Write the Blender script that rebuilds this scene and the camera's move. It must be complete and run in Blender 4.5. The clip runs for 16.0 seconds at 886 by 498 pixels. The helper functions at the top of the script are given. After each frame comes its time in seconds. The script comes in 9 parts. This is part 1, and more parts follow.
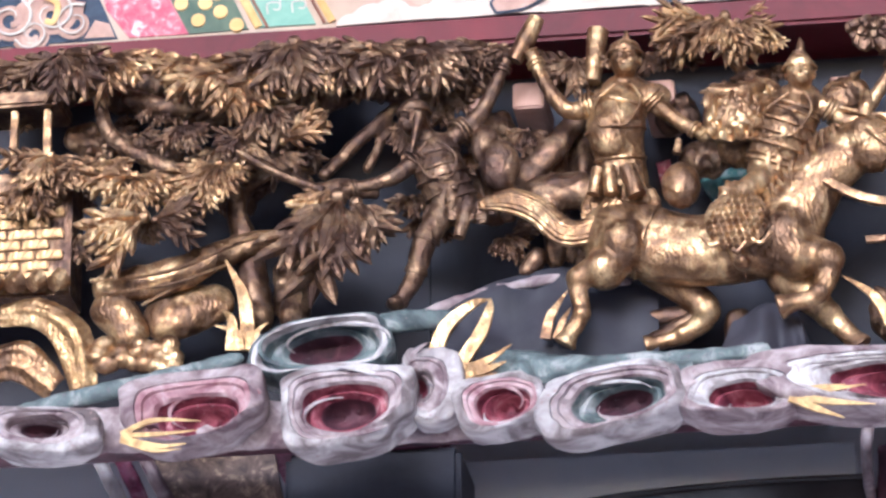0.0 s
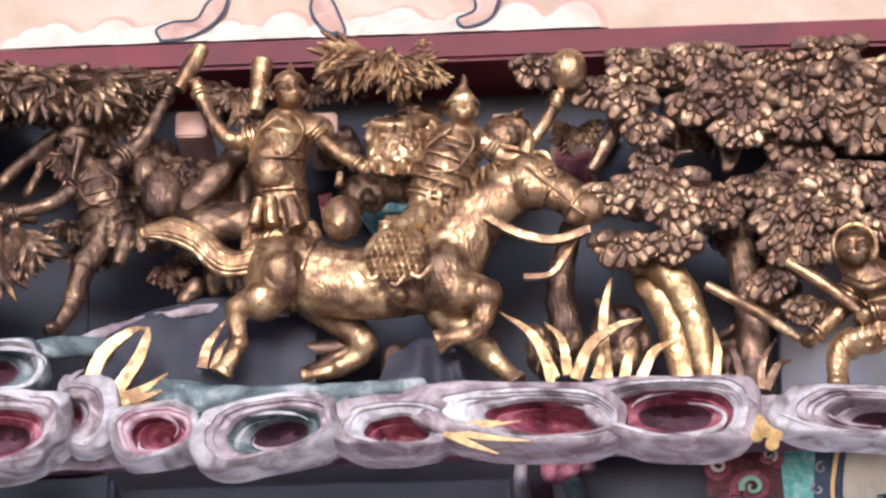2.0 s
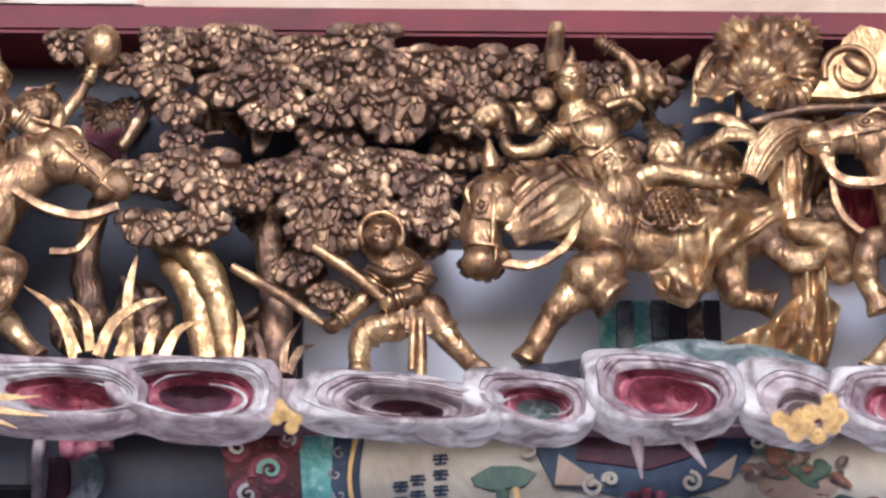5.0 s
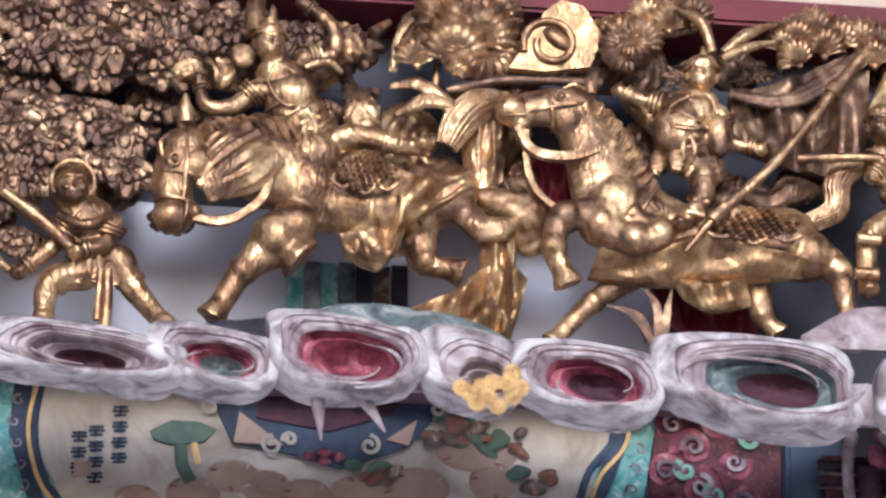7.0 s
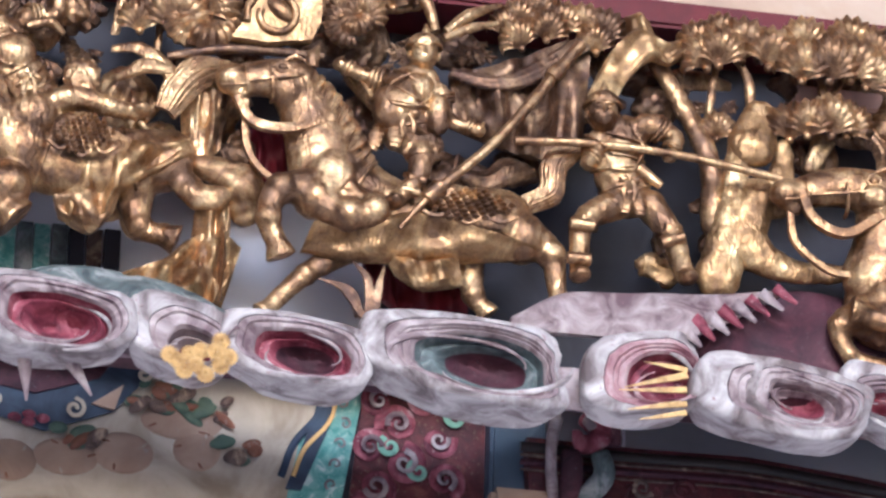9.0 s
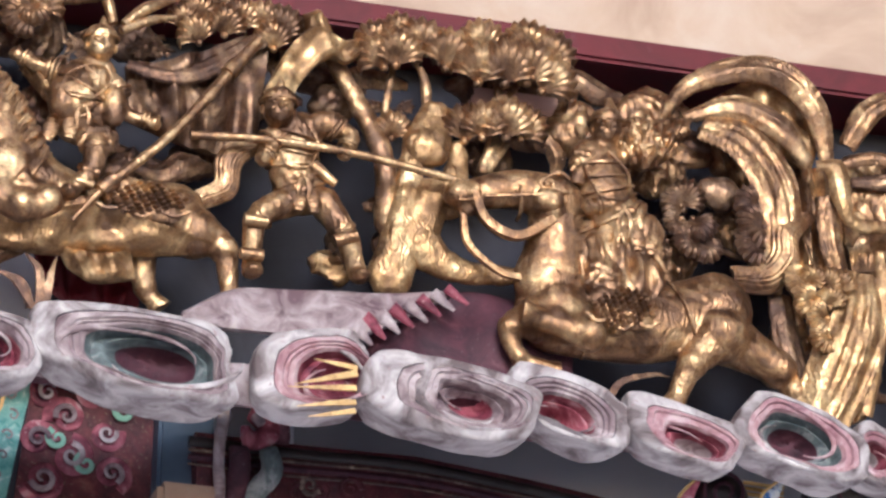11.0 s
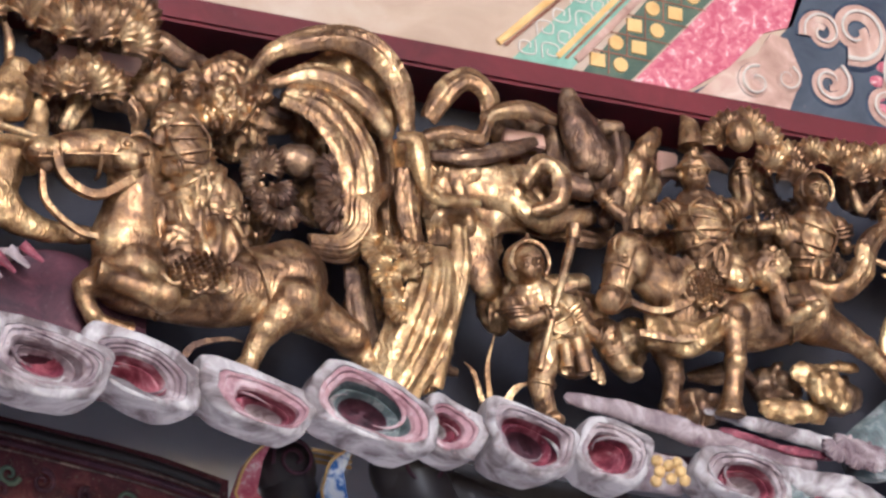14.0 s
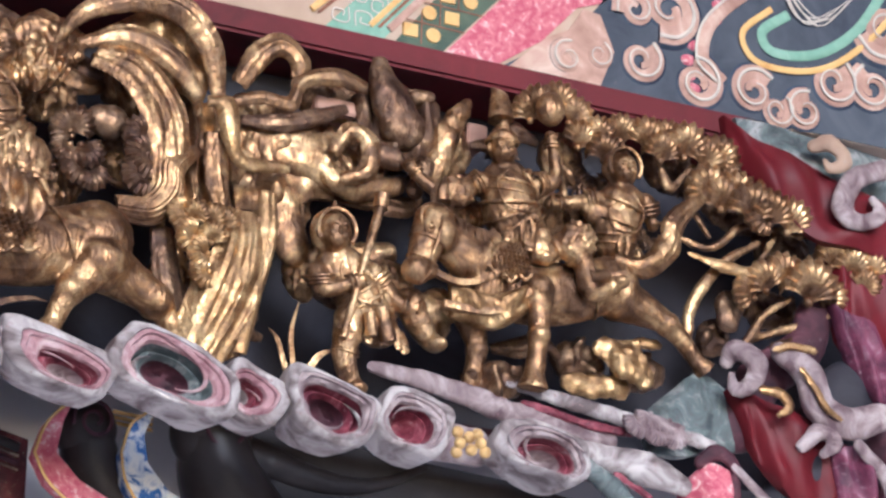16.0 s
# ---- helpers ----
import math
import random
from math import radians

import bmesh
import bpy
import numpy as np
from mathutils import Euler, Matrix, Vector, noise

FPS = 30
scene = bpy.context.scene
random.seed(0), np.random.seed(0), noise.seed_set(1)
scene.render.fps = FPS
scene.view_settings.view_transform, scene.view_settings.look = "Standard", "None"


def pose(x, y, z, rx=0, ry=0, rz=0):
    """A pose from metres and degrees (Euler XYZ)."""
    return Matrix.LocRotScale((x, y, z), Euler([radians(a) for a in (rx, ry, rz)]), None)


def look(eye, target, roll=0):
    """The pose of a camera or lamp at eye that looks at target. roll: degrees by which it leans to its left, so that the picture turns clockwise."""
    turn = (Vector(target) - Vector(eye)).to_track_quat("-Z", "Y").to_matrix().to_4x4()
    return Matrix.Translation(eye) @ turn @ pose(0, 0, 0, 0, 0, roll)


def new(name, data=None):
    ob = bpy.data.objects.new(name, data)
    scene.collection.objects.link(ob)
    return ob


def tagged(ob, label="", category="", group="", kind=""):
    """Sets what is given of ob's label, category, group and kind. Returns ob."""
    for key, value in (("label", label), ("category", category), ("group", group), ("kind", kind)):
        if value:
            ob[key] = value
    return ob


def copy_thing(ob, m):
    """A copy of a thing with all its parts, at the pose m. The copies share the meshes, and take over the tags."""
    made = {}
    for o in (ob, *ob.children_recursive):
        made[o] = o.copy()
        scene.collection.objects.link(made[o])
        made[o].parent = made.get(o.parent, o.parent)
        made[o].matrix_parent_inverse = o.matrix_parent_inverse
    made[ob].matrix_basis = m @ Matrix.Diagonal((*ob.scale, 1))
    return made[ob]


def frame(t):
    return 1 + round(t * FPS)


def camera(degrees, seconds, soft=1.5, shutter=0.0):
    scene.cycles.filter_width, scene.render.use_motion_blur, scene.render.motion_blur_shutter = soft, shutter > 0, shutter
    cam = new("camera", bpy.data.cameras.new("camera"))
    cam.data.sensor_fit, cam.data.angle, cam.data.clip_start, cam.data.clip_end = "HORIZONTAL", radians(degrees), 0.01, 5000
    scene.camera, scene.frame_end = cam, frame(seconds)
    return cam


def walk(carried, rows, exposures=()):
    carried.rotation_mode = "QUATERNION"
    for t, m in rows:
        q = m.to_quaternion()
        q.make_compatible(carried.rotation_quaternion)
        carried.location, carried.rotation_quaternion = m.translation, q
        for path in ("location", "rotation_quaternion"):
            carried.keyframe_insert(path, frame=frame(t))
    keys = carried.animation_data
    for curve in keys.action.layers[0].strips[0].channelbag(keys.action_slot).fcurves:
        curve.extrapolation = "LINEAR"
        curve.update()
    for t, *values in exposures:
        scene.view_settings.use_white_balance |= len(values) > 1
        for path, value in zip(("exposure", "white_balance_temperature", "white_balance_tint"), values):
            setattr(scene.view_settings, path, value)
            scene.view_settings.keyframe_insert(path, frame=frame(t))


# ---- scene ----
cam = camera(11.19, 16.0, soft=2.7)
ROWS = (
    (0.0, pose(0, 0, 1.6, 113.144, 0.058, 8.325)),
    (0.5, pose(0, 0, 1.6, 113.230, -0.013, 7.005)),
    (1.0, pose(0, 0, 1.6, 113.347, 0.171, 5.900)),
    (1.5, pose(0, 0, 1.6, 113.450, 0.284, 4.825)),
    (2.0, pose(0, 0, 1.6, 113.520, 0.452, 3.799)),
    (2.5, pose(0, 0, 1.6, 113.532, 0.514, 2.746)),
    (3.0, pose(0, 0, 1.6, 113.510, 0.653, 1.740)),
    (3.5, pose(0, 0, 1.6, 113.458, 0.669, 0.683)),
    (4.0, pose(0, 0, 1.6, 113.392, 0.655, -0.410)),
    (4.2, pose(0, 0, 1.6, 113.362, 0.675, -0.837)),
    (6.3, pose(0, 0, 1.6, 112.862, 0.109, -5.733)),
    (6.5, pose(0, 0, 1.6, 112.804, -0.112, -6.237)),
    (7.0, pose(0, 0, 1.6, 112.687, -0.472, -7.374)),
    (7.5, pose(0, 0, 1.6, 112.599, -0.835, -8.467)),
    (8.0, pose(0, 0, 1.6, 112.522, -1.162, -9.543)),
    (8.5, pose(0, 0, 1.6, 112.452, -1.349, -10.619)),
    (9.0, pose(0, 0, 1.6, 112.408, -1.455, -11.706)),
    (9.2, pose(0, 0, 1.6, 112.401, -1.470, -12.148)),
    (11.3, pose(0, 0, 1.6, 112.447, -0.993, -16.643)),
    (11.5, pose(0, 0, 1.6, 112.428, -0.916, -17.029)),
    (12.0, pose(0, 0, 1.6, 112.360, -0.900, -18.021)),
    (12.5, pose(0, 0, 1.6, 112.293, -0.924, -18.992)),
    (13.0, pose(0, 0, 1.6, 112.239, -0.987, -19.963)),
    (13.5, pose(0, 0, 1.6, 112.185, -1.085, -20.930)),
    (14.0, pose(0, 0, 1.6, 112.128, -1.189, -21.861)),
    (14.5, pose(0, 0, 1.6, 112.052, -1.403, -22.786)),
    (15.0, pose(0, 0, 1.6, 111.957, -1.633, -23.631)),
    (15.5, pose(0, 0, 1.6, 111.871, -1.784, -24.306)),
    (16.0, pose(0, 0, 1.6, 111.799, -1.841, -24.764)),
)
walk(cam, ROWS, ((0.0, 1.19, 4420, 12), (2.5, 1.12, 4620, 14), (3.0, 1.14, 4200, 14), (4.2, 1.00, 4520, 12), (9.0, 0.98, 4480, 12), (12.0, 0.82, 4760, 11), (16.0, 0.76, 4580, 12)))

# ---- light: low hazy daylight that reaches in under a deep temple eave ----
world = bpy.data.worlds.new("sky")
scene.world = world
world.use_nodes = True
wn = world.node_tree
sky = wn.nodes.new("ShaderNodeTexSky")
sky.sky_type = "NISHITA"
sky.sun_disc = False
sky.sun_elevation, sky.sun_rotation = radians(15), radians(184)
sky.air_density, sky.dust_density = 1.0, 4.0
wn.links.new(sky.outputs["Color"], wn.nodes["Background"].inputs["Color"])
wn.nodes["Background"].inputs["Strength"].default_value = 0.15
sun_data = bpy.data.lights.new("sun", "SUN")
sun_data.energy, sun_data.angle, sun_data.color = 0.66, radians(16), (1.0, 0.94, 0.88)
sun = new("sun", sun_data)
sun.matrix_world = look((-0.9, -8.0, 6.55), (0.2, 4.0, 3.35))


# ---- materials ----
def node_tree(name):
    m = bpy.data.materials.new(name)
    m.use_nodes = True
    return m, m.node_tree, m.node_tree.nodes["Principled BSDF"]


def ramp(tree, fac, stops):
    r = tree.nodes.new("ShaderNodeValToRGB")
    el = r.color_ramp.elements
    while len(el) < len(stops):
        el.new(0.5)
    for e, (p, c) in zip(el, stops):
        e.position, e.color = p, (*c, 1)
    tree.links.new(fac, r.inputs["Fac"])
    return r.outputs["Color"]


def noise_out(tree, coord, scale, detail=4.0, rough=0.55, warp=0.0):
    n = tree.nodes.new("ShaderNodeTexNoise")
    n.inputs["Scale"].default_value = scale
    n.inputs["Detail"].default_value = detail
    n.inputs["Roughness"].default_value = rough
    n.inputs["Distortion"].default_value = warp
    tree.links.new(coord, n.inputs["Vector"])
    return n.outputs["Fac"]


def mix_colour(tree, fac, a, b, how="MIX"):
    m = tree.nodes.new("ShaderNodeMix")
    m.data_type, m.blend_type = "RGBA", how
    for sock, v in ((m.inputs["Factor"], fac), (m.inputs["A"], a), (m.inputs["B"], b)):
        if isinstance(v, (int, float)):
            sock.default_value = v
        elif isinstance(v, tuple):
            sock.default_value = (*v, 1)
        else:
            tree.links.new(v, sock)
    return m.outputs["Result"]


def coords(tree):
    tc = tree.nodes.new("ShaderNodeTexCoord")
    return tc.outputs["Object"]


def add_bump(tree, bsdf, heights, distance):
    last = None
    for h, strength in heights:
        b = tree.nodes.new("ShaderNodeBump")
        b.inputs["Strength"].default_value = strength
        b.inputs["Distance"].default_value = distance
        tree.links.new(h, b.inputs["Height"])
        if last:
            tree.links.new(last, b.inputs["Normal"])
        last = b.outputs["Normal"]
    tree.links.new(last, bsdf.inputs["Normal"])


def gilt(name, dark, mid, light, rough=0.33, low=0.40, high=0.60):
    """Gold leaf over lacquer: worn through to brown in patches, dull with soot in others."""
    m, t, b = node_tree(name)
    co = coords(t)
    big = noise_out(t, co, 24.0, 5, 0.62, 0.9)
    fine = noise_out(t, co, 95.0, 5, 0.65, 0.3)
    fleck = noise_out(t, co, 420.0, 3, 0.6)
    colour = ramp(t, big, [(low, dark), (0.5, mid), (high, light)])
    worn = ramp(t, fine, [(0.40, (0, 0, 0)), (0.56, (1, 1, 1))])
    colour = mix_colour(t, worn, mix_colour(t, 0.5, colour, dark), colour)
    specks = ramp(t, fleck, [(0.30, (0.55, 0.5, 0.45)), (0.48, (1, 1, 1))])
    colour = mix_colour(t, 1.0, colour, specks, "MULTIPLY")
    info = t.nodes.new("ShaderNodeObjectInfo")
    tint = ramp(t, info.outputs["Random"], [(0.0, (0.82, 0.78, 0.74)), (1.0, (1.0, 1.0, 1.0))])
    colour = mix_colour(t, 1.0, colour, tint, "MULTIPLY")
    t.links.new(colour, b.inputs["Base Color"])
    rr = ramp(t, fine, [(0.35, (rough + 0.22,) * 3), (0.62, (rough - 0.08,) * 3)])
    t.links.new(rr, b.inputs["Roughness"])
    mm = ramp(t, fine, [(0.36, (0.45,) * 3), (0.52, (0.93,) * 3)])
    t.links.new(mm, b.inputs["Metallic"])
    # shallow chisel strokes that come and go over the carving
    w = t.nodes.new("ShaderNodeTexWave")
    w.inputs["Scale"].default_value = 52.0
    w.inputs["Distortion"].default_value = 11.0
    w.inputs["Detail"].default_value = 3.0
    w.inputs["Detail Scale"].default_value = 1.6
    t.links.new(co, w.inputs["Vector"])
    spread = ramp(t, noise_out(t, co, 20.0, 3, 0.5), [(0.42, (0, 0, 0)), (0.58, (1, 1, 1))])
    strokes = mix_colour(t, 1.0, w.outputs["Color"], spread, "MULTIPLY")
    add_bump(t, b, [(strokes, 0.20), (fine, 0.12), (fleck, 0.10)], 0.004)
    return m


def painted(name, stops, scale=22.0, rough=0.55, bump=0.35, chips=(0.32, 0.27, 0.24), chip_at=0.34, streak=0.0):
    """Old distemper paint: drifting tone, brush streaks, dust and chipped spots."""
    m, t, b = node_tree(name)
    co = coords(t)
    big = noise_out(t, co, scale, 5, 0.6, 0.8)
    fine = noise_out(t, co, scale * 6, 5, 0.65)
    colour = ramp(t, big, stops)
    if streak:
        w = t.nodes.new("ShaderNodeTexWave")
        w.inputs["Scale"].default_value = streak
        w.inputs["Distortion"].default_value = 9.0
        w.inputs["Detail"].default_value = 4.0
        t.links.new(co, w.inputs["Vector"])
        line = ramp(t, w.outputs["Fac"], [(0.0, (0.55, 0.5, 0.5)), (0.25, (1, 1, 1))])
        colour = mix_colour(t, 0.7, colour, mix_colour(t, 1.0, colour, line, "MULTIPLY"))
    chip = ramp(t, fine, [(chip_at - 0.05, (0, 0, 0)), (chip_at + 0.05, (1, 1, 1))])
    colour = mix_colour(t, chip, chips, colour)
    t.links.new(colour, b.inputs["Base Color"])
    b.inputs["Roughness"].default_value = rough
    b.inputs["Specular IOR Level"].default_value = 0.25
    add_bump(t, b, [(big, bump), (fine, bump * 0.6)], 0.003)
    return m


GOLD = gilt("gold_leaf", (0.165, 0.096, 0.056), (0.375, 0.222, 0.108), (0.77, 0.55, 0.285), 0.41, 0.39, 0.63)
# darker, browner gold for foliage, background rock and some figures
OLD_GOLD = gilt("brown_gold_leaf", (0.092, 0.054, 0.040), (0.175, 0.103, 0.062), (0.41, 0.275, 0.160), 0.46, 0.39, 0.66)
BRIGHT_GOLD = gilt("clean_gold_leaf", (0.22, 0.128, 0.064), (0.47, 0.295, 0.130), (0.76, 0.55, 0.275), 0.42, 0.33, 0.61)
YELLOW = painted("ochre_gold_paint", [(0.3, (0.30, 0.17, 0.06)), (0.6, (0.62, 0.42, 0.17))], 60, 0.45)
RAIL_RED = painted("dark_red_lacquer", [(0.3, (0.070, 0.006, 0.009)), (0.7, (0.14, 0.010, 0.016))], 9, 0.5, 0.15, (0.10, 0.03, 0.035), 0.30)
WHITE = painted("greyed_white_paint", [(0.36, (0.13, 0.10, 0.10)), (0.47, (0.30, 0.26, 0.26)), (0.62, (0.52, 0.48, 0.475))], 24, 0.6, 0.22, (0.28, 0.19, 0.19), 0.35)
LILAC = painted("lilac_grey_paint", [(0.36, (0.12, 0.075, 0.085)), (0.5, (0.26, 0.20, 0.205)), (0.66, (0.44, 0.37, 0.37))], 30, 0.6, 0.22, (0.24, 0.15, 0.17), 0.34)
PINK = painted("faded_crimson_paint", [(0.34, (0.08, 0.014, 0.026)), (0.5, (0.22, 0.050, 0.072)), (0.60, (0.34, 0.115, 0.14)), (0.70, (0.50, 0.34, 0.35))], 34, 0.55, 0.22, (0.40, 0.25, 0.26), 0.34)
TEAL = painted("grey_green_paint", [(0.34, (0.05, 0.06, 0.065)), (0.52, (0.13, 0.155, 0.155)), (0.66, (0.34, 0.34, 0.335))], 30, 0.6, 0.22, (0.12, 0.11, 0.12), 0.38)
BLUSH_PINK = painted("chalky_pink_paint", [(0.36, (0.20, 0.09, 0.105)), (0.5, (0.34, 0.20, 0.215)), (0.64, (0.48, 0.36, 0.365))], 30, 0.6, 0.22, (0.30, 0.16, 0.17), 0.34)
HOLLOW = painted("dusky_maroon_paint", [(0.3, (0.025, 0.012, 0.018)), (0.6, (0.08, 0.028, 0.04)), (0.75, (0.16, 0.07, 0.085))], 30, 0.65, 0.4, (0.10, 0.07, 0.08), 0.34)
CREAM = painted("cream_painted_board", [(0.3, (0.36, 0.25, 0.18)), (0.5, (0.45, 0.33, 0.24)), (0.7, (0.50, 0.40, 0.32))], 7, 0.6, 0.12, (0.55, 0.36, 0.28), 0.27)
GREY = painted("lilac_grey_plaster", [(0.3, (0.50, 0.48, 0.52)), (0.7, (0.62, 0.60, 0.64))], 4, 0.7, 0.1, (0.44, 0.42, 0.44), 0.25)
NAVY = painted("blue_black_paint", [(0.3, (0.020, 0.018, 0.025)), (0.7, (0.042, 0.039, 0.050))], 12, 0.6, 0.2, (0.05, 0.03, 0.035), 0.27)
PINK_WOOD = painted("bare_pinkish_wood", [(0.3, (0.42, 0.24, 0.18)), (0.7, (0.60, 0.38, 0.29))], 20, 0.6, 0.2, (0.35, 0.2, 0.15), 0.28)
STONE = painted("worn_grey_stone", [(0.3, (0.40, 0.37, 0.34)), (0.7, (0.52, 0.49, 0.45))], 6, 0.7, 0.2, (0.16, 0.14, 0.13), 0.3)


# ---- mesh helpers ----
def part(name, bm, material, parent=None, label="", smooth=True):
    me = bpy.data.meshes.new(name)
    bm.normal_update()
    bm.to_mesh(me)
    bm.free()
    me.materials.append(material)
    if smooth:
        me.polygons.foreach_set("use_smooth", [True] * len(me.polygons))
        me.set_sharp_from_angle(angle=radians(48))
    ob = new(name, me)
    if parent:
        ob.parent = parent
    if label:
        ob["label"] = label
    return ob


def empty(name, at, label, category, group="", kind=""):
    ob = new(name)
    ob.location = at
    ob.empty_display_size = 0.02
    return tagged(ob, label, category, group, kind)


def under(ob, parent):
    """Makes ob a part of parent and leaves it where it stands."""
    ob.parent = parent
    ob.matrix_parent_inverse = Matrix.Translation(-parent.location)
    return ob


def slab(bm, lo, hi, bevel=0.0):
    ret = bmesh.ops.create_cube(bm, size=1.0)
    c, s = (Vector(lo) + Vector(hi)) / 2, Vector(hi) - Vector(lo)
    for v in ret["verts"]:
        v.co = Vector((v.co.x * s.x, v.co.y * s.y, v.co.z * s.z)) + c
    if bevel:
        edges = list({e for v in ret["verts"] for e in v.link_edges})
        bmesh.ops.bevel(bm, geom=edges, offset=bevel, segments=2, affect="EDGES")
    return bm


def spline(points, values, steps):
    """Catmull-Rom through points, with values carried along."""
    p = [Vector(q) for q in points]
    if len(p) == 1:
        return p, list(values)
    ext = [p[0] * 2 - p[1], *p, p[-1] * 2 - p[-2]]
    out, val = [], []
    for i in range(len(p) - 1):
        a, b, c, d = ext[i:i + 4]
        for k in range(steps):
            t = k / steps
            out.append(0.5 * (2 * b + (c - a) * t + (2 * a - 5 * b + 4 * c - d) * t * t + (3 * b - a - 3 * c + d) * t ** 3))
            val.append(values[i] * (1 - t) + values[i + 1] * t)
    return out + [p[-1]], val + [values[-1]]


def tube(bm, points, radii, sides=8, steps=4, flat=1.0, ridge=0.0):
    """A tapered tube along a smooth line. flat: depth against width; ridge: grooves along it."""
    if not isinstance(radii, (tuple, list)):
        radii = [radii] * len(points)
    line, rad = spline(points, radii, steps)
    rings = []
    n = len(line)
    for i, (p, r) in enumerate(zip(line, rad)):
        d = (line[min(i + 1, n - 1)] - line[max(i - 1, 0)])
        d = d.normalized() if d.length > 1e-9 else Vector((0, 0, 1))
        back = Vector((0, 1, 0))
        if abs(d.dot(back)) > 0.93:
            back = Vector((0.3, 0, 1)).normalized()
        u = d.cross(back).normalized()
        w = u.cross(d)
        ring = []
        for k in range(sides):
            a = 2 * math.pi * k / sides
            q = r * (1 + (ridge if k % 2 else -ridge))
            ring.append(bm.verts.new(p + u * (math.cos(a) * q) + w * (math.sin(a) * q * flat)))
        rings.append(ring)
    for a, b in zip(rings, rings[1:]):
        for k in range(sides):
            bm.faces.new((a[k], a[(k + 1) % sides], b[(k + 1) % sides], b[k]))
    bm.faces.new(rings[0][::-1])
    bm.faces.new(rings[-1])
    return bm


def ball(bm, at, radii, turn=(0, 0, 0), seg=14):
    if not isinstance(radii, (tuple, list)):
        radii = (radii,) * 3
    spin = Euler([radians(a) for a in turn]).to_matrix()
    at, rows = Vector(at), max(4, seg * 2 // 3)

    def spot(u, v):
        return bm.verts.new(at + spin @ Vector((radii[0] * math.sin(v) * math.cos(u), radii[1] * math.sin(v) * math.sin(u), radii[2] * math.cos(v))))

    top, low = spot(0, 0), spot(0, math.pi)
    rings = [[spot(2 * math.pi * i / seg, math.pi * j / rows) for i in range(seg)] for j in range(1, rows)]
    for i in range(seg):
        k = (i + 1) % seg
        bm.faces.new((top, rings[0][i], rings[0][k]))
        for p, q in zip(rings, rings[1:]):
            bm.faces.new((p[i], q[i], q[k], p[k]))
        bm.faces.new((low, rings[-1][k], rings[-1][i]))
    return bm


def carved(bm, voxel=0.0032, relief=0.0012, freq=70.0, rounds=2, folds=0.0):
    """Melts overlapping forms into one carved body, eases it and cuts an uneven chiselled surface into it."""
    me = bpy.data.meshes.new("rough_form")
    bm.to_mesh(me)
    bm.free()
    ob = new("rough_form", me)
    mod = ob.modifiers.new("melt", "REMESH")
    mod.mode, mod.voxel_size = "VOXEL", voxel
    if rounds:
        ease = ob.modifiers.new("ease", "SMOOTH")
        ease.factor, ease.iterations = 0.5, rounds
    deps = bpy.context.evaluated_depsgraph_get()
    done = bpy.data.meshes.new_from_object(ob.evaluated_get(deps))
    bpy.data.objects.remove(ob)
    bpy.data.meshes.remove(me)
    out = bmesh.new()
    out.from_mesh(done)
    bpy.data.meshes.remove(done)
    out.normal_update()
    if relief or folds:
        for v in out.verts:
            p = v.co
            h = relief * (noise.noise(p * freq) + 0.6 * noise.noise(p * freq * 2.3))
            if folds:
                q = p.x * 0.9 + p.z * 0.35 + 0.012 * noise.noise(p * 30)
                h += folds * (abs(math.sin(q * 330)) - 0.6)
            v.co = p + v.normal * h
    return out


def bulge(c, n=6):
    """Deterministic small random source for a thing."""
    return random.Random(int(abs(c[0]) * 7919 + abs(c[2]) * 104729) + n)


def V(p):
    return Vector(p)


# ---- the setting ----
def panel_between(name, x0, x1, z0, z1, y0, y1, material, label, bevel=0.0):
    return tagged(part(name, slab(bmesh.new(), (x0, y0, z0), (x1, y1, z1), bevel), material, smooth=False), label, name.split("_")[0], kind="structure")


panel_between("floor", -40, 40, -0.1, 0, -60, 6.2, STONE, "worn pale granite paving of the porch and courtyard")
panel_between("wall_north", -7, 8, 0, 6.0, 6.0, 6.2, GREY, "lilac-grey plastered rear wall in shade")
panel_between("wall_west", -7.2, -7, 0, 6.0, -2.0, 6.2, STONE, "plain grey stone side wall")
panel_between("wall_east", 8, 8.2, 0, 6.0, -2.0, 6.2, STONE, "plain grey stone side wall")
panel_between("ceiling", -7.2, 8.2, 5.6, 5.8, 0.2, 6.2, RAIL_RED, "dark red timber ceiling of the porch")

rail = slab(bmesh.new(), (-1.6, 4.072, 3.582), (2.185, 4.18, 3.6125), 0.004)
tagged(part("beam_rail", rail, RAIL_RED), "dark red lacquered rail along the top of the carving", "rail", kind="structure")
board_root = tagged(part("painted_board", slab(bmesh.new(), (-1.6, 4.084, 3.6145), (3.2, 4.14, 4.2)), CREAM, smooth=False), "cream board with painted scrolls above the red rail", "board", kind="structure")
board_root.location = (0, 0, 0)
tagged(part("ledge", slab(bmesh.new(), (-1.6, 4.03, 3.165), (2.02, 4.11, 3.175), 0.003), HOLLOW), "thin dusky maroon ledge under the carved figures", "ledge", kind="structure")
tagged(part("back_board", slab(bmesh.new(), (-1.6, 4.16, 3.385), (2.4, 4.20, 3.60)), NAVY, smooth=False), "blue-black board behind the carved foliage", "board", kind="structure")
tagged(part("back_board_west", slab(bmesh.new(), (-1.6, 4.16, 3.208), (-0.62, 4.20, 3.385)), NAVY, smooth=False), "blue-black board behind the carved rocks", "board", kind="structure")
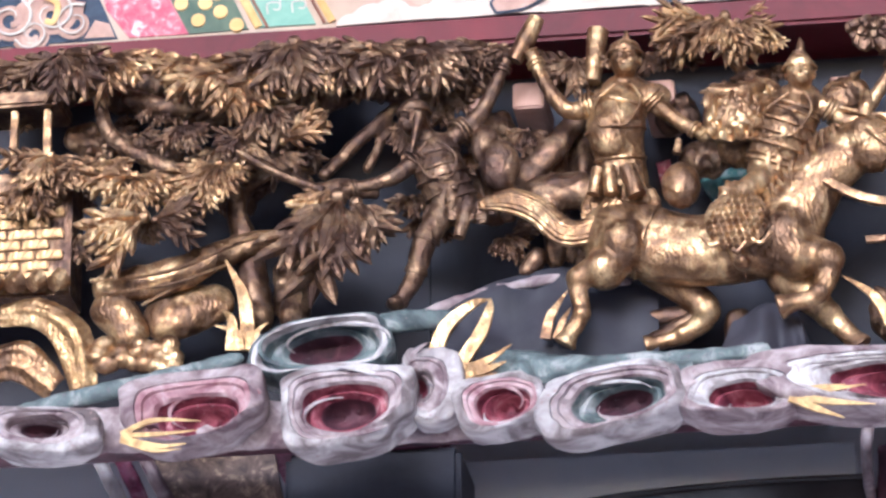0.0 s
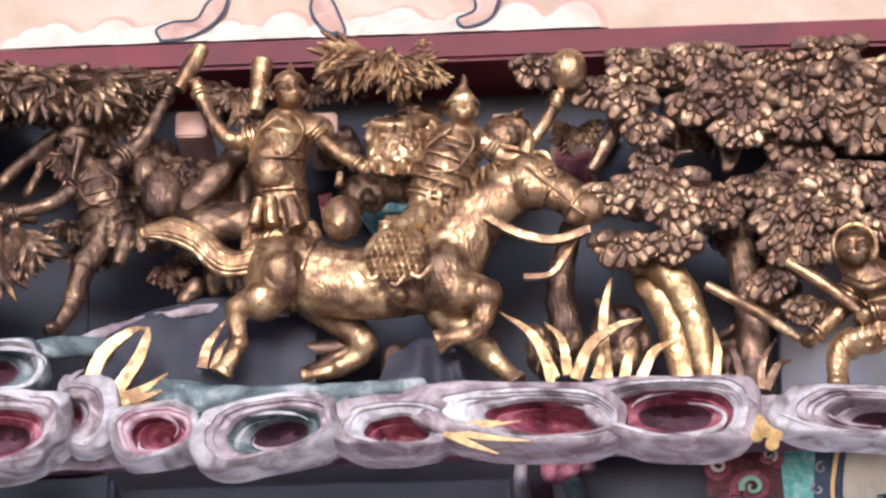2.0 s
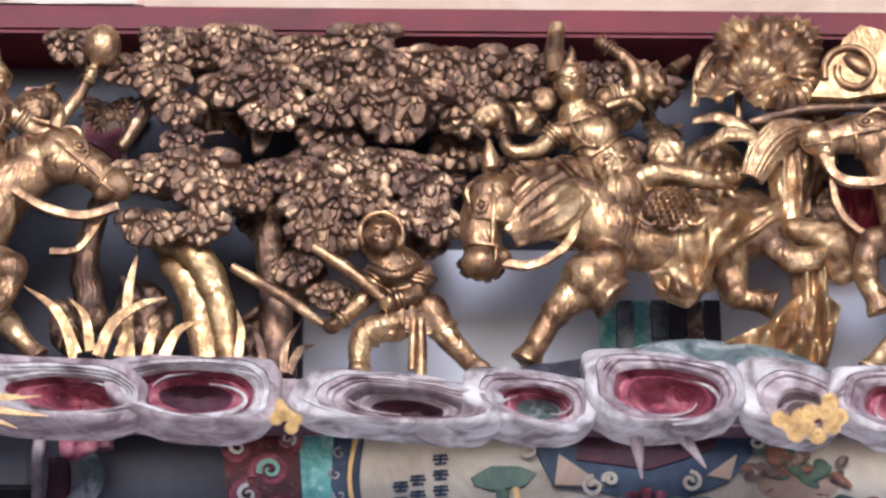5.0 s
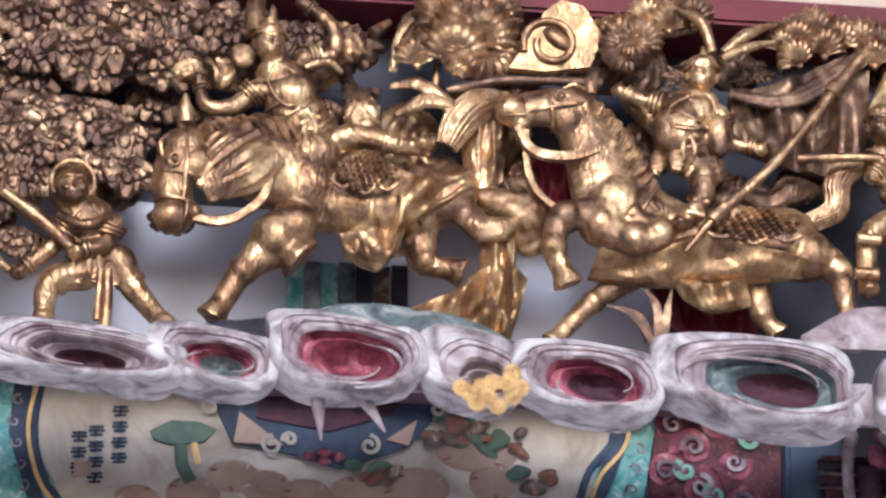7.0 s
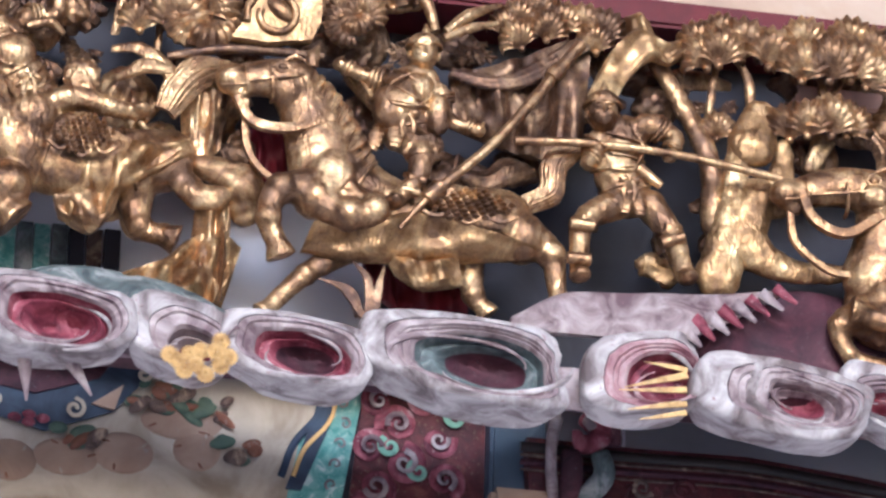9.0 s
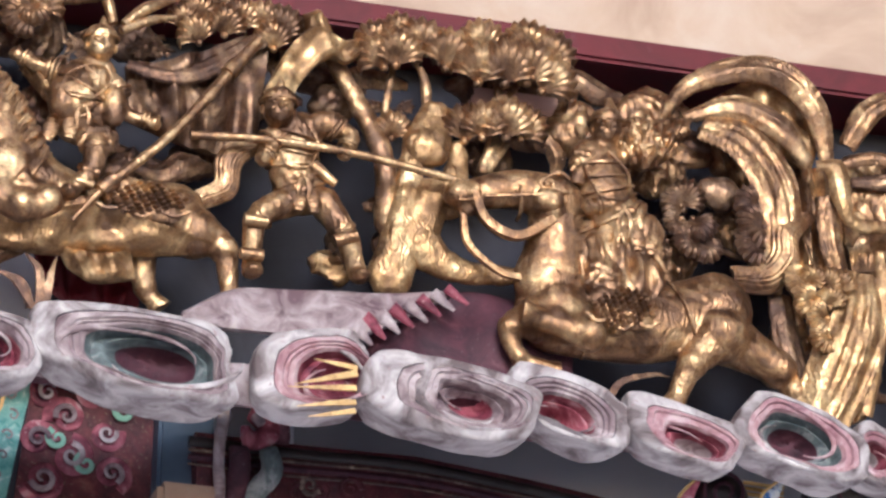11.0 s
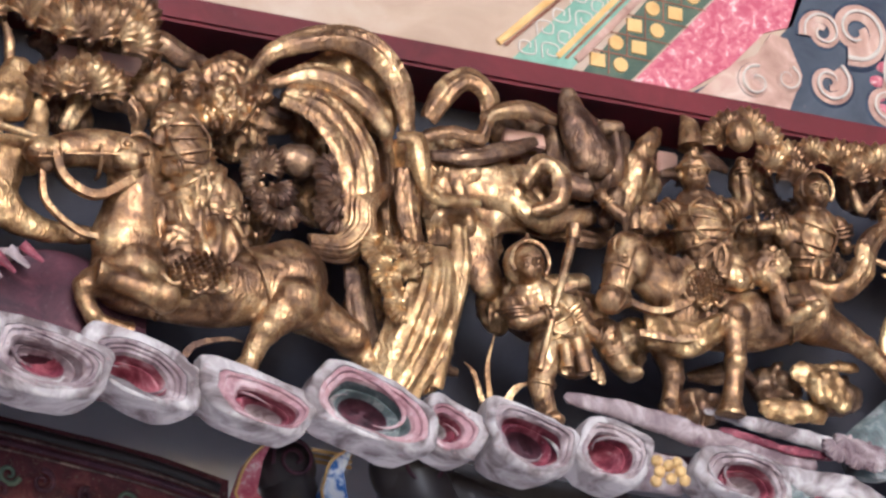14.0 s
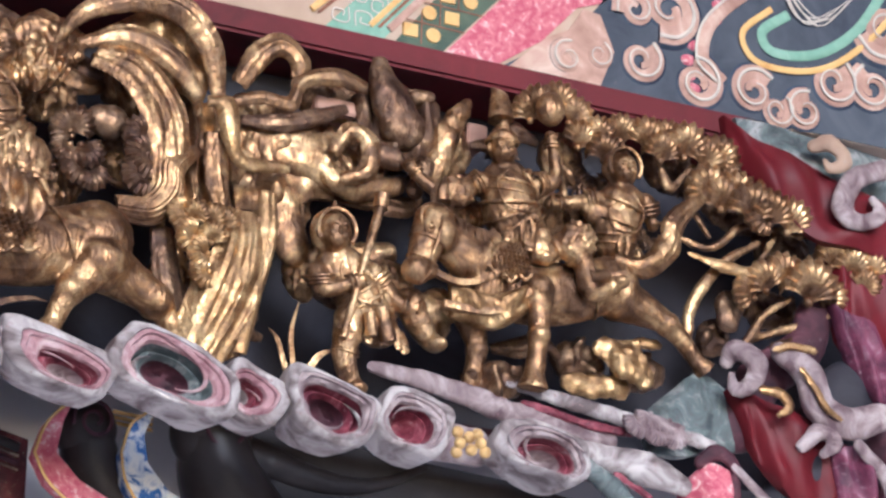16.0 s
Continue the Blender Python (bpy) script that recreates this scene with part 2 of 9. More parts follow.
tagged(part("back_board_east", slab(bmesh.new(), (1.12, 4.16, 3.208), (2.4, 4.20, 3.385)), NAVY, smooth=False), "blue-black board behind the carved drapery", "board", kind="structure")
tagged(part("plaster_wall", slab(bmesh.new(), (-6.9, 4.42, 0.002), (7.9, 4.50, 5.59)), GREY, smooth=False), "lilac-grey plastered wall behind the openwork carving", "wall", kind="structure")
west_x, east_x = 0.072, 0.742
tagged(part("plaster_panel", slab(bmesh.new(), (west_x, 4.16, 3.208), (east_x, 4.20, 3.385)), GREY, smooth=False), "lilac-grey plaster panel seen between the carved legs", "panel", kind="structure")
tagged(part("back_board_middle", slab(bmesh.new(), (-0.619, 4.16, 3.208), (west_x - 0.002, 4.20, 3.385)), NAVY, smooth=False), "blue-black board behind the galloping horse", "board", kind="structure")
tagged(part("back_board_inner", slab(bmesh.new(), (east_x + 0.002, 4.16, 3.208), (1.119, 4.20, 3.385)), NAVY, smooth=False), "blue-black board behind the spearman", "board", kind="structure")

U = 0.00055   # the carver's unit: about half a millimetre


# ---- builders of carved things ----
def facing(angle):
    a = radians(angle)
    return Vector((math.cos(a), 0, math.sin(a)))


def leaf(bm, base, way, length, width, lift=0.25, fold=0.3, tip=0.06):
    """A fat lance-shaped leaf: two rounded lobes beside a sunken rib, curling over at its tip."""
    way = way.normalized()
    out = Vector((0, -1, 0))
    side = way.cross(out).normalized()
    out = side.cross(way).normalized()
    rows = []
    for s, w in ((0.0, 0.22), (0.22, 0.80), (0.5, 1.0), (0.8, 0.66 + 0.5 * tip), (1.0, tip)):
        c = base + way * (length * s) + out * (length * lift * (math.sin(s * 2.6) - 0.35 * s * s))
        h, q = side * (width * 0.5 * w), width * fold * w
        rows.append([bm.verts.new(p) for p in (c - h - out * q * 0.5, c - h * 0.62 + out * q * 1.05, c + out * q * 0.55, c + h * 0.62 + out * q * 1.05, c + h - out * q * 0.5, c - out * (q * 0.7 + 0.0006))])
    for a, b in zip(rows, rows[1:]):
        for k in range(6):
            j = (k + 1) % 6
            bm.faces.new((a[k], a[j], b[j], b[k]))
    bm.faces.new(rows[-1])


def spray(hub, size, lo, hi, count, material, parent, slim=0.28, name="leaf_spray"):
    """Leaves that fan out from one hub, in two or three layers."""
    bm, rnd = bmesh.new(), bulge(hub)
    if slim > 0.4:
        # a rosette of broad drooping lobes, tier over tier, each tier shorter and further out
        mid, half = (lo + hi) / 2, max(75, (hi - lo) / 2)
        for tier, n in ((0, 9), (1, 7), (2, 5)):
            for k in range(n):
                a = mid + half * (2 * (k + 0.5) / n - 1) * (1 - 0.12 * tier) + rnd.uniform(-6, 6)
                ln = size * U * (1.12 - 0.26 * tier) * rnd.uniform(0.88, 1.15)
                leaf(bm, V(hub) - Vector((0, 0.005 * tier, -0.06 * tier * size * U)), facing(a) + Vector((0, -0.25 - 0.2 * tier, 0)), ln, ln * rnd.uniform(0.46, 0.64), rnd.uniform(0.12, 0.26), 0.24, 0.5)
        ball(bm, V(hub) - Vector((0, 0.008, 0)), size * U * 0.2, seg=8)
        return under(part(name, bm, material), parent)
    count = int(count * 1.5)
    for k in range(count):
        layer = k % 3
        a = lo + (hi - lo) * (k + 0.5) / count + rnd.uniform(-9, 9)
        way = facing(a) + Vector((0, rnd.uniform(-0.35, 0.2), 0))
        ln = size * U * rnd.uniform(0.75, 1.3) * (1 - 0.14 * layer)
        start = V(hub) + facing(a) * (size * U * 0.10 * layer) - Vector((0, 0.004 * layer, 0))
        way.normalize()
        rise = rnd.uniform(0.05, 0.25)
        leaf(bm, start, way, ln * 0.95, ln * slim * rnd.uniform(0.6, 0.8), rise)
        for f in (0.18, 0.40, 0.62):
            for side in (-1, 1):
                b = a + side * rnd.uniform(24, 40)
                leaf(bm, start + way * ln * f - Vector((0, ln * rise * math.sin(f * 2.6) * 0.7, 0)), facing(b) + Vector((0, rnd.uniform(-0.3, 0.1), 0)), ln * rnd.uniform(0.34, 0.46), ln * slim * 0.52, 0.18)
    ball(bm, hub, size * U * 0.10, seg=6)
    return under(part(name, bm, material), parent)


def tuft(hub, size, angle, material, parent, ribs=9):
    """A bunch of pine needles carved like a scallop shell: ribs fan out over a dome from one base."""
    bm = bmesh.new()
    r = size * U * 1.22
    up, side, out = facing(angle), facing(angle - 90), Vector((0, -1, 0))
    base = V(hub) - up * r * 0.75 + Vector((0, r * 0.25, 0))
    cols, rows = ribs * 4 + 1, 7
    grid = []
    for j in range(rows):
        s = j / (rows - 1)
        line = []
        for i in range(cols):
            f = i / (cols - 1)
            a = radians(-80 + 160 * f)
            rib = math.cos(f * ribs * 2 * math.pi)
            reach = r * 1.75 * (0.62 + 0.38 * math.cos(a)) * (0.06 + 0.94 * s) * (1 - 0.05 * (1 - rib) * s)
            dome = r * (0.85 * math.sin(s * 2.35) * math.cos(a * 0.75) - 0.075 * (1 - rib) * s)
            line.append(bm.verts.new(base + (up * math.cos(a) + side * math.sin(a)) * reach + out * dome))
        grid.append(line)
    rim = [bm.verts.new(v.co - out * r * 0.45 - up * r * 0.12) for v in grid[-1]]
    grid.append(rim)
    for a, b in zip(grid, grid[1:]):
        for i in range(cols - 1):
            bm.faces.new((a[i], b[i], b[i + 1], a[i + 1]))
    ball(bm, base, r * 0.22, seg=8)
    return under(part("needle_tuft", bm, material), parent)


def tree(label, base, limbs, sprays=(), tufts=(), material=OLD_GOLD, slim=0.28, wood=None):
    root = empty("carved_tree", base, label, "carved tree", "carved trees")
    bm = bmesh.new()
    for pts, widths in limbs:
        tube(bm, pts, [w * U for w in widths], 9, 5, 0.8)
        ball(bm, pts[0], widths[0] * U, seg=8)
        ball(bm, pts[-1], widths[-1] * U, seg=8)
    if limbs:
        under(part("trunk", carved(bm, 0.003, 0.0016, 55, 1), wood or material), root)
    for hub, size, lo, hi, n in sprays:
        # every third slim-leaved spray takes brighter gold, a coloured stand-in for glints
        spray(hub, size, lo, hi, n, GOLD if slim < 0.4 and int(abs(hub[0]) * 1000) % 3 == 0 else material, root, slim)
    for hub, size, angle in tufts:
        tuft(hub, size, angle, material, root)
    return root


def grass(label, blades, material=BRIGHT_GOLD, root_name="grass_tuft"):
    """blades: (points, width); each is a keeled, tapering blade."""
    root = empty(root_name, blades[0][0][0], label, "grass", "grass tufts")
    for pts, w in blades:
        bm = bmesh.new()
        n = len(pts)
        tube(bm, pts, [w * U * (1.0 if k == 0 else max(0.10, 1.05 - (k / (n - 1)) ** 2)) for k in range(n)], 8, 5, 0.55, 0.12)
        under(part("blade", bm, material), root)
    return root


def rock(label, forms, material=GOLD, ridge=0.0, name="carved_rock", category="rock", voxel=0.0032, relief=0.0022, freq=45.0, grooves=()):
    root = empty(name, forms[0][0][0], label, category) if len(forms) > 1 else None
    ob = None
    for k, (pts, widths, flat) in enumerate(forms):
        bm = bmesh.new()
        tube(bm, pts, [w * U for w in widths], 12, 5, flat, ridge)
        ball(bm, pts[0], (widths[0] * U, widths[0] * U * flat, widths[0] * U), seg=12)
        ball(bm, pts[-1], (widths[-1] * U, widths[-1] * U * flat, widths[-1] * U), seg=12)
        out = carved(bm, voxel, relief, freq, 1)
        if k == 0:
            for line, w in grooves:
                tube(out, line, [w * U] * len(line), 7, 5)
        ob = part("lobe" if root else name, out, material)
        if root:
            under(ob, root)
    return root or tagged(ob, label, category)


def flow(label, pts, widths, strands, spread, material=GOLD, name="carved_drape", category="drapery", flat=0.6, twist=0.0):
    """A flowing bundle of ridges: cloaks, water, tails and draped rock."""
    bm = bmesh.new()
    rnd = bulge(pts[0])
    strands = int(strands * 2.0)
    for k in range(strands):
        f = (k + 0.5) / strands * 2 - 1
        line = []
        for i, (p, w) in enumerate(zip(pts, widths)):
            a, b = V(pts[max(i - 1, 0)]), V(pts[min(i + 1, len(pts) - 1)])
            d = (b - a).normalized()
            s = d.cross(Vector((0, 1, 0))).normalized()
            line.append(V(p) + s * (f * w * U * spread) - Vector((0, (1 - f * f) * w * U * flat, 0)) + Vector((0, rnd.uniform(-1, 1) * w * U * 0.12, rnd.uniform(-1, 1) * w * U * twist)))
        q = spread / strands * 1.25
        fat = rnd.uniform(0.75, 1.3)
        tube(bm, line, [max(w * U * q * fat, 0.0014) for w in widths], 8, 5, 0.9)
    return tagged(part(name, carved(bm, 0.0021, 0.0004, 80, 0), material), label, category)


def man(label, head, r, body, widths, arms=(), legs=(), hat="helmet", material=GOLD, rings=5, scales=(), balls=(), rods=(), skirt=0, turn=0.0):
    """A carved figure of one piece. r: half the height of its head; turn: way that it looks, to its side."""
    bm = bmesh.new()
    h, R = V(head), r * U
    out = Vector((0, -1, 0))
    tube(bm, body, [w * U for w in widths], 14, 5, 0.8)
    for p, w in ((body[0], widths[0]), (body[-1], widths[-1])):
        ball(bm, p, (w * U, w * U * 0.8, w * U * 0.8))
    tube(bm, [h, body[0]], [R * 0.5, R * 0.62], 10)
    ball(bm, h, (R * 0.78, R * 0.85, R))
    ball(bm, h + out * R * 0.45 + Vector((turn * R * 0.3, 0, -R * 0.35)), (R * 0.52, R * 0.45, R * 0.55))
    for a in arms:
        n = len(a)
        tube(bm, a, [R * (0.56 - 0.26 * k / (n - 1)) for k in range(n)], 10, 5)
        ball(bm, a[0], R * 0.6)
        ball(bm, a[-1], R * 0.40)
    for a in legs:
        n = len(a)
        tube(bm, a, [R * (0.80 - 0.38 * k / (n - 1)) for k in range(n)], 10, 5)
        ball(bm, a[0], R * 0.8)
        ball(bm, V(a[-1]) + out * R * 0.25, (R * 0.55, R * 0.75, R * 0.36))
    for p, radii in balls:
        ball(bm, p, tuple(q * U for q in radii))
    for p, size in scales:
        ball(bm, p, (size * U * 0.9, size * U * 0.42, size * U * 0.9))
        for k in range(30):
            a, q = k * 2.4, math.sqrt((k + 0.5) / 30)
            c = V(p) + Vector((math.cos(a) * q * 0.92, -math.sqrt(max(0.0, 1.0 - q * q)) * 0.44, math.sin(a) * q * 0.92)) * size * U
            ball(bm, c - Vector((0, size * U * 0.05, 0)), (size * U * 0.11, size * U * 0.14, size * U * 0.18), (0, math.degrees(a), 0), 6)
    if hat in ("helmet", "crown", "point"):
        ball(bm, h + Vector((0, 0, R * 0.55)), (R * 0.86, R * 0.92, R * 0.62))
    if hat == "hood":
        ball(bm, h + Vector((0, R * 0.35, R * 0.15)), (R * 1.12, R * 0.6, R * 1.22))
    bm = carved(bm, 0.0022, 0.0006, 85, 1, 0.0006)
    # face: brow, nose, cheeks, lips, beard
    f = h + out * R * 0.84 + Vector((turn * R * 0.3, 0, 0))
    ball(bm, f + Vector((0, -R * 0.03, -R * 0.12)), (R * 0.13, R * 0.22, R * 0.28), seg=8)
    for s in (-1, 1):
        tube(bm, [f + Vector((s * R * 0.08, R * 0.02, R * 0.18)), f + Vector((s * R * 0.3, R * 0.02, R * 0.26)), f + Vector((s * R * 0.5, R * 0.22, R * 0.14))], R * 0.08, 6, 3)
        ball(bm, f + Vector((s * R * 0.28, R * 0.10, R * 0.02)), (R * 0.15, R * 0.10, R * 0.08), seg=8)
        ball(bm, f + Vector((s * R * 0.30, R * 0.12, -R * 0.28)), (R * 0.22, R * 0.16, R * 0.18), seg=8)
        ball(bm, h + Vector((s * R * 0.80, 0, -R * 0.08)), (R * 0.12, R * 0.18, R * 0.28), seg=8)
    ball(bm, f + Vector((0, R * 0.06, -R * 0.52)), (R * 0.22, R * 0.12, R * 0.07), seg=8)
    # shoulder plates, cuffs and boot tops
    for a in arms:
        p, q = V(a[0]), V(a[1])
        d = (q - p).normalized()
        s = d.cross(Vector((0, 1, 0))).normalized()
        for k in range(3):
            c, w = p + d * R * (0.12 + 0.26 * k), R * (0.74 - 0.06 * k)
            tube(bm, [c + s * (w * math.cos(t)) + out * (w * math.sin(t)) + d * (w * 0.3 * math.sin(t)) for t in [radians(-15 + 210 * j / 9) for j in range(10)]], R * 0.10, 6, 2)
        for k in range(2):
            d = (V(a[-1]) - V(a[-2])).normalized()
            s = d.cross(Vector((0, 1, 0))).normalized()
            c, w = V(a[-1]) - d * R * (0.45 + 0.22 * k), R * 0.42
            tube(bm, [c + s * (w * math.cos(t)) + out * (w * math.sin(t)) for t in [radians(-15 + 210 * j / 9) for j in range(10)]], R * 0.09, 6, 2)
        for j in range(4):
            ball(bm, V(a[-1]) + s * R * (0.27 - 0.18 * j) + out * R * 0.32 + d * R * 0.08, (R * 0.10, R * 0.16, R * 0.12), seg=6)
    for a in legs:
        for k in range(1, len(a)):
            p, q = V(a[k - 1]), V(a[k])
            d = (q - p).normalized()
            s = d.cross(Vector((0, 1, 0))).normalized()
            w = R * (0.80 - 0.38 * k / (len(a) - 1)) * 1.05
            for f in (0.10, 0.24):
                c = q - d * R * (f + 0.15)
                tube(bm, [c + s * (w * math.cos(t)) + out * (w * math.sin(t)) + d * (w * 0.2 * math.sin(t)) for t in [radians(-15 + 210 * j / 9) for j in range(10)]], R * 0.08, 6, 2)
    # breastplate edge and knotted sash
    b0, b1, w0 = V(body[0]), V(body[1]), widths[1] * U
    for s in (-1, 1):
        tube(bm, [b0 + Vector((s * w0 * 0.25, -w0 * 0.78, 0)), b0.lerp(b1, 0.5) + Vector((s * w0 * 0.75, -w0 * 0.72, 0)), b1 + Vector((s * w0 * 0.5, -w0 * 0.82, -w0 * 0.25)), b1 + Vector((0, -w0 * 0.95, -w0 * 0.4))], R * 0.08, 6, 4)
    w1 = widths[-1] * U
    waist = V(body[-1]).lerp(V(body[-2]), 0.35)
    for s in (-1, 1):
        ball(bm, waist + Vector((s * w1 * 0.24, -w1 * 0.92, 0)), (w1 * 0.22, w1 * 0.14, w1 * 0.15), (0, 20 * s, 0), 8)
        tube(bm, [waist + Vector((s * w1 * 0.08, -w1 * 0.95, 0)), waist + Vector((s * w1 * 0.22, -w1 * 1.0, -w1 * 0.5)), waist + Vector((s * w1 * 0.16, -w1 * 0.9, -w1 * 0.95))], [R * 0.10, R * 0.16, R * 0.08], 7, 4, 0.5)
    # headgear
    if hat in ("helmet", "crown", "point"):
        for k in range(3 if hat == "helmet" else 5):
            q = R * (0.92 - 0.15 * k)
            ring = [h + Vector((q * math.cos(a), q * math.sin(a) * 0.95, R * (0.36 + 0.24 * k))) for a in [i * math.pi / 6 for i in range(13)]]
            tube(bm, ring, R * 0.11, 6, 2)
        tip = 1.35 if hat == "helmet" else 1.9
        tube(bm, [h + Vector((0, 0, R * 0.9)), h + Vector((R * 0.1, 0, R * tip)), h + Vector((R * 0.05, 0, R * (tip + 0.4)))], [R * 0.3, R * 0.22, R * 0.05], 8, 3)
    if hat == "hood":
        ring = [h + Vector((R * 0.98 * math.cos(a), -R * 0.42, R * (0.1 + 1.05 * math.sin(a)))) for a in [radians(-35 + 250 * i / 12) for i in range(13)]]
        tube(bm, ring, R * 0.11, 7, 3)
        tube(bm, [h + Vector((0, 0, R * 1.2)), h + Vector((0, 0, R * 1.7))], [R * 0.22, R * 0.06], 7, 2)
    # belts and lames of the armour
    line, wid = spline(body, widths, 6)
    for k in range(rings):
        i = min(len(line) - 2, int((k + 0.6) / rings * len(line)))
        w, d = wid[i] * U * 1.03, (line[i + 1] - line[i]).normalized()
        s = d.cross(Vector((0, 1, 0))).normalized()
        ring = [line[i] + s * (w * math.cos(a)) + out * (w * 0.86 * math.sin(a)) + d * (w * 0.22 * math.sin(a)) for a in [radians(-20 + 220 * j / 9) for j in range(10)]]
        tube(bm, ring, w * (0.05 if k % 2 else 0.075), 6, 3)
    for k in range(skirt):
        p = V(body[-1])
        w = widths[-1] * U
        a = radians(-70 + 140 * k / max(1, skirt - 1))
        q = p + Vector((math.sin(a) * w, -math.cos(a) * w * 0.8, 0))
        tip = q + Vector((math.sin(a) * w * 0.3, -w * 0.12, -w * 1.0))
        tube(bm, [q, q.lerp(tip, 0.5), tip], [w * 0.22, w * 0.30, w * 0.16], 10, 3, 0.35)
        for f in (0.35, 0.6, 0.85):
            c = q.lerp(tip, f) + Vector((0, -w * 0.09, 0))
            tube(bm, [c - Vector((w * 0.2, 0, 0)), c + Vector((w * 0.2, 0, 0))], w * 0.035, 5, 2)
    for pts, w in rods:
        tube(bm, pts, [w * U] * len(pts) if not isinstance(w, tuple) else [q * U for q in w], 8, 4)
    return tagged(part("figure_statue", bm, material), label, "statue", "carved figures")


def horse(label, body, bw, neck, nw, head, hw, legs, tail=(), tw=(), reins=(), mane=9, mane_side=-1, material=GOLD, cloth=None, ear=(0, 0, 1)):
    """A carved horse of one piece, harness and all."""
    bm = bmesh.new()
    out = Vector((0, -1, 0))
    for pts, ws, fl in ((body, bw, 0.72), (neck, nw, 0.7), (head, hw, 0.8)):
        tube(bm, pts, [w * U for w in ws], 16, 6, fl)
        ball(bm, pts[0], (ws[0] * U, ws[0] * U * fl, ws[0] * U), seg=16)
        ball(bm, pts[-1], (ws[-1] * U, ws[-1] * U * fl, ws[-1] * U), seg=16)
    hd = (V(head[-1]) - V(head[0])).normalized()
    s = hd.cross(Vector((0, 1, 0))).normalized()
    w0 = hw[0] * U
    full = (V(head[-1]) - V(head[0])).length
    low, wm = -s * mane_side, hw[-1] * U
    # cheek, brow, muzzle and chin
    ball(bm, V(head[0]) + hd * w0 * 0.45 + low * w0 * 0.42, (w0 * 0.84, w0 * 0.80, w0 * 0.84), seg=16)
    ball(bm, V(head[0]) + hd * w0 * 0.55 - low * w0 * 0.42 + out * w0 * 0.25, (w0 * 0.5, w0 * 0.5, w0 * 0.4))
    ball(bm, V(head[-1]) + hd * wm * 0.15 - low * wm * 0.15, (wm * 1.15, wm * 1.0, wm * 1.05))
    ball(bm, V(head[-1]) - hd * wm * 0.25 + low * wm * 0.75, (wm * 0.72, wm * 0.6, wm * 0.6))
    # shoulder and haunch muscle
    for p, w, f in ((body[0], bw[0], 0.8), (body[-1], bw[-1], 0.8)):
        ball(bm, V(p) + out * w * U * 0.22 - Vector((0, 0, w * U * 0.12)), (w * U * f, w * U * 0.72, w * U * 0.92), seg=18)
    for leg_pts, ws in legs:
        tube(bm, leg_pts, [w * U for w in ws], 12, 5, 0.85)
        ball(bm, leg_pts[0], ws[0] * U)
        for p, w in zip(leg_pts[1:-1], ws[1:-1]):
            ball(bm, p, w * U * 1.16)
        d = (V(leg_pts[-1]) - V(leg_pts[-2])).normalized()
        q = ws[-1] * U
        tube(bm, [V(leg_pts[-1]) - d * q * 0.5, V(leg_pts[-1]) + d * q * 1.1], [q * 0.95, q * 1.5], 10, 2)
    bm = carved(bm, 0.0024, 0.0006, 42, 2, 0.0002)
    for k in (-1, 1):
        e = V(head[0]) - hd * w0 * 0.5 + out * (w0 * 0.4 * k + w0 * 0.2) + V(ear) * w0 * 0.5
        tube(bm, [e, e + V(ear) * w0 * 0.55, e + V(ear) * w0 * 1.0 - hd * w0 * 0.2], [w0 * 0.26, w0 * 0.3, w0 * 0.05], 8, 3, 0.6)
    eye = V(head[0]) + hd * w0 * 0.72 + out * w0 * 0.80 + s * mane_side * w0 * 0.34
    ball(bm, eye, (w0 * 0.19, w0 * 0.15, w0 * 0.15), seg=10)
    tube(bm, [eye - hd * w0 * 0.45 + s * mane_side * w0 * 0.12 + out * w0 * -0.1, eye + s * mane_side * w0 * 0.26, eye + hd * w0 * 0.42 + s * mane_side * w0 * 0.05 - out * w0 * 0.08], [w0 * 0.05, w0 * 0.12, w0 * 0.04], 7, 4)
    # cheek strap, lip line and forelock
    tube(bm, [V(head[0]) - hd * w0 * 0.2 + out * w0 * 0.75, V(head[0]) + hd * w0 * 0.5 + out * w0 * 0.92 - s * mane_side * w0 * 0.1, V(head[0]) + hd * full * 0.82 + out * w0 * 0.62 - s * mane_side * wm * 0.3], w0 * 0.075, 6, 4, 0.7)
    tube(bm, [V(head[-1]) + hd * wm * 1.0 - s * mane_side * wm * 0.35 + out * wm * 0.3, V(head[-1]) + hd * wm * 0.3 - s * mane_side * wm * 0.55 + out * wm * 0.86, V(head[-1]) - hd * wm * 0.7 - s * mane_side * wm * 0.5 + out * wm * 0.92], wm * 0.09, 6, 4)
    for k in range(4):
        f0 = V(head[0]) - hd * w0 * 0.35 + s * mane_side * w0 * 0.72 + out * w0 * (0.1 + 0.16 * k)
        tube(bm, [f0, f0 + hd * w0 * 0.4 + s * mane_side * w0 * 0.22, f0 + hd * w0 * 0.95 + s * mane_side * w0 * 0.05], [w0 * 0.07, w0 * 0.12, w0 * 0.03], 6, 3)
    ring = [eye + (hd * math.cos(a) + s * 0.7 * math.sin(a)) * w0 * 0.27 for a in [i * math.pi / 4 for i in range(9)]]
    tube(bm, ring, w0 * 0.07, 6, 2)
    wl = hw[-1] * U
    ball(bm, V(head[-1]) + out * wl * 0.7 + hd * wl * 0.3, (wl * 0.28, wl * 0.2, wl * 0.28), seg=8)
    for f in (0.45, 0.85):
        c = V(head[0]).lerp(V(head[-1]), f)
        w = (hw[0] * (1 - f) + hw[-1] * f) * U * 1.06
        tube(bm, [c + s * w * math.cos(a) + out * w * 0.86 * math.sin(a) for a in [radians(-10 + 20 * i) for i in range(11)]], w * 0.09, 6, 2)
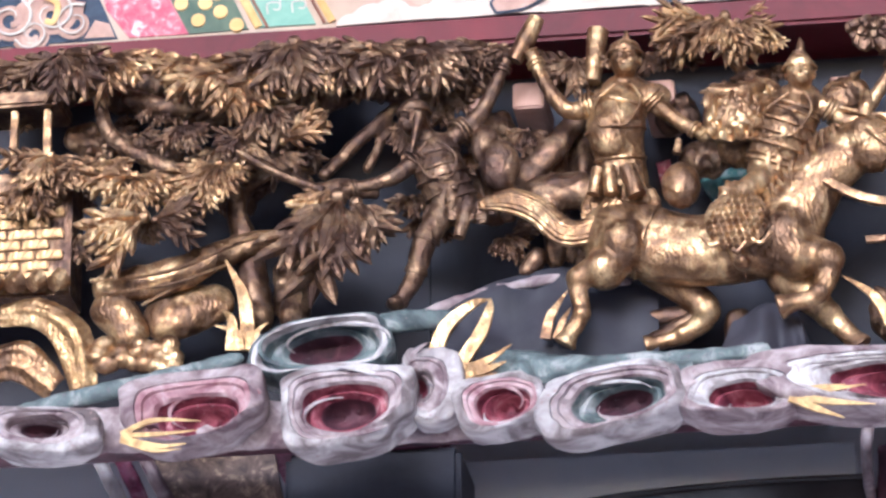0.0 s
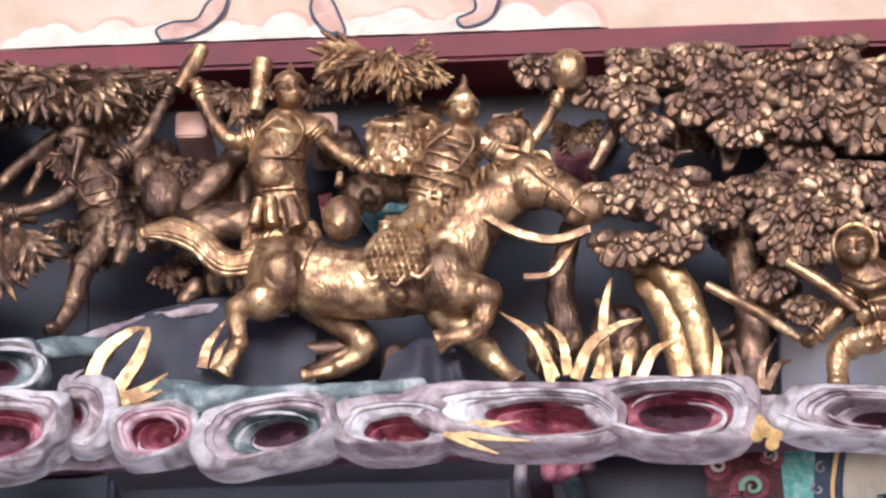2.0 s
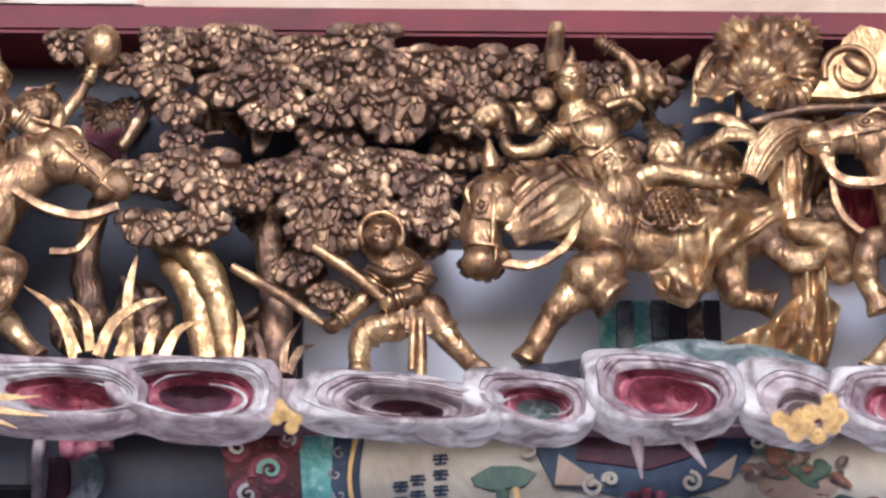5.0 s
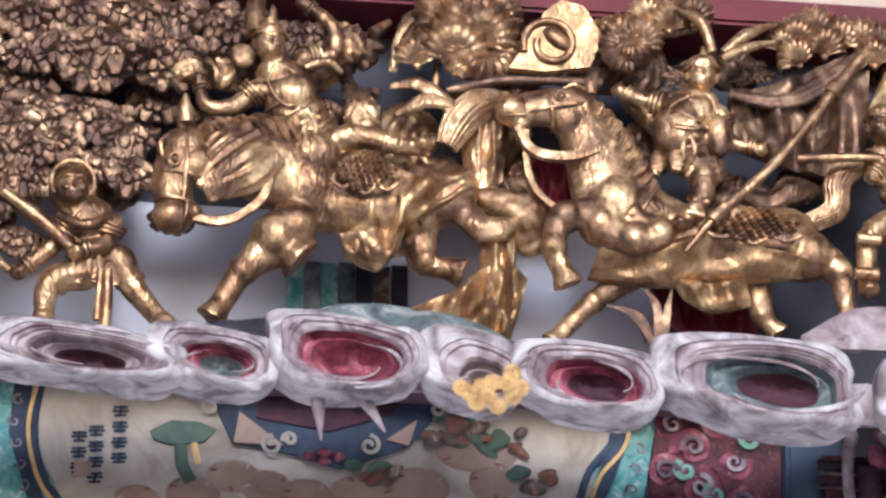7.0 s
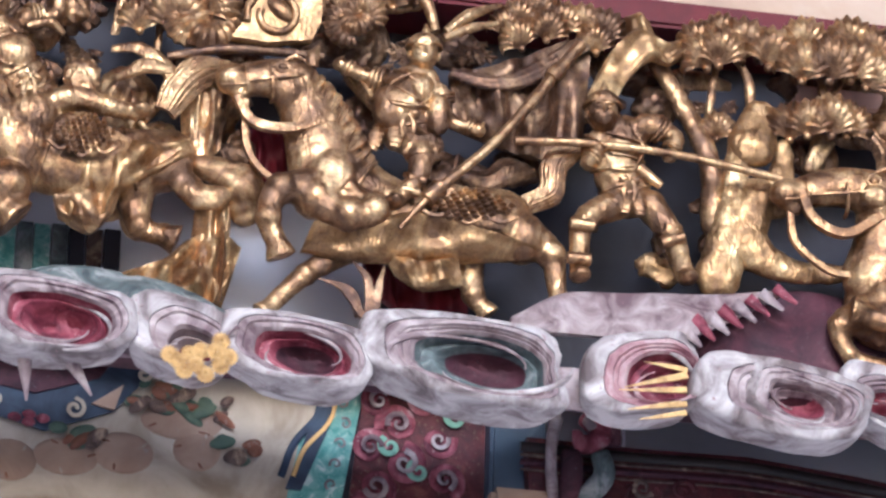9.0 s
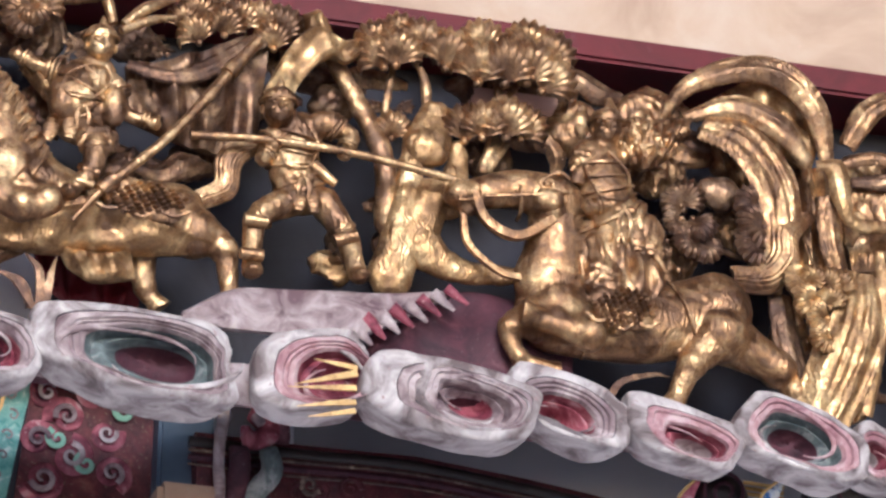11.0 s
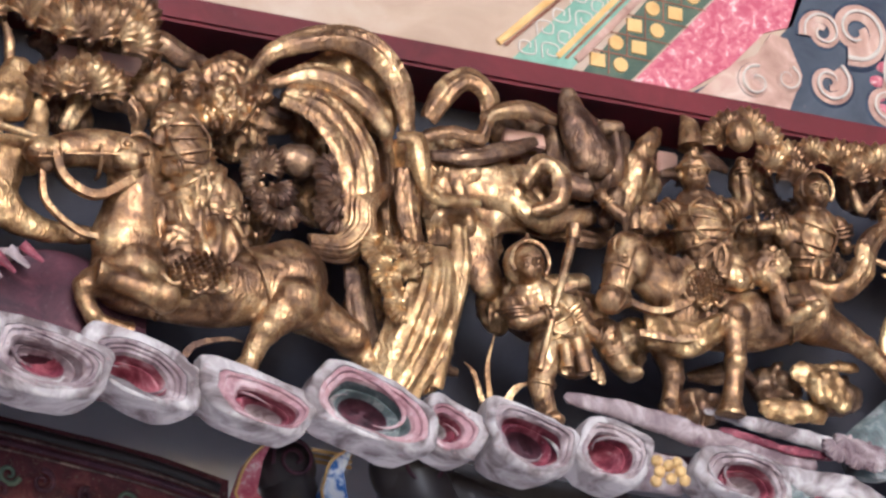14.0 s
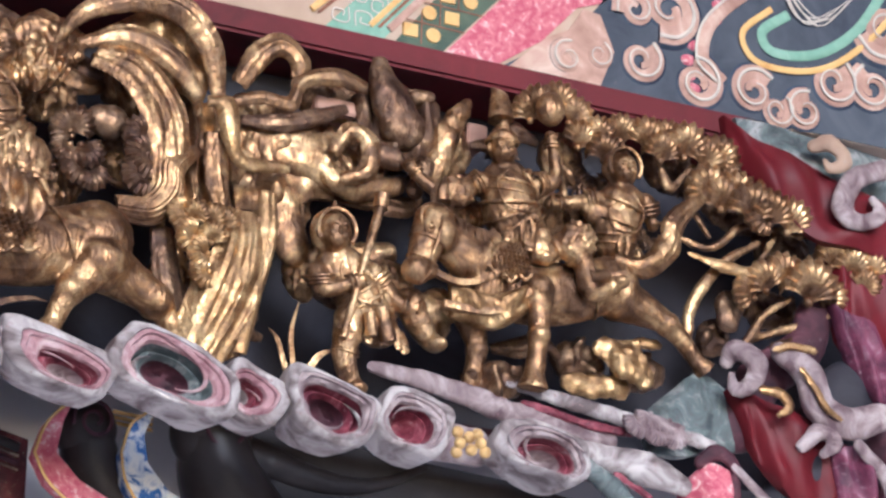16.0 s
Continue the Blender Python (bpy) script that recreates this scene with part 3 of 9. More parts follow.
    # mane along the crest
    line, wid = spline(neck, nw, 8)
    for k in range(mane):
        i = min(len(line) - 2, int((k + 0.5) / mane * (len(line) - 1)))
        d = (line[i + 1] - line[i]).normalized()
        q = d.cross(Vector((0, 1, 0))).normalized() * mane_side
        w = wid[i] * U
        root = line[i] + q * w * 0.92 + out * w * 0.1
        for j in range(2):
            e, g = 0.5 * j * w, 0.75 + 0.5 * ((k + j) % 3)
            tube(bm, [root - q * w * 0.1 + d * e * 0.5, root + q * w * 0.18 + out * w * 0.25 - d * (w * 0.3 - e * 0.5), root - q * w * 0.5 * g + out * w * 0.56 - d * (w * 0.8 - e * 0.5)], [w * 0.09, w * 0.12, w * 0.03], 7, 4)
    # harness
    line, wid = spline(body, bw, 8)
    for f in (0.2, 0.86):
        i = int(f * (len(line) - 2))
        d = (line[i + 1] - line[i]).normalized()
        q, w = d.cross(Vector((0, 1, 0))).normalized(), wid[i] * U
        tube(bm, [line[i] + q * w * 1.02 * math.cos(a) + out * w * 0.76 * math.sin(a) for a in [radians(18 * j) for j in range(11)]], w * 0.05, 6, 2)
    if cloth:
        p, cw, ch = cloth
        p = V(p)
        ball(bm, p, (cw * U * 0.9, 0.006, ch * U * 0.9), (0, 20, 0), 18)
        for i in range(-4, 5):
            for j in range(-4, 5):
                if abs(i) + abs(j) > 5:
                    continue
                c = p + Vector(((i + 0.5 * (j % 2)) * cw * U * 0.19 + j * cw * U * 0.04, -0.0075 + 0.0004 * (i * i + j * j) * 0.6, j * ch * U * 0.2))
                tube(bm, [c + Vector((0, 0, ch * U * 0.08)), c - Vector((0, 0.0015, ch * U * 0.08)), c - Vector((0, 0, ch * U * 0.18))], [cw * U * 0.05, cw * U * 0.085, cw * U * 0.02], 6, 1)
        hem = [p + Vector((x * cw * U, -0.003, (-0.9 - 0.12 * math.cos(9 * x) + 0.35 * abs(x)) * ch * U)) for x in [-1 + 0.125 * i for i in range(17)]]
        tube(bm, hem, 4.5 * U, 6, 2)
    if tail:
        for k in range(7):
            f = (k - 3) / 3
            pts = []
            for i, (p, w) in enumerate(zip(tail, tw)):
                a, b = V(tail[max(i - 1, 0)]), V(tail[min(i + 1, len(tail) - 1)])
                q = (b - a).normalized().cross(Vector((0, 1, 0))).normalized()
                pts.append(V(p) + q * f * w * U * 0.8 + out * (1 - f * f) * w * U * 0.5)
            tube(bm, pts, [max(1.5, w * 0.3) * U for w in tw], 7, 6)
    for pts, w in reins:
        tube(bm, pts, [w * U] * len(pts), 8, 6, 1.0, 0.1)
    return tagged(part("horse_statue", bm, material), label, "statue", "carved horses")


def cloud(c, a, b, depth=46, tilt=0, rim=WHITE, band=PINK, hollow=HOLLOW, off=(0.12, -0.12), inner=0.6, label="", turns=2, parent=None):
    """A scrolled cloud of the border: ragged painted rim, coloured inner lip, deep hollow."""
    a, b = a * 1.0, b * 0.95
    root = empty("cloud_scroll", c, label or "painted cloud scroll with pale rim and crimson hollow", "cloud scroll", "cloud border")
    rnd = bulge(c)
    ph = [rnd.uniform(0, 6.28) for _ in range(4)]
    lobe = [rnd.uniform(-0.09, 0.09) for _ in range(7)]
    n = 63
    D = depth * U
    ct, st = math.cos(radians(tilt)), math.sin(radians(tilt))

    def ring(s, y, k):
        shift = (1 - s) * 2.3
        pts = []
        for i in range(n):
            t = 2 * math.pi * i / n
            wob = 1 + (0.05 * math.sin(2 * t + ph[0]) + 0.035 * math.sin(3 * t + ph[1]) + 0.015 * math.sin(7 * t + ph[2])) * (0.3 + 0.7 * s) + 0.008 * math.sin(13 * t + ph[3] + k) * s - 0.06 * abs(math.sin(1.5 * t + ph[3])) ** 6 * s
            wob *= 1 + 0.10 * (1 - s) * math.sin(t + ph[2] + 2.5 * s)
            j = (t / (2 * math.pi) * 7) % 7
            wob += s * (lobe[int(j)] * (1 - j % 1) + lobe[(int(j) + 1) % 7] * (j % 1))
            # squared off along the top and at the ends, rounder below
            box = 1 - 0.50 * s * s
            low = box if math.sin(t) > 0 else 0.85
            ex = math.copysign(abs(math.cos(t)) ** (box + 0.12), math.cos(t)) * a * s * wob + off[0] * a * shift
            ez = math.copysign(abs(math.sin(t)) ** low, math.sin(t)) * b * s * wob + off[1] * b * shift + max(0.0, inner - s) * b * 0.55
            wave = 1 + 0.14 * math.sin(2 * t + ph[1]) + 0.05 * math.sin(5 * t + ph[2] + s * 8) + 0.02 * math.sin(11 * t + ph[0] - s * 16)
            pts.append(V(c) + Vector(((ex * ct - ez * st) * U, -y * D * wave, (ex * st + ez * ct) * U)))
        return pts

    def skin(name, rows, material, cap):
        bm = bmesh.new()
        vs = [[bm.verts.new(p) for p in ring(s, y, k)] for k, (s, y) in enumerate(rows)]
        for p, q in zip(vs, vs[1:]):
            for i in range(n):
                bm.faces.new((p[i], p[(i + 1) % n], q[(i + 1) % n], q[i]))
        if cap:
            bm.faces.new(vs[-1])
        return under(part(name, bm, material), root)

    m = inner
    g = m + (1 - m) * 0.42
    second = {WHITE: LILAC, LILAC: WHITE, TEAL: WHITE}.get(rim, LILAC) if int(ph[0] * 10) % 3 else BLUSH_PINK
    skin("rim", [(0.90, -1.25), (0.96, -0.6), (1.0, 0.1), (1.0, 0.74), (0.985, 0.84), (0.93, 0.93), (g + 0.08, 1.02), (g + 0.06, 1.03), (g + 0.05, 0.92)], rim, False)
    lip = [(g + 0.052, 0.93), (g + 0.045, 1.0), (g - 0.02, 1.0), (g - 0.04, 0.88), (m + 0.04, 0.86), (m, 0.70)]
    if turns > 2:
        lip[4:4] = [(0.5 * (g + m) + 0.02, 0.90), (0.5 * (g + m), 0.78)]
    skin("lip", lip, second, False)
    k = m * 0.62
    d = lip[-1][1]
    skin("inner_band", [(m + 0.004, d), (m - 0.02, d - 0.25), (m * 0.90, d - 0.5), (m * 0.84, d - 0.42), (m * 0.78, d - 0.40), (m * 0.72, d - 0.52), (k, d - 0.75)], band, False)
    for arm in range(2):
        bm = bmesh.new()
        t0 = ph[0] + 2.6 * arm
        pts, rad = [], []
        for i in range(15):
            f = i / 14
            s, t = 0.92 - (0.92 - m * (0.55 + 0.2 * arm)) * f, t0 + (3.6 - arm) * f * (1 if int(ph[1] * 10) % 2 else -1)
            sh = (1 - s) * 2.3
            ex, ez = math.cos(t) * a * s + off[0] * a * sh, math.sin(t) * b * s + off[1] * b * sh + max(0.0, inner - s) * b * 0.55
            pts.append(V(c) + Vector(((ex * ct - ez * st) * U, -D * (1.0 - 0.75 * f), (ex * st + ez * ct) * U)))
            rad.append(b * U * (0.02 + 0.07 * math.sin(math.pi * min(1, f * 1.1) ** 0.8)))
        tube(bm, pts, rad, 9, 3, 0.8)
        under(part("fold", bm, rim if arm else second), root)
    skin("hollow", [(k + 0.006, d - 0.73), (k * 0.9, d - 1.0), (k * 0.6, d - 1.3), (k * 0.3, d - 1.4)], hollow, True)
    return root


def cloth(label, top, low, material, folds=5, amp=8, name="carved_drape", category="drapery", lean=0.6, parent=None, thick=10):
    """A sheet carved between two edges, rippled in folds and as thick as wood must be."""
    cols, rows = 44, 12
    a, _ = spline(top, [1] * len(top), 12)
    b, _ = spline(low, [1] * len(low), 12)

    def at(line, f):
        q = f * (len(line) - 1)
        i = min(int(q), len(line) - 2)
        return line[i].lerp(line[i + 1], q - i)

    bm = bmesh.new()
    rnd = bulge(top[0])
    ph = [rnd.uniform(0, 6.28) for _ in range(3)]
    front, back = [], []
    for j in range(rows + 1):
        v = j / rows
        fr, bk = [], []
        for i in range(cols + 1):
            u = i / cols
            p = at(a, u).lerp(at(b, u), v)
            h = math.sin(folds * 6.283 * (u + lean * 0.25 * v) + ph[0]) + 0.5 * math.sin(folds * 11 * (u - 0.15 * v) + ph[1]) + 0.4 * math.sin(9 * v + 5 * u + ph[2])
            round_off = min(1.0, 6 * min(u, 1 - u, v + 0.02, 1.02 - v))
            q = p + Vector((0, -(amp * h * (0.4 + 0.6 * round_off) + thick * round_off) * U, 0))
            fr.append(bm.verts.new(q))
            bk.append(bm.verts.new(p + Vector((0, thick * 1.6 * U, 0))))
        front.append(fr)
        back.append(bk)
    for g, flip in ((front, False), (back, True)):
        for p, q in zip(g, g[1:]):
            for i in range(cols):
                f = (p[i], q[i], q[i + 1], p[i + 1])
                bm.faces.new(f[::-1] if flip else f)
    for i in range(cols):
        bm.faces.new((front[0][i], front[0][i + 1], back[0][i + 1], back[0][i]))
        bm.faces.new((front[-1][i + 1], front[-1][i], back[-1][i], back[-1][i + 1]))
    for j in range(rows):
        bm.faces.new((front[j + 1][0], front[j][0], back[j][0], back[j + 1][0]))
        bm.faces.new((front[j][-1], front[j + 1][-1], back[j + 1][-1], back[j][-1]))
    ob = part(name, bm, material)
    return under(ob, parent) if parent else tagged(ob, label, category)


def blossoms(label, hubs, r=20, material=YELLOW):
    root = empty("flower_bunch", hubs[0], label, "flowers", "flower bunches")
    for hub in hubs:
        bm = bmesh.new()
        for k in range(16):
            leaf(bm, V(hub), facing(k * 22.5) + Vector((0, -0.5, 0)), r * U, r * 0.35 * U, 0.2)
        for k in range(10):
            leaf(bm, V(hub) - Vector((0, 0.003, 0)), facing(k * 36 + 10) + Vector((0, -1.0, 0)), r * 0.65 * U, r * 0.3 * U, 0.2)
        under(part("blossom", bm, material, smooth=False), root)
    return root


def patch(name, pts, y, material, parent, thick=0.002, label=""):
    """A flat painted field: corners in x and z, standing a little proud of its board."""
    bm = bmesh.new()
    front = [bm.verts.new((p[0], y - thick, p[2])) for p in pts]
    back = [bm.verts.new((p[0], y + 0.001, p[2])) for p in pts]
    bm.faces.new(front)
    n = len(pts)
    for i in range(n):
        bm.faces.new((front[i], back[i], back[(i + 1) % n], front[(i + 1) % n]))
    bmesh.ops.recalc_face_normals(bm, faces=bm.faces)
    ob = part(name, bm, material, smooth=False, label=label)
    return under(ob, parent) if parent else ob


def stroke(name, pts, w, material, parent, y=None, flat=0.25, taper=True):
    """A painted line or curl: a low, rounded ribbon."""
    bm = bmesh.new()
    n = len(pts)
    q = [Vector((p[0], y if y is not None else p[1], p[2])) for p in pts]
    tube(bm, q, [w * U * ((1 - 0.6 * k / (n - 1)) if taper else 1.0) for k in range(n)], 8, 5, flat)
    return under(part(name, bm, material), parent)


def curl(c, r, turns, start, way=1, shrink=0.82):
    """Points of a spiral in the wall's plane."""
    n = int(turns * 10) + 1
    return [(c[0] + r * U * (1 - shrink * k / (n - 1)) * math.cos(radians(start) + way * 2 * math.pi * turns * k / (n - 1)), c[1],
             c[2] + r * U * (1 - shrink * k / (n - 1)) * math.sin(radians(start) + way * 2 * math.pi * turns * k / (n - 1))) for k in range(n)]


# ---- the carved riders and foot soldiers ----
man("gilded warrior lunging with one arm thrown back", (-0.612, 4.000, 3.468), 33, [(-0.593, 4.015, 3.441), (-0.585, 4.010, 3.408), (-0.574, 4.020, 3.381)], [40, 46, 42],
    [[(-0.604, 4.005, 3.434), (-0.633, 4.000, 3.407), (-0.680, 3.995, 3.394)], [(-0.572, 4.015, 3.455), (-0.549, 4.015, 3.476), (-0.533, 4.010, 3.503), (-0.521, 4.010, 3.531)]],
    [[(-0.585, 4.015, 3.374), (-0.603, 4.005, 3.337), (-0.613, 4.010, 3.304), (-0.631, 4.015, 3.277)], [(-0.567, 4.030, 3.383), (-0.536, 4.050, 3.378)]], "helmet", OLD_GOLD, 5,
    balls=[((-0.529, 4.010, 3.418), (38, 26, 50)), ((-0.544, 4.015, 3.442), (26, 22, 40)), ((-0.521, 4.020, 3.382), (22, 16, 40))],
    rods=[([(-0.789, 4.000, 3.446), (-0.748, 3.996, 3.418), (-0.701, 3.992, 3.394)], (6, 9, 9)), ([(-0.604, 3.980, 3.465), (-0.612, 3.982, 3.424)], (10, 3)), ([(-0.561, 4.005, 3.371), (-0.568, 4.000, 3.339)], (16, 10))], skirt=5, turn=-0.6)
man("gilded warrior standing with one fist raised", (-0.403, 4.005, 3.520), 34, [(-0.405, 4.025, 3.494), (-0.414, 4.012, 3.453), (-0.411, 4.022, 3.421), (-0.411, 4.030, 3.387)], [46, 54, 44, 52],
    [[(-0.432, 4.015, 3.478), (-0.461, 4.008, 3.472), (-0.483, 4.005, 3.502), (-0.495, 4.005, 3.533)], [(-0.382, 4.020, 3.485), (-0.353, 4.010, 3.454), (-0.328, 4.005, 3.435)]], (), "helmet", GOLD, 4,
    balls=[((-0.419, 4.000, 3.442), (36, 24, 48)), ((-0.377, 4.020, 3.486), (34, 24, 26))],
    rods=[([(-0.513, 4.005, 3.528), (-0.500, 4.005, 3.552), (-0.490, 4.005, 3.573)], (15, 19, 15)), ([(-0.433, 4.040, 3.572), (-0.439, 4.038, 3.515)], (20, 15)), ([(-0.419, 3.988, 3.400), (-0.417, 3.988, 3.370)], (12, 14)), ([(-0.402, 3.988, 3.399), (-0.392, 3.990, 3.368)], (14, 18)), ([(-0.430, 3.995, 3.401), (-0.435, 3.995, 3.374)], (12, 12))], skirt=6, turn=0.2)
horse("gilded galloping horse with a flowing wavy tail", [(-0.413, 4.020, 3.339), (-0.338, 4.015, 3.317), (-0.253, 4.015, 3.326)], [72, 66, 72],
      [(-0.247, 4.012, 3.343), (-0.217, 4.008, 3.383), (-0.178, 4.005, 3.414)], [66, 56, 46], [(-0.166, 3.998, 3.417), (-0.142, 3.992, 3.399), (-0.114, 3.990, 3.376)], [45, 37, 27],
      [([(-0.409, 4.005, 3.323), (-0.426, 4.000, 3.297), (-0.452, 4.000, 3.289), (-0.449, 4.002, 3.253), (-0.462, 4.005, 3.231)], [52, 34, 19, 15, 16]),
       ([(-0.379, 4.040, 3.313), (-0.333, 4.045, 3.267), (-0.355, 4.050, 3.245), (-0.385, 4.050, 3.237)], [40, 24, 17, 14]),
       ([(-0.242, 4.005, 3.302), (-0.211, 4.000, 3.294), (-0.220, 3.998, 3.259), (-0.250, 3.998, 3.249)], [44, 27, 17, 17]),
       ([(-0.252, 4.030, 3.292), (-0.214, 4.035, 3.251), (-0.190, 4.035, 3.223)], [40, 22, 17])],
      [(-0.409, 4.005, 3.365), (-0.435, 4.005, 3.343), (-0.464, 4.005, 3.340), (-0.491, 4.005, 3.365), (-0.519, 4.005, 3.377), (-0.550, 4.008, 3.377)], [30, 24, 24, 24, 22, 8],
      [([(-0.109, 3.988, 3.354), (-0.145, 3.988, 3.344), (-0.182, 3.988, 3.354), (-0.210, 3.990, 3.373)], 9), ([(-0.123, 4.000, 3.351), (-0.146, 4.010, 3.320), (-0.174, 4.015, 3.318)], 7)],
      11, 1, GOLD, ((-0.296, 3.975, 3.329), 62, 60), (0.35, 0, 0.95))
man("gilded general on horseback raising a round mace", (-0.231, 3.995, 3.489), 31, [(-0.235, 4.015, 3.468), (-0.251, 4.005, 3.428), (-0.263, 4.010, 3.396)], [46, 55, 44],
    [[(-0.210, 4.015, 3.461), (-0.182, 4.015, 3.444), (-0.151, 4.010, 3.480), (-0.138, 4.008, 3.506)], [(-0.271, 4.015, 3.470), (-0.298, 4.010, 3.459), (-0.323, 4.005, 3.437)]],
    [[(-0.262, 4.005, 3.389), (-0.293, 3.985, 3.357), (-0.300, 3.982, 3.315), (-0.291, 3.982, 3.285)]], "crown", GOLD, 7,
    scales=[((-0.295, 4.005, 3.454), 44), ((-0.193, 4.025, 3.474), 36), ((-0.296, 3.988, 3.356), 40)],
    balls=[((-0.127, 4.005, 3.534), (34, 30, 40)), ((-0.350, 4.000, 3.380), (36, 30, 44)), ((-0.256, 4.000, 3.419), (44, 24, 48))],
    rods=[([(-0.271, 4.020, 3.493), (-0.292, 4.005, 3.478), (-0.320, 4.005, 3.482)], (14, 18, 10)), ([(-0.353, 3.995, 3.412), (-0.351, 3.995, 3.427)], (8, 6)), ([(-0.204, 4.010, 3.461), (-0.176, 4.005, 3.449), (-0.160, 4.005, 3.444)], (5, 6, 4))], turn=0.3)
man("gilded foot soldier crouching with two drawn sabres", (0.144, 3.995, 3.325), 39, [(0.159, 4.010, 3.302), (0.165, 4.010, 3.273), (0.170, 4.015, 3.251)], [48, 46, 44],
    [[(0.143, 4.000, 3.286), (0.125, 3.995, 3.260), (0.096, 3.992, 3.233)], [(0.182, 4.005, 3.293), (0.175, 3.992, 3.265), (0.149, 3.985, 3.255)]],
    [[(0.159, 4.010, 3.243), (0.127, 4.000, 3.227), (0.122, 4.005, 3.189)], [(0.192, 4.010, 3.257), (0.206, 4.005, 3.230), (0.238, 4.010, 3.194)]], "hood", GOLD, 4,
    rods=[([(0.088, 3.988, 3.233), (0.051, 3.988, 3.261), (0.001, 3.990, 3.293)], (7, 12, 9)), ([(0.145, 3.980, 3.257), (0.116, 3.980, 3.283), (0.079, 3.982, 3.311)], (8, 14, 9)), ([(0.180, 3.980, 3.236), (0.181, 3.982, 3.208), (0.180, 3.988, 3.180)], (9, 10, 10)), ([(0.174, 3.982, 3.237), (0.172, 3.988, 3.187)], (7, 7)),
          ([(0.132, 3.985, 3.292), (0.156, 3.975, 3.278), (0.181, 3.988, 3.295)], (9, 11, 9))], balls=[((0.124, 4.025, 3.345), (34, 22, 34)), ((0.063, 4.040, 3.319), (36, 20, 22))], skirt=5, turn=0.2)
horse("gilded horse with bowed head and heavy combed mane", [(0.370, 4.020, 3.351), (0.436, 4.015, 3.339), (0.516, 4.030, 3.356)], [78, 72, 58],
      [(0.358, 4.012, 3.359), (0.314, 4.005, 3.368), (0.261, 4.002, 3.371)], [78, 70, 46], [(0.250, 3.988, 3.366), (0.240, 3.984, 3.332), (0.243, 3.982, 3.298)], [47, 38, 32],
      [([(0.348, 4.005, 3.290), (0.311, 4.005, 3.253), (0.288, 4.008, 3.214)], [50, 24, 21]), ([(0.483, 4.030, 3.321), (0.490, 4.028, 3.284), (0.516, 4.026, 3.275)], [40, 22, 20]), ([(0.358, 4.000, 3.301), (0.342, 4.000, 3.288), (0.354, 4.000, 3.277)], [44, 40, 30])],
      [(0.507, 4.010, 3.398), (0.521, 4.010, 3.426), (0.541, 4.010, 3.446), (0.569, 4.010, 3.454)], [20, 30, 30, 12],
      [([(0.248, 3.982, 3.297), (0.291, 3.978, 3.292), (0.326, 3.978, 3.319), (0.334, 3.982, 3.360)], 9), ([(0.259, 3.975, 3.361), (0.274, 3.974, 3.343), (0.263, 3.974, 3.325)], 6)],
      10, -1, GOLD, ((0.424, 3.978, 3.352), 60, 44), (-0.1, 0, 1))
flow("gilded combed mane falling over the horse's neck", [(0.328, 3.982, 3.380), (0.300, 3.976, 3.355), (0.263, 3.982, 3.328)], [58, 74, 40], 7, 0.9, GOLD, "carved_mane", "carving", 0.25)
man("gilded rider twisting in the saddle with arms spread", (0.331, 3.995, 3.490), 34, [(0.342, 4.010, 3.463), (0.355, 4.005, 3.429), (0.380, 4.010, 3.399)], [44, 46, 48],
    [[(0.320, 4.005, 3.444), (0.295, 3.998, 3.421), (0.270, 3.998, 3.422), (0.263, 4.002, 3.451)], [(0.367, 4.015, 3.485), (0.395, 4.015, 3.493), (0.392, 4.015, 3.524), (0.364, 4.020, 3.549)]],
    [[(0.387, 4.000, 3.386), (0.416, 3.988, 3.394), (0.449, 3.988, 3.388), (0.481, 3.995, 3.389)]], "crown", GOLD, 6,
    scales=[((0.421, 3.988, 3.416), 38), ((0.408, 4.030, 3.511), 46), ((0.251, 4.020, 3.471), 34), ((0.306, 4.015, 3.484), 26)],
    balls=[((0.355, 3.990, 3.437), (40, 22, 34)), ((0.378, 3.992, 3.376), (46, 28, 40))],
    rods=[([(0.318, 4.000, 3.503), (0.316, 4.005, 3.529), (0.321, 4.010, 3.563)], (18, 18, 14)), ([(0.435, 4.025, 3.522), (0.452, 4.030, 3.538)], (14, 8)), ([(0.366, 4.000, 3.469), (0.388, 4.000, 3.477), (0.403, 4.005, 3.468)], (9, 9, 6))], skirt=5)
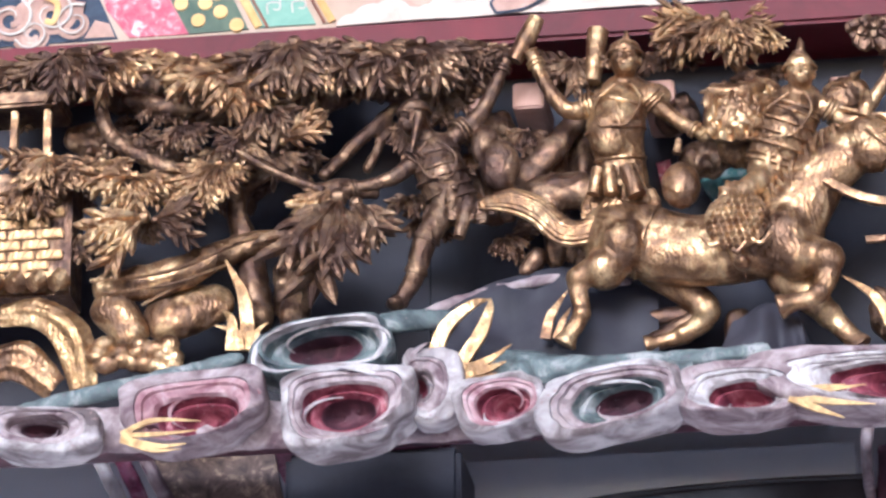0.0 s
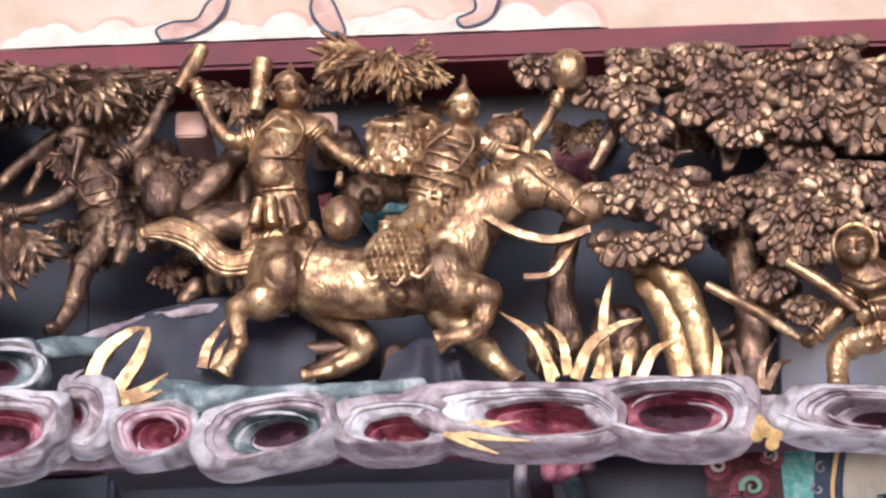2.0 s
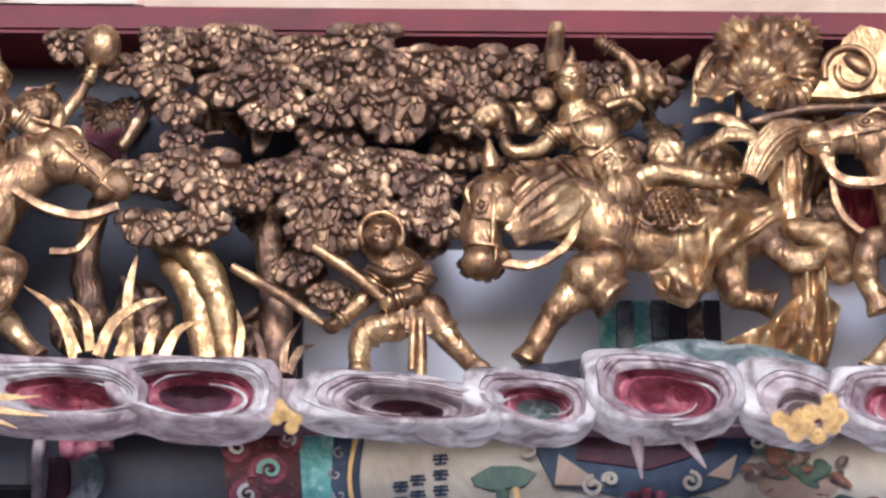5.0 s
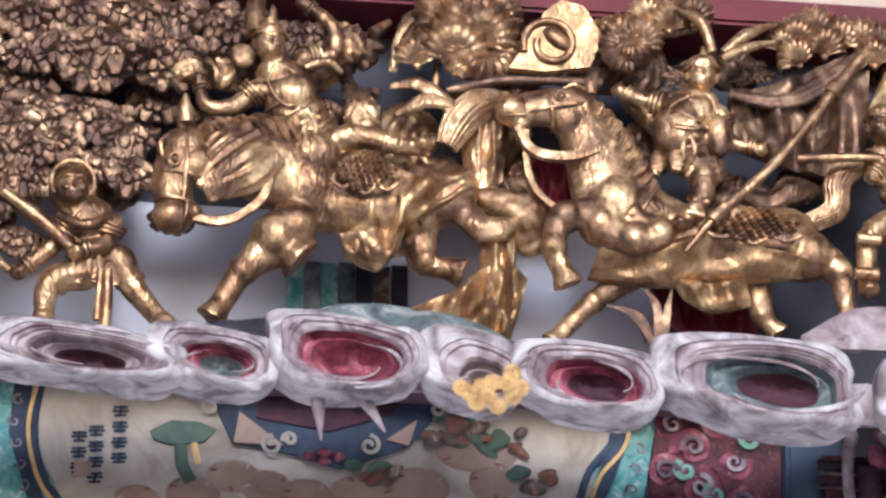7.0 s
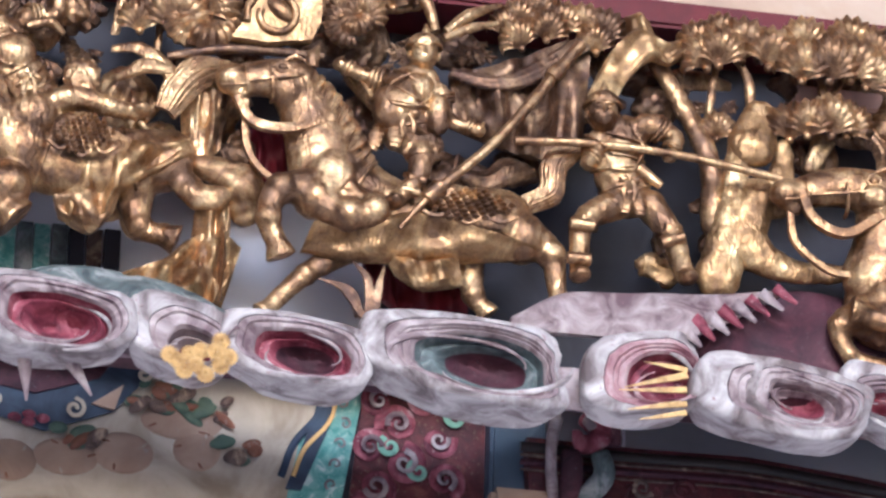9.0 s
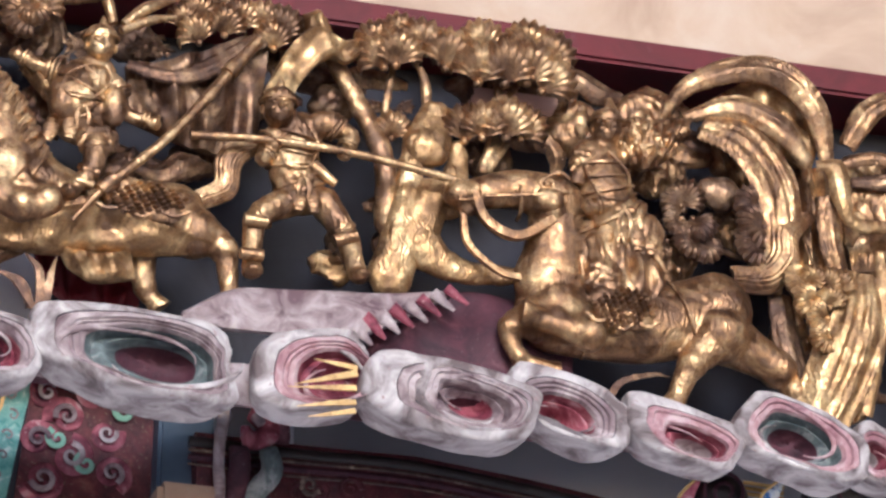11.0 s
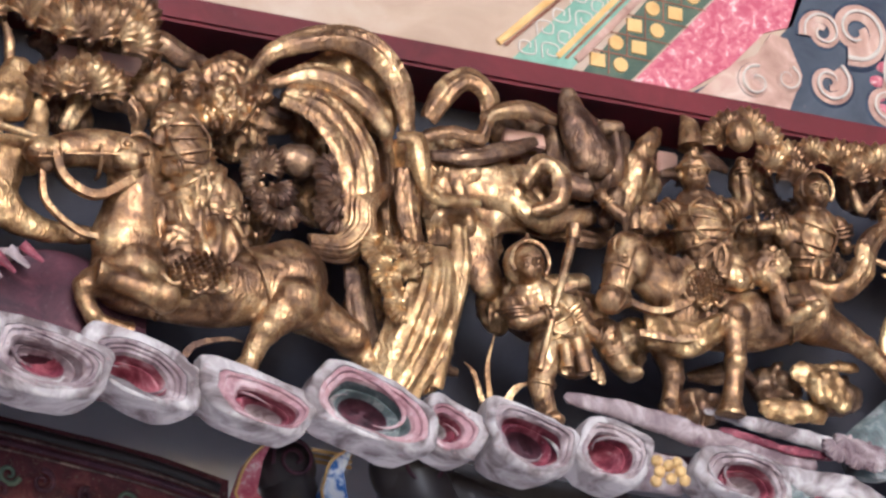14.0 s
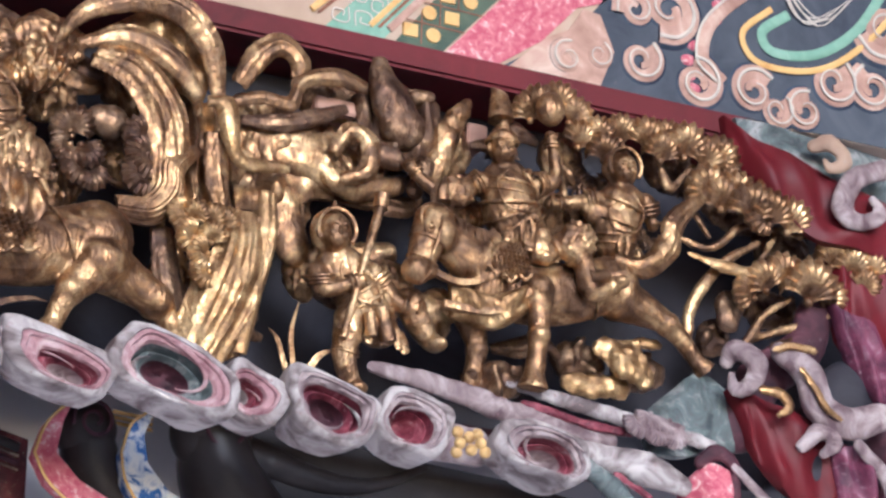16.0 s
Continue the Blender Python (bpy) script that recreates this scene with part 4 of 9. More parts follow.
horse("gilded rearing horse with bent forelegs and braided rein", [(0.673, 4.015, 3.348), (0.742, 4.012, 3.315), (0.845, 4.020, 3.324)], [74, 66, 62],
      [(0.667, 4.010, 3.363), (0.652, 4.005, 3.402), (0.632, 4.002, 3.436)], [70, 58, 44], [(0.634, 3.998, 3.440), (0.603, 3.994, 3.439), (0.572, 3.992, 3.431)], [42, 36, 28],
      [([(0.665, 4.000, 3.329), (0.621, 3.988, 3.321), (0.610, 3.988, 3.290), (0.621, 3.992, 3.263)], [44, 26, 22, 20]), ([(0.656, 3.995, 3.317), (0.687, 3.982, 3.299), (0.712, 3.982, 3.306), (0.693, 3.985, 3.321)], [40, 28, 26, 18]),
       ([(0.866, 4.015, 3.306), (0.896, 4.012, 3.291), (0.904, 4.012, 3.247), (0.923, 4.012, 3.236)], [48, 24, 16, 16]), ([(0.819, 4.035, 3.296), (0.824, 4.040, 3.253), (0.835, 4.040, 3.239)], [30, 20, 16]),
       ([(0.701, 4.035, 3.289), (0.655, 4.030, 3.251), (0.619, 4.028, 3.211)], [30, 19, 16])],
      [(0.870, 4.015, 3.342), (0.894, 4.012, 3.356), (0.896, 4.010, 3.381), (0.907, 4.010, 3.397), (0.934, 4.012, 3.410)], [18, 22, 24, 22, 8],
      [([(0.573, 3.982, 3.411), (0.590, 3.982, 3.386), (0.626, 3.982, 3.383), (0.669, 3.988, 3.402)], 10), ([(0.582, 3.988, 3.411), (0.586, 3.992, 3.365), (0.603, 3.996, 3.341), (0.629, 4.000, 3.328)], 7)],
      10, -1, GOLD, ((0.804, 3.982, 3.321), 90, 36), (0.1, 0, 1))
man("gilded rider in a plumed headband gripping a long lance", (0.759, 3.992, 3.483), 34, [(0.756, 4.008, 3.459), (0.739, 4.000, 3.428), (0.745, 4.008, 3.404)], [42, 54, 50],
    [[(0.778, 4.005, 3.447), (0.786, 3.995, 3.416), (0.816, 3.990, 3.406)], [(0.724, 4.010, 3.455), (0.699, 4.012, 3.463), (0.680, 4.020, 3.475)]],
    [[(0.751, 3.995, 3.392), (0.757, 3.980, 3.365), (0.750, 3.978, 3.337), (0.731, 3.982, 3.316)]], "helmet", GOLD, 5,
    scales=[((0.758, 3.985, 3.376), 40), ((0.754, 3.990, 3.445), 26)], balls=[((0.731, 3.988, 3.421), (40, 24, 44)), ((0.775, 3.990, 3.419), (24, 20, 42))],
    rods=[([(0.920, 4.000, 3.516), (0.836, 3.982, 3.398), (0.769, 3.974, 3.327), (0.737, 3.976, 3.287)], (12, 9, 9, 4)), ([(0.897, 3.994, 3.483), (0.888, 3.992, 3.471)], (16, 16)), ([(0.775, 3.972, 3.334), (0.762, 3.972, 3.319)], (17, 15)),
          ([(0.771, 3.995, 3.510), (0.760, 4.000, 3.546), (0.736, 4.010, 3.564)], (9, 13, 5)), ([(0.781, 3.995, 3.511), (0.806, 4.000, 3.535), (0.840, 4.010, 3.555)], (8, 12, 4)), ([(0.779, 3.995, 3.504), (0.808, 4.000, 3.521), (0.836, 4.008, 3.533)], (8, 10, 4)),
          ([(0.744, 3.972, 3.340), (0.760, 3.972, 3.338)], 9), ([(0.738, 3.974, 3.328), (0.755, 3.974, 3.325)], 9)], skirt=4, turn=-0.3)
man("gilded foot soldier striding with a levelled spear", (0.941, 3.992, 3.440), 37, [(0.966, 4.012, 3.427), (0.961, 4.008, 3.388), (0.973, 4.012, 3.359)], [48, 46, 46],
    [[(0.993, 4.005, 3.436), (1.017, 3.995, 3.423), (1.009, 3.988, 3.400)], [(0.941, 4.005, 3.415), (0.929, 4.000, 3.387), (0.937, 3.988, 3.400)]],
    [[(0.960, 4.005, 3.349), (0.924, 3.995, 3.321), (0.922, 4.002, 3.266)], [(0.994, 4.005, 3.351), (1.015, 3.998, 3.317), (1.032, 4.008, 3.278)]], "helmet", GOLD, 5,
    rods=[([(0.852, 3.988, 3.398), (0.925, 3.984, 3.402), (1.016, 3.982, 3.399), (1.127, 3.988, 3.387)], (9, 8, 8, 8)), ([(0.908, 3.982, 3.314), (0.931, 3.982, 3.313)], 12), ([(0.907, 3.988, 3.280), (0.930, 3.988, 3.280)], 12), ([(1.001, 3.988, 3.305), (1.024, 3.988, 3.314)], 12), ([(0.979, 3.995, 3.385), (1.002, 3.992, 3.368)], (14, 8))],
    balls=[((0.960, 4.000, 3.391), (34, 22, 40)), ((0.992, 4.000, 3.434), (38, 26, 26))], skirt=6, turn=-0.3)
horse("gilded prancing horse with curved tail and leafy trappings", [(1.237, 4.015, 3.269), (1.324, 4.008, 3.263), (1.407, 4.015, 3.294)], [78, 72, 72],
      [(1.230, 4.008, 3.299), (1.235, 4.002, 3.340), (1.233, 4.000, 3.376)], [70, 58, 52], [(1.234, 3.995, 3.383), (1.184, 3.990, 3.386), (1.132, 3.990, 3.371)], [46, 38, 28],
      [([(1.215, 4.000, 3.254), (1.184, 3.992, 3.238), (1.195, 3.994, 3.209), (1.225, 3.996, 3.200)], [44, 21, 16, 17]), ([(1.230, 3.990, 3.249), (1.263, 3.982, 3.237), (1.204, 3.982, 3.248)], [34, 28, 22]),
       ([(1.406, 4.000, 3.261), (1.375, 3.994, 3.224), (1.360, 4.000, 3.187)], [54, 26, 19]), ([(1.423, 4.015, 3.263), (1.473, 4.015, 3.238), (1.493, 4.018, 3.217), (1.519, 4.020, 3.205)], [50, 32, 22, 16])],
      [(1.421, 4.005, 3.327), (1.456, 4.002, 3.329), (1.477, 4.002, 3.354), (1.479, 4.002, 3.383), (1.509, 4.008, 3.409)], [22, 28, 28, 26, 10],
      [([(1.141, 3.980, 3.375), (1.154, 3.980, 3.345), (1.187, 3.980, 3.332), (1.225, 3.982, 3.356)], 10), ([(1.133, 3.990, 3.354), (1.140, 3.994, 3.323), (1.174, 3.998, 3.299), (1.202, 4.000, 3.296)], 7)],
      10, -1, GOLD, ((1.293, 3.970, 3.265), 70, 44), (0.2, 0, 1))
man("gilded rider bent forward in leaf-scaled armour", (1.284, 3.995, 3.467), 36, [(1.275, 4.005, 3.438), (1.284, 3.995, 3.392), (1.303, 4.002, 3.361)], [50, 54, 54],
    [[(1.261, 4.000, 3.412), (1.288, 3.978, 3.383), (1.260, 3.975, 3.371)], [(1.309, 4.005, 3.447), (1.339, 4.005, 3.459), (1.370, 4.008, 3.485)]],
    [[(1.269, 3.995, 3.337), (1.280, 3.978, 3.290), (1.297, 3.978, 3.257)]], "helmet", GOLD, 6,
    scales=[((1.265, 3.995, 3.423), 44), ((1.278, 3.982, 3.297), 44), ((1.327, 4.005, 3.463), 52), ((1.293, 3.978, 3.268), 40)], balls=[((1.318, 3.992, 3.357), (50, 30, 44)), ((1.218, 3.982, 3.375), (34, 26, 26))],
    rods=[([(1.319, 3.990, 3.387), (1.315, 3.985, 3.360), (1.345, 3.988, 3.317)], (14, 18, 6)), ([(1.287, 4.000, 3.504), (1.292, 3.995, 3.478)], (8, 16))], skirt=6, turn=-0.5)
man("gilded foot soldier in a round hood leaning on a pole", (1.656, 3.992, 3.340), 39, [(1.673, 4.008, 3.311), (1.697, 4.008, 3.278), (1.718, 4.012, 3.251)], [52, 48, 42],
    [[(1.643, 4.000, 3.294), (1.647, 3.988, 3.275), (1.685, 3.982, 3.290)], [(1.705, 4.005, 3.309), (1.735, 4.002, 3.282), (1.754, 4.000, 3.278)]],
    [[(1.683, 4.005, 3.256), (1.678, 4.002, 3.211), (1.692, 4.008, 3.179)], [(1.752, 4.010, 3.287), (1.765, 4.008, 3.261), (1.780, 4.008, 3.244)]], "hood", GOLD, 5,
    rods=[([(1.707, 3.988, 3.385), (1.684, 3.980, 3.300), (1.668, 3.984, 3.225)], (10, 8, 8)), ([(1.707, 3.988, 3.392), (1.705, 3.988, 3.376)], (16, 15)), ([(1.710, 3.988, 3.267), (1.722, 3.992, 3.233)], (16, 18)), ([(1.698, 3.988, 3.259), (1.702, 3.990, 3.235)], (12, 12))], skirt=5)
horse("gilded standing horse turning its head", [(1.833, 4.012, 3.324), (1.913, 4.008, 3.326), (1.990, 4.018, 3.358)], [66, 62, 56],
      [(1.841, 4.002, 3.337), (1.804, 3.992, 3.346), (1.773, 3.988, 3.362)], [60, 48, 38], [(1.761, 3.974, 3.366), (1.750, 3.968, 3.340), (1.742, 3.966, 3.308)], [42, 34, 27],
      [([(1.887, 3.982, 3.319), (1.888, 3.982, 3.268), (1.886, 3.988, 3.223)], [30, 20, 21]), ([(1.821, 4.015, 3.294), (1.832, 4.015, 3.252), (1.827, 4.018, 3.211)], [36, 20, 19]), ([(1.995, 4.015, 3.342), (2.055, 4.015, 3.322), (2.096, 4.020, 3.286)], [48, 22, 17])],
      (), (), [([(1.755, 3.974, 3.313), (1.797, 3.976, 3.307), (1.837, 3.978, 3.328), (1.843, 3.982, 3.359)], 8), ([(1.778, 3.982, 3.282), (1.833, 3.978, 3.283), (1.879, 3.978, 3.316)], 9)],
      9, -1, GOLD, ((1.850, 3.978, 3.343), 46, 44), (0, 0, 1))
horse_tail = flow("gilded wavy horse tail swept upward", [(1.982, 4.002, 3.379), (2.018, 4.000, 3.375), (2.045, 4.000, 3.403), (2.055, 4.000, 3.437), (2.098, 4.005, 3.481)], [14, 26, 30, 26, 8], 7, 0.9, GOLD, "carved_tail", "carving", 0.5)
man("gilded commander in a pointed crown seated on horseback", (1.844, 3.992, 3.474), 34, [(1.856, 4.005, 3.447), (1.856, 3.995, 3.409), (1.872, 4.002, 3.387)], [46, 58, 56],
    [[(1.826, 4.002, 3.436), (1.786, 3.995, 3.408), (1.756, 4.000, 3.424), (1.743, 4.004, 3.439)], [(1.885, 4.002, 3.442), (1.910, 3.998, 3.455), (1.904, 4.000, 3.502)]],
    [[(1.917, 3.990, 3.378), (1.935, 3.978, 3.357), (1.945, 3.978, 3.326), (1.979, 3.982, 3.343)]], "crown", GOLD, 6,
    scales=[((1.794, 3.992, 3.415), 38), ((1.930, 3.982, 3.383), 42)], balls=[((1.907, 4.008, 3.539), (30, 26, 36)), ((1.854, 3.988, 3.398), (46, 24, 36)), ((1.890, 3.988, 3.366), (40, 24, 32))],
    rods=[([(1.841, 3.992, 3.506), (1.840, 3.995, 3.531), (1.834, 4.000, 3.545)], (26, 20, 4)), ([(1.875, 3.990, 3.454), (1.863, 3.982, 3.417), (1.848, 3.982, 3.406)], (7, 9, 6)), ([(1.938, 3.972, 3.339), (1.963, 3.976, 3.348)], (16, 12))], skirt=5)
man("gilded attendant in a halo-like hood behind the commander", (1.994, 4.008, 3.487), 35, [(1.999, 4.020, 3.453), (1.991, 4.015, 3.419), (1.992, 4.020, 3.401)], [52, 50, 44],
    [[(1.967, 4.015, 3.447), (1.938, 4.012, 3.438), (1.913, 4.015, 3.434)], [(2.025, 4.015, 3.456), (2.035, 4.015, 3.433)]], (), "hood", GOLD, 4,
    balls=[((1.968, 4.012, 3.433), (36, 22, 28))])


# ---- rocks, drapery, trees and grass ----
tree("gilded tree with long drooping leaves, dull and brown", (-0.781, 4.060, 3.293),
     [([(-0.777, 4.055, 3.291), (-0.786, 4.055, 3.358), (-0.798, 4.050, 3.412), (-0.765, 4.055, 3.449)], [34, 26, 20, 12]), ([(-0.939, 4.045, 3.563), (-0.927, 4.030, 3.489), (-0.863, 4.030, 3.445), (-0.796, 4.040, 3.420)], [13, 15, 17, 15]), ([(-0.638, 4.045, 3.504), (-0.671, 4.040, 3.470), (-0.706, 4.030, 3.428)], [12, 14, 12]), ([(-0.644, 4.050, 3.488), (-0.666, 4.045, 3.438)], [10, 10]), ([(-0.910, 4.050, 3.535), (-0.846, 4.050, 3.521), (-0.742, 4.050, 3.551), (-0.605, 4.055, 3.569)], [20, 16, 14, 12]), ([(-0.738, 4.045, 3.285), (-0.723, 4.035, 3.346), (-0.696, 4.025, 3.401)], [30, 20, 14])],
     [((-0.976, 4.025, 3.578), 110, 190, 350, 9), ((-1.019, 4.035, 3.576), 90, 200, 330, 7), ((-0.930, 4.030, 3.577), 100, 215, 345, 8), ((-0.840, 4.030, 3.565), 110, 190, 330, 9), ((-0.795, 4.025, 3.550), 120, 200, 320, 9), ((-0.737, 4.020, 3.571), 140, 195, 345, 11), ((-0.702, 4.030, 3.567), 110, 210, 340, 8), ((-0.661, 4.025, 3.565), 110, 190, 320, 9), ((-0.610, 4.030, 3.567), 120, 200, 340, 10), ((-0.569, 4.040, 3.560), 80, 200, 340, 7),
      ((-0.981, 4.015, 3.461), 90, 170, 330, 9), ((-0.930, 4.020, 3.454), 80, 180, 350, 8), ((-0.894, 4.015, 3.434), 80, 190, 340, 8), ((-0.882, 4.005, 3.383), 120, 185, 245, 6), ((-0.871, 4.005, 3.379), 85, -35, 25, 5), ((-0.810, 4.020, 3.443), 90, 190, 340, 9), ((-0.781, 4.015, 3.469), 70, 170, 300, 7), ((-0.834, 4.015, 3.418), 70, 190, 330, 6), ((-0.747, 4.020, 3.463), 90, -10, 30, 4), ((-0.999, 4.020, 3.431), 70, 200, 320, 6), ((-0.766, 4.025, 3.510), 90, 220, 330, 7), ((-0.847, 4.030, 3.493), 70, 210, 330, 6), ((-0.748, 4.025, 3.453), 70, 250, 330, 5)], (), OLD_GOLD)
tree("gilded plant with one large hanging leafy spray", (-0.688, 4.010, 3.412), [([(-0.710, 4.005, 3.399), (-0.681, 4.000, 3.398), (-0.654, 4.005, 3.395)], [16, 22, 14])],
     [((-0.686, 3.995, 3.387), 190, 225, 285, 8), ((-0.668, 3.990, 3.378), 130, 250, 320, 7), ((-0.687, 4.000, 3.401), 110, 200, 240, 4)], (), OLD_GOLD)
rock("flat-topped gilded rock with a split grain", [([(-0.925, 4.040, 3.324), (-0.861, 4.030, 3.328), (-0.795, 4.040, 3.359), (-0.752, 4.050, 3.375)], [30, 34, 26, 14], 0.7), ([(-0.919, 4.040, 3.300), (-0.901, 4.040, 3.275)], [42, 36], 0.7), ([(-0.864, 4.050, 3.294), (-0.820, 4.055, 3.306)], [50, 40], 0.6)], GOLD,
     grooves=[([(-0.936, 4.012, 3.321), (-0.856, 4.008, 3.325), (-0.790, 4.016, 3.354), (-0.745, 4.030, 3.370)], 4), ([(-0.924, 4.010, 3.306), (-0.855, 4.005, 3.309), (-0.801, 4.014, 3.330)], 3), ([(-0.884, 4.012, 3.292), (-0.839, 4.010, 3.313)], 3)])
flow("swirling gilded wave rock", [(-1.028, 4.020, 3.292), (-0.987, 4.015, 3.291), (-0.952, 4.015, 3.262), (-0.941, 4.025, 3.211)], [22, 30, 36, 26], 6, 1.0, BRIGHT_GOLD, "carved_rock", "rock", 0.4)
flow("swirling gilded wave rock", [(-1.037, 4.020, 3.239), (-1.002, 4.015, 3.241), (-0.968, 4.020, 3.211)], [36, 40, 26], 6, 1.0, GOLD, "carved_rock", "rock", 0.4)
pebbles = empty("pebble_heap", (-0.904, 4.030, 3.241), "heap of small gilded pebbles on the ledge", "pebbles")
rnd = random.Random(5)
for k in range(26):
    bm = bmesh.new()
    fx, fz = rnd.random(), rnd.random()
    base = V((-0.932, 4.015, 3.260)).lerp(V((-0.851, 4.020, 3.258)), fx)
    ball(bm, base - Vector((0, 0, (0.006 + 0.026 * fz))), (0.009 + 0.005 * rnd.random(), 0.008, 0.008 + 0.003 * rnd.random()), (0, rnd.uniform(-30, 30), 0), 8)
    under(part("pebble", bm, GOLD), pebbles)
tower = empty("brick_tower", (-1.017, 4.040, 3.324), "gilded model of a brick gate tower with tiled eave", "tower")
a, b = V((-1.130, 4.030, 3.450)), V((-0.961, 4.030, 3.316))
bm = slab(bmesh.new(), (a.x, a.y, b.z), (b.x, a.y + 0.05, a.z))
under(part("core", bm, OLD_GOLD, smooth=False), tower)
shared = None
for row in range(9):
    for k in range(6):
        w, h = 0.029, 0.0115
        x = a.x + 0.004 + (k + (0.5 if row % 2 else 0)) * w
        if x + w > b.x + 0.002:
            continue
        if shared is None:
            shared = bmesh.new()
            slab(shared, (0, -0.005, 0), (w - 0.0022, 0.001, h - 0.0020), 0.001)
            ob = under(part("brick", shared, BRIGHT_GOLD, smooth=False), tower)
            shared = ob.data
        else:
            ob = under(new("brick", shared), tower)
        ob.location = (x, a.y, b.z + 0.003 + row * h)
under(part("eave", slab(bmesh.new(), (a.x, a.y - 0.02, a.z + 0.066), (b.x - 0.012, a.y + 0.04, a.z + 0.082), 0.003), OLD_GOLD), tower)
for k in range(3):
    x = b.x - 0.03 - k * 0.034
    under(part("post", slab(bmesh.new(), (x, a.y - 0.01, a.z), (x + 0.007, a.y, a.z + 0.066), 0.001), GOLD), tower)
bm = bmesh.new()
for k in range(7):
    tube(bm, [(b.x - 0.005 - k * 0.022, a.y - 0.012, b.z + 0.012), (b.x - 0.012 - k * 0.022, a.y - 0.02, b.z + 0.004)], [0.012, 0.009], 8, 2)
under(part("moulding", bm, GOLD), tower)
rock("dark brown gilded rock limbs behind the warriors", [([(-0.459, 4.055, 3.480), (-0.492, 4.050, 3.437), (-0.526, 4.055, 3.410)], [22, 26, 22], 0.7), ([(-0.492, 4.050, 3.400), (-0.452, 4.045, 3.402)], [40, 36], 0.7), ([(-0.482, 4.060, 3.410), (-0.481, 4.060, 3.337)], [28, 20], 0.7), ([(-0.497, 4.050, 3.334), (-0.508, 4.050, 3.322)], [20, 16], 0.7)], OLD_GOLD)
rock("small gilded animal crouching under the horse", [([(-0.414, 4.060, 3.251), (-0.380, 4.055, 3.242), (-0.342, 4.055, 3.264)], [12, 22, 20], 0.8), ([(-0.347, 4.055, 3.270), (-0.386, 4.055, 3.266)], [18, 14], 0.8), ([(-0.304, 4.060, 3.259), (-0.309, 4.060, 3.238)], [26, 14], 0.8)], OLD_GOLD, name="carved_creature", category="carving")
tree("gilded palm-like frond fanning under the rail", (-0.312, 4.050, 3.559), [([(-0.306, 4.050, 3.584), (-0.301, 4.050, 3.540), (-0.284, 4.050, 3.514)], [12, 14, 14])],
     [((-0.321, 4.025, 3.569), 110, 175, 250, 8), ((-0.304, 4.020, 3.569), 90, 215, 300, 7), ((-0.293, 4.022, 3.563), 80, 280, 370, 6), ((-0.265, 4.030, 3.553), 50, 230, 320, 5), ((-0.333, 4.030, 3.556), 60, 190, 250, 5)], (), GOLD, 0.22)
for pts in ([(-0.570, 4.052, 3.512), (-0.552, 4.052, 3.499)], [(-0.521, 4.052, 3.526), (-0.490, 4.052, 3.498)], [(-0.391, 4.055, 3.521), (-0.360, 4.055, 3.498)], [(-0.206, 4.055, 3.513), (-0.178, 4.055, 3.509)]):
    lo, hi = V(pts[0]), V(pts[1])
    tagged(part("wood_block", slab(bmesh.new(), (lo.x, lo.y, hi.z), (hi.x, lo.y + 0.09, lo.z), 0.002), PINK_WOOD, smooth=False), "small bare pinkish wood block fixed to the board", "block", "wood blocks")
